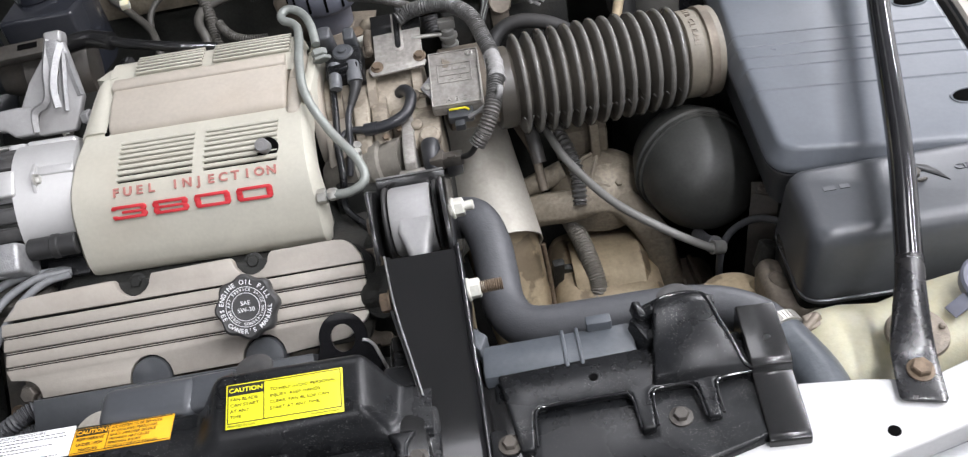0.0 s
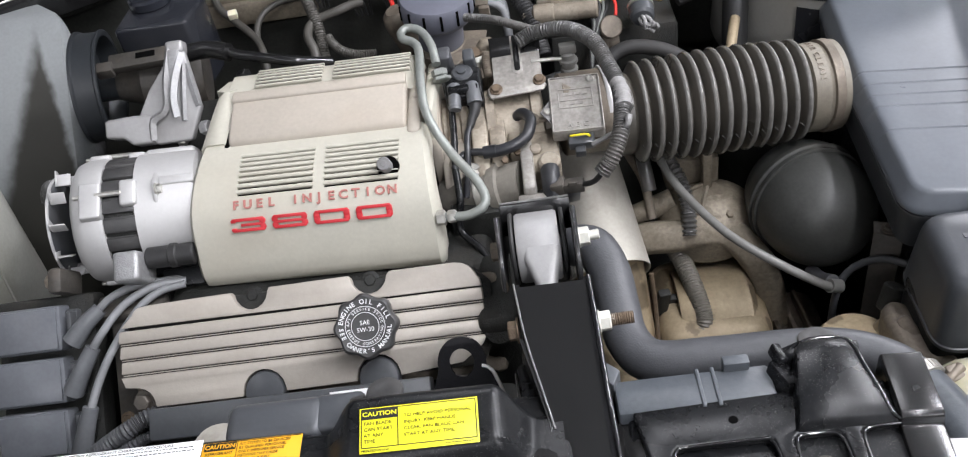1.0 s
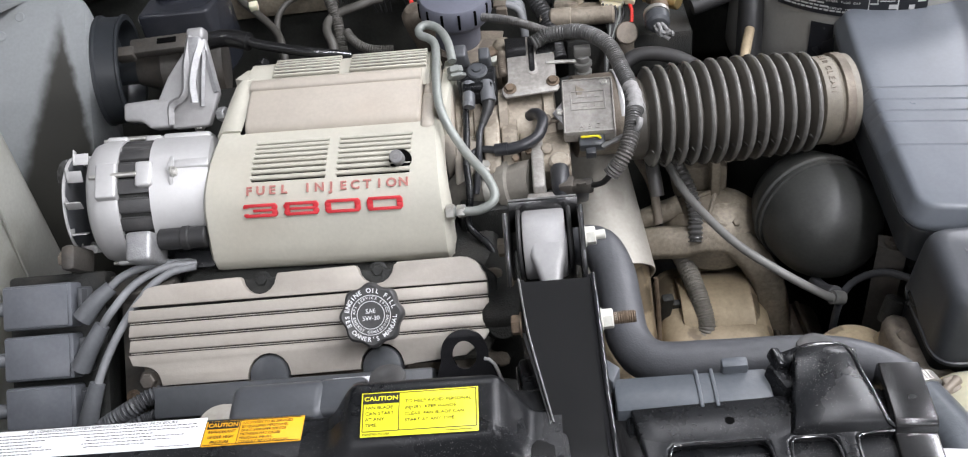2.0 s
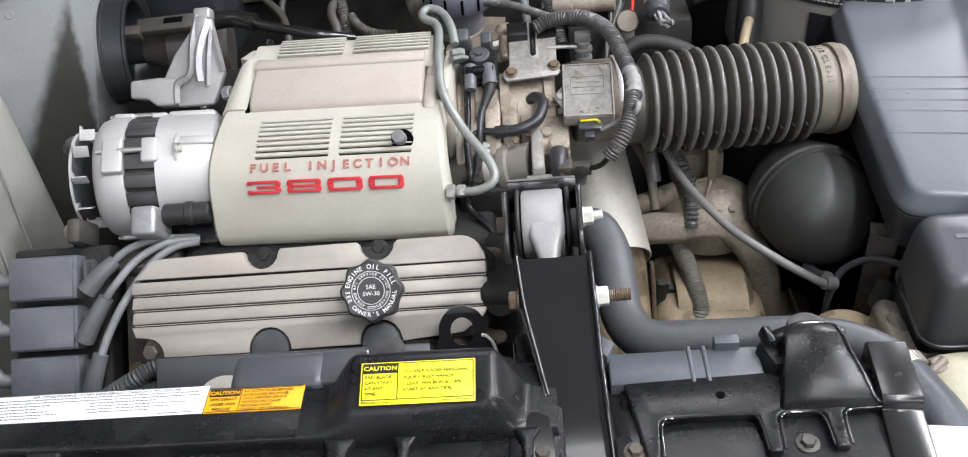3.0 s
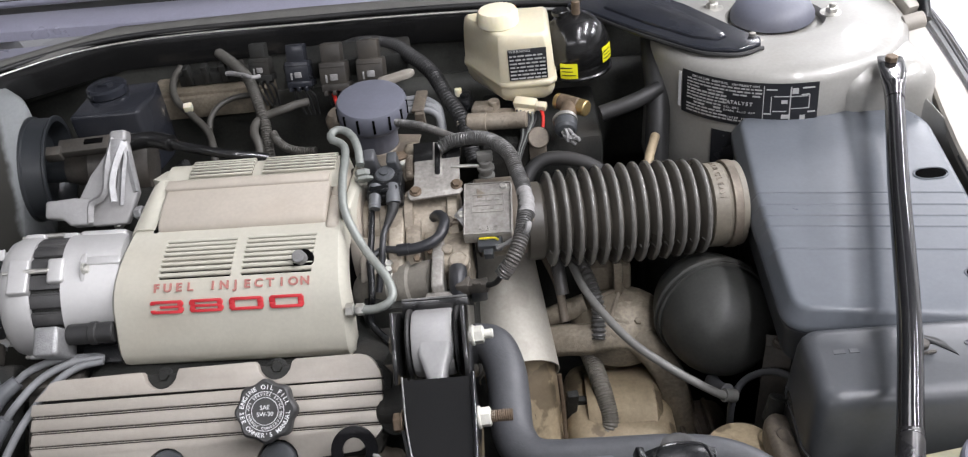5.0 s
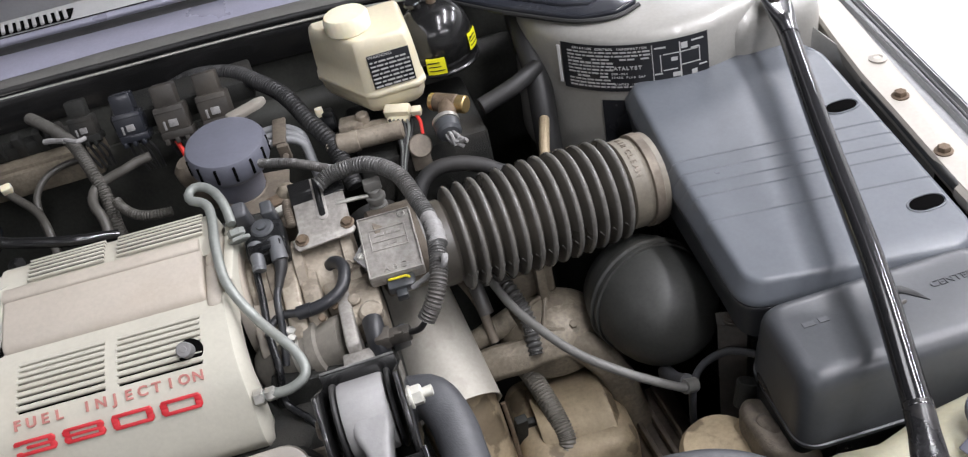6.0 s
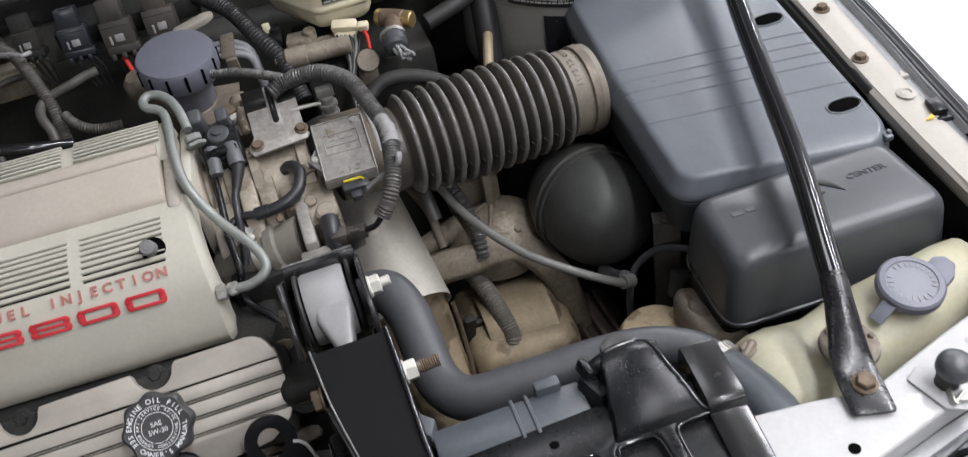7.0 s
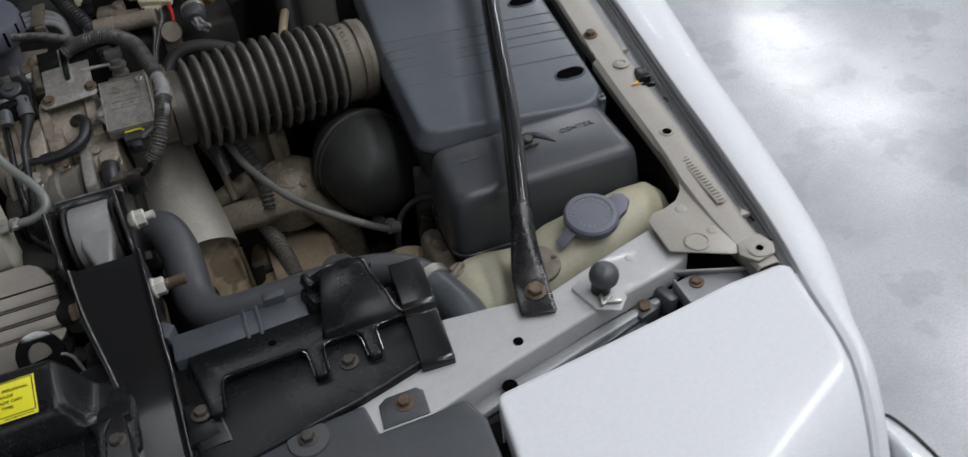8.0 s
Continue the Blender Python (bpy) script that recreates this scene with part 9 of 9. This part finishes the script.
relay(-0.296, 1.305, 0.936, PSBLUE, "blue-black relay on the firewall", 0.9)
relay(-0.240, 1.300, 0.930, RELAYP, "dusty brown relay on the firewall")
relay(-0.182, 1.300, 0.930, RELAYP, "dusty brown relay on the firewall")
relay(-0.360, 1.325, 0.940, SOOT, "sooty black relay on the firewall", 0.8)
solo("relay_rail", span(-0.33, -0.13, 1.335, 1.405, 0.90, 0.93, 0.004), SOOT, "dark relay rail on the firewall", "rail")
solo("red_jumper", tube([(-0.246, 1.285, 0.896), (-0.241, 1.272, 0.884), (-0.238, 1.258, 0.872)], 0.0034, 8), LEAD_RED, "short red wire below a relay", "wire")
solo("firewall_loom", tube([(-0.454, 1.42, 0.925), (-0.426, 1.374, 0.932), (-0.405, 1.342, 0.934), (-0.38, 1.304, 0.93), (-0.365, 1.273, 0.92), (-0.355, 1.248, 0.905), (-0.349, 1.234, 0.89), (-0.346, 1.221, 0.875), (-0.342, 1.191, 0.835), (-0.34, 1.181, 0.745)], 0.0082, 14, 0.0036, 0.0006), LOOMK, "ribbed dusty loom along the firewall", "loom")
solo("firewall_loom", tube([(-0.331, 1.204, 0.88), (-0.324, 1.192, 0.875), (-0.309, 1.176, 0.87), (-0.289, 1.17, 0.865), (-0.263, 1.17, 0.862)], 0.0062, 14, 0.0032, 0.0006), LOOMK, "ribbed dusty loom along the firewall", "loom")
solo("vacuum_hose", tube([(-0.28, 1.257, 0.9), (-0.297, 1.253, 0.9), (-0.315, 1.243, 0.899), (-0.338, 1.241, 0.894), (-0.355, 1.235, 0.89), (-0.361, 1.219, 0.886), (-0.359, 1.203, 0.88), (-0.352, 1.189, 0.868), (-0.348, 1.159, 0.828), (-0.346, 1.149, 0.738)], 0.0066, 14), LOOMK, "smooth dusty grey hose bent behind the cover", "hose")
solo("bulkhead_plug", join(span(-0.52, -0.40, 1.378, 1.402, 0.888, 0.910, 0.004), *[box(0.012, 0.016, 0.034, pose(-0.50 + k * 0.030, 1.378, 0.910, 10, 0, 6 * k - 9), 0.003) for k in range(4)]), SOOT, "dark plug row on the firewall ledge", "connector")
solo("clip", box(0.014, 0.012, 0.012, pose(-0.49, 1.31, 0.885, 20, 0, 10), 0.002), CAPYEL, "small ivory wiring clip", "clip")
solo("heater_hose", tube([(-0.518, 1.402, 0.915), (-0.523, 1.384, 0.91), (-0.524, 1.357, 0.9), (-0.513, 1.332, 0.885), (-0.483, 1.302, 0.872), (-0.457, 1.274, 0.86), (-0.442, 1.242, 0.848), (-0.438, 1.212, 0.808), (-0.436, 1.202, 0.718)], 0.0058, 12), LOOMK, "grey hose down the firewall", "hose")
solo("heater_hose", tube([(-0.39, 1.334, 0.885), (-0.413, 1.329, 0.886), (-0.434, 1.316, 0.884), (-0.448, 1.302, 0.876), (-0.455, 1.284, 0.86), (-0.451, 1.254, 0.82), (-0.449, 1.244, 0.73)], 0.0048, 12), LOOMK, "grey hose down the firewall", "hose")
solo("heater_hose", tube([(-0.26, 1.44, 0.90), (-0.21, 1.41, 0.922), (-0.155, 1.37, 0.930), (-0.125, 1.335, 0.926), (-0.09, 1.29, 0.915), (-0.065, 1.24, 0.893), (-0.043, 1.20, 0.87), (-0.03, 1.15, 0.83)], 0.0115, 16, 0.0045, 0.0006), RUBBER, "thick ribbed black hose down the firewall", "hose")
for k in range(3):
    solo("brake_pipe", tube([(-0.155, 1.240 - k * 0.018, 0.893 + 0.002 * k), (-0.125, 1.241 - k * 0.018, 0.896), (-0.10, 1.238 - k * 0.016, 0.895), (-0.080, 1.226 - k * 0.012, 0.885), (-0.076, 1.215 - k * 0.012, 0.86), (-0.075, 1.21 - k * 0.01, 0.82)], 0.0056, 12), WIRE, "grey bent pipe behind the canister", "pipe", "pipes behind the canister")
solo("pipe_clamp", join(box(0.018, 0.055, 0.006, pose(-0.105, 1.218, 0.902, 6, 0, -5), 0.002), box(0.015, 0.008, 0.026, pose(-0.104, 1.188, 0.888, 10, 0, -5), 0.002), hexbolt((-0.104, 1.184, 0.884), (0, -0.9, 0.4), 0.005, 0.004)), GRIMY, "dusty pipe clamp with a bolt", "clamp")
solo("egr_valve", lathe([(0.018, -0.06), (0.021, -0.02), (0.022, 0.0), (0.020, 0.012), (0.012, 0.020)], ax((-0.227, 1.212, 0.885), (-0.2, -0.2, 1)), 28), GRIMY, "dusty round valve behind the cover", "valve")
solo("manifold_hardware", join(*[hexbolt((-0.27 - k * 0.05, 1.085 + 0.01 * (k % 2), 0.86), (0, -0.3, 1), 0.008, 0.014) for k in range(3)], tube([(-0.24, 1.12, 0.865), (-0.28, 1.10, 0.875), (-0.33, 1.105, 0.872), (-0.40, 1.11, 0.86)], 0.007, 12), span(-0.46, -0.2, 1.06, 1.13, 0.80, 0.85, 0.01)), GRIMY, "dusty bolts and pipe behind the cover", "hardware")
solo("loom_tape", join(tube([(-0.411, 1.307, 0.938), (-0.399, 1.3, 0.94), (-0.38, 1.286, 0.942)], 0.0040, 8), tube([(-0.378, 1.284, 0.944), (-0.361, 1.27, 0.944), (-0.351, 1.277, 0.942)], 0.0032, 8)), WRAP, "frayed grey tape round the firewall loom", "tape")
solo("paper_tag", prism([(-0.160, 1.222), (-0.118, 1.244), (-0.110, 1.256), (-0.114, 1.262), (-0.124, 1.262), (-0.166, 1.240)], 0.010, pose(0, 0, 0.928), 0.003), SHIELD, "pale plastic tag behind the canister", "tag")
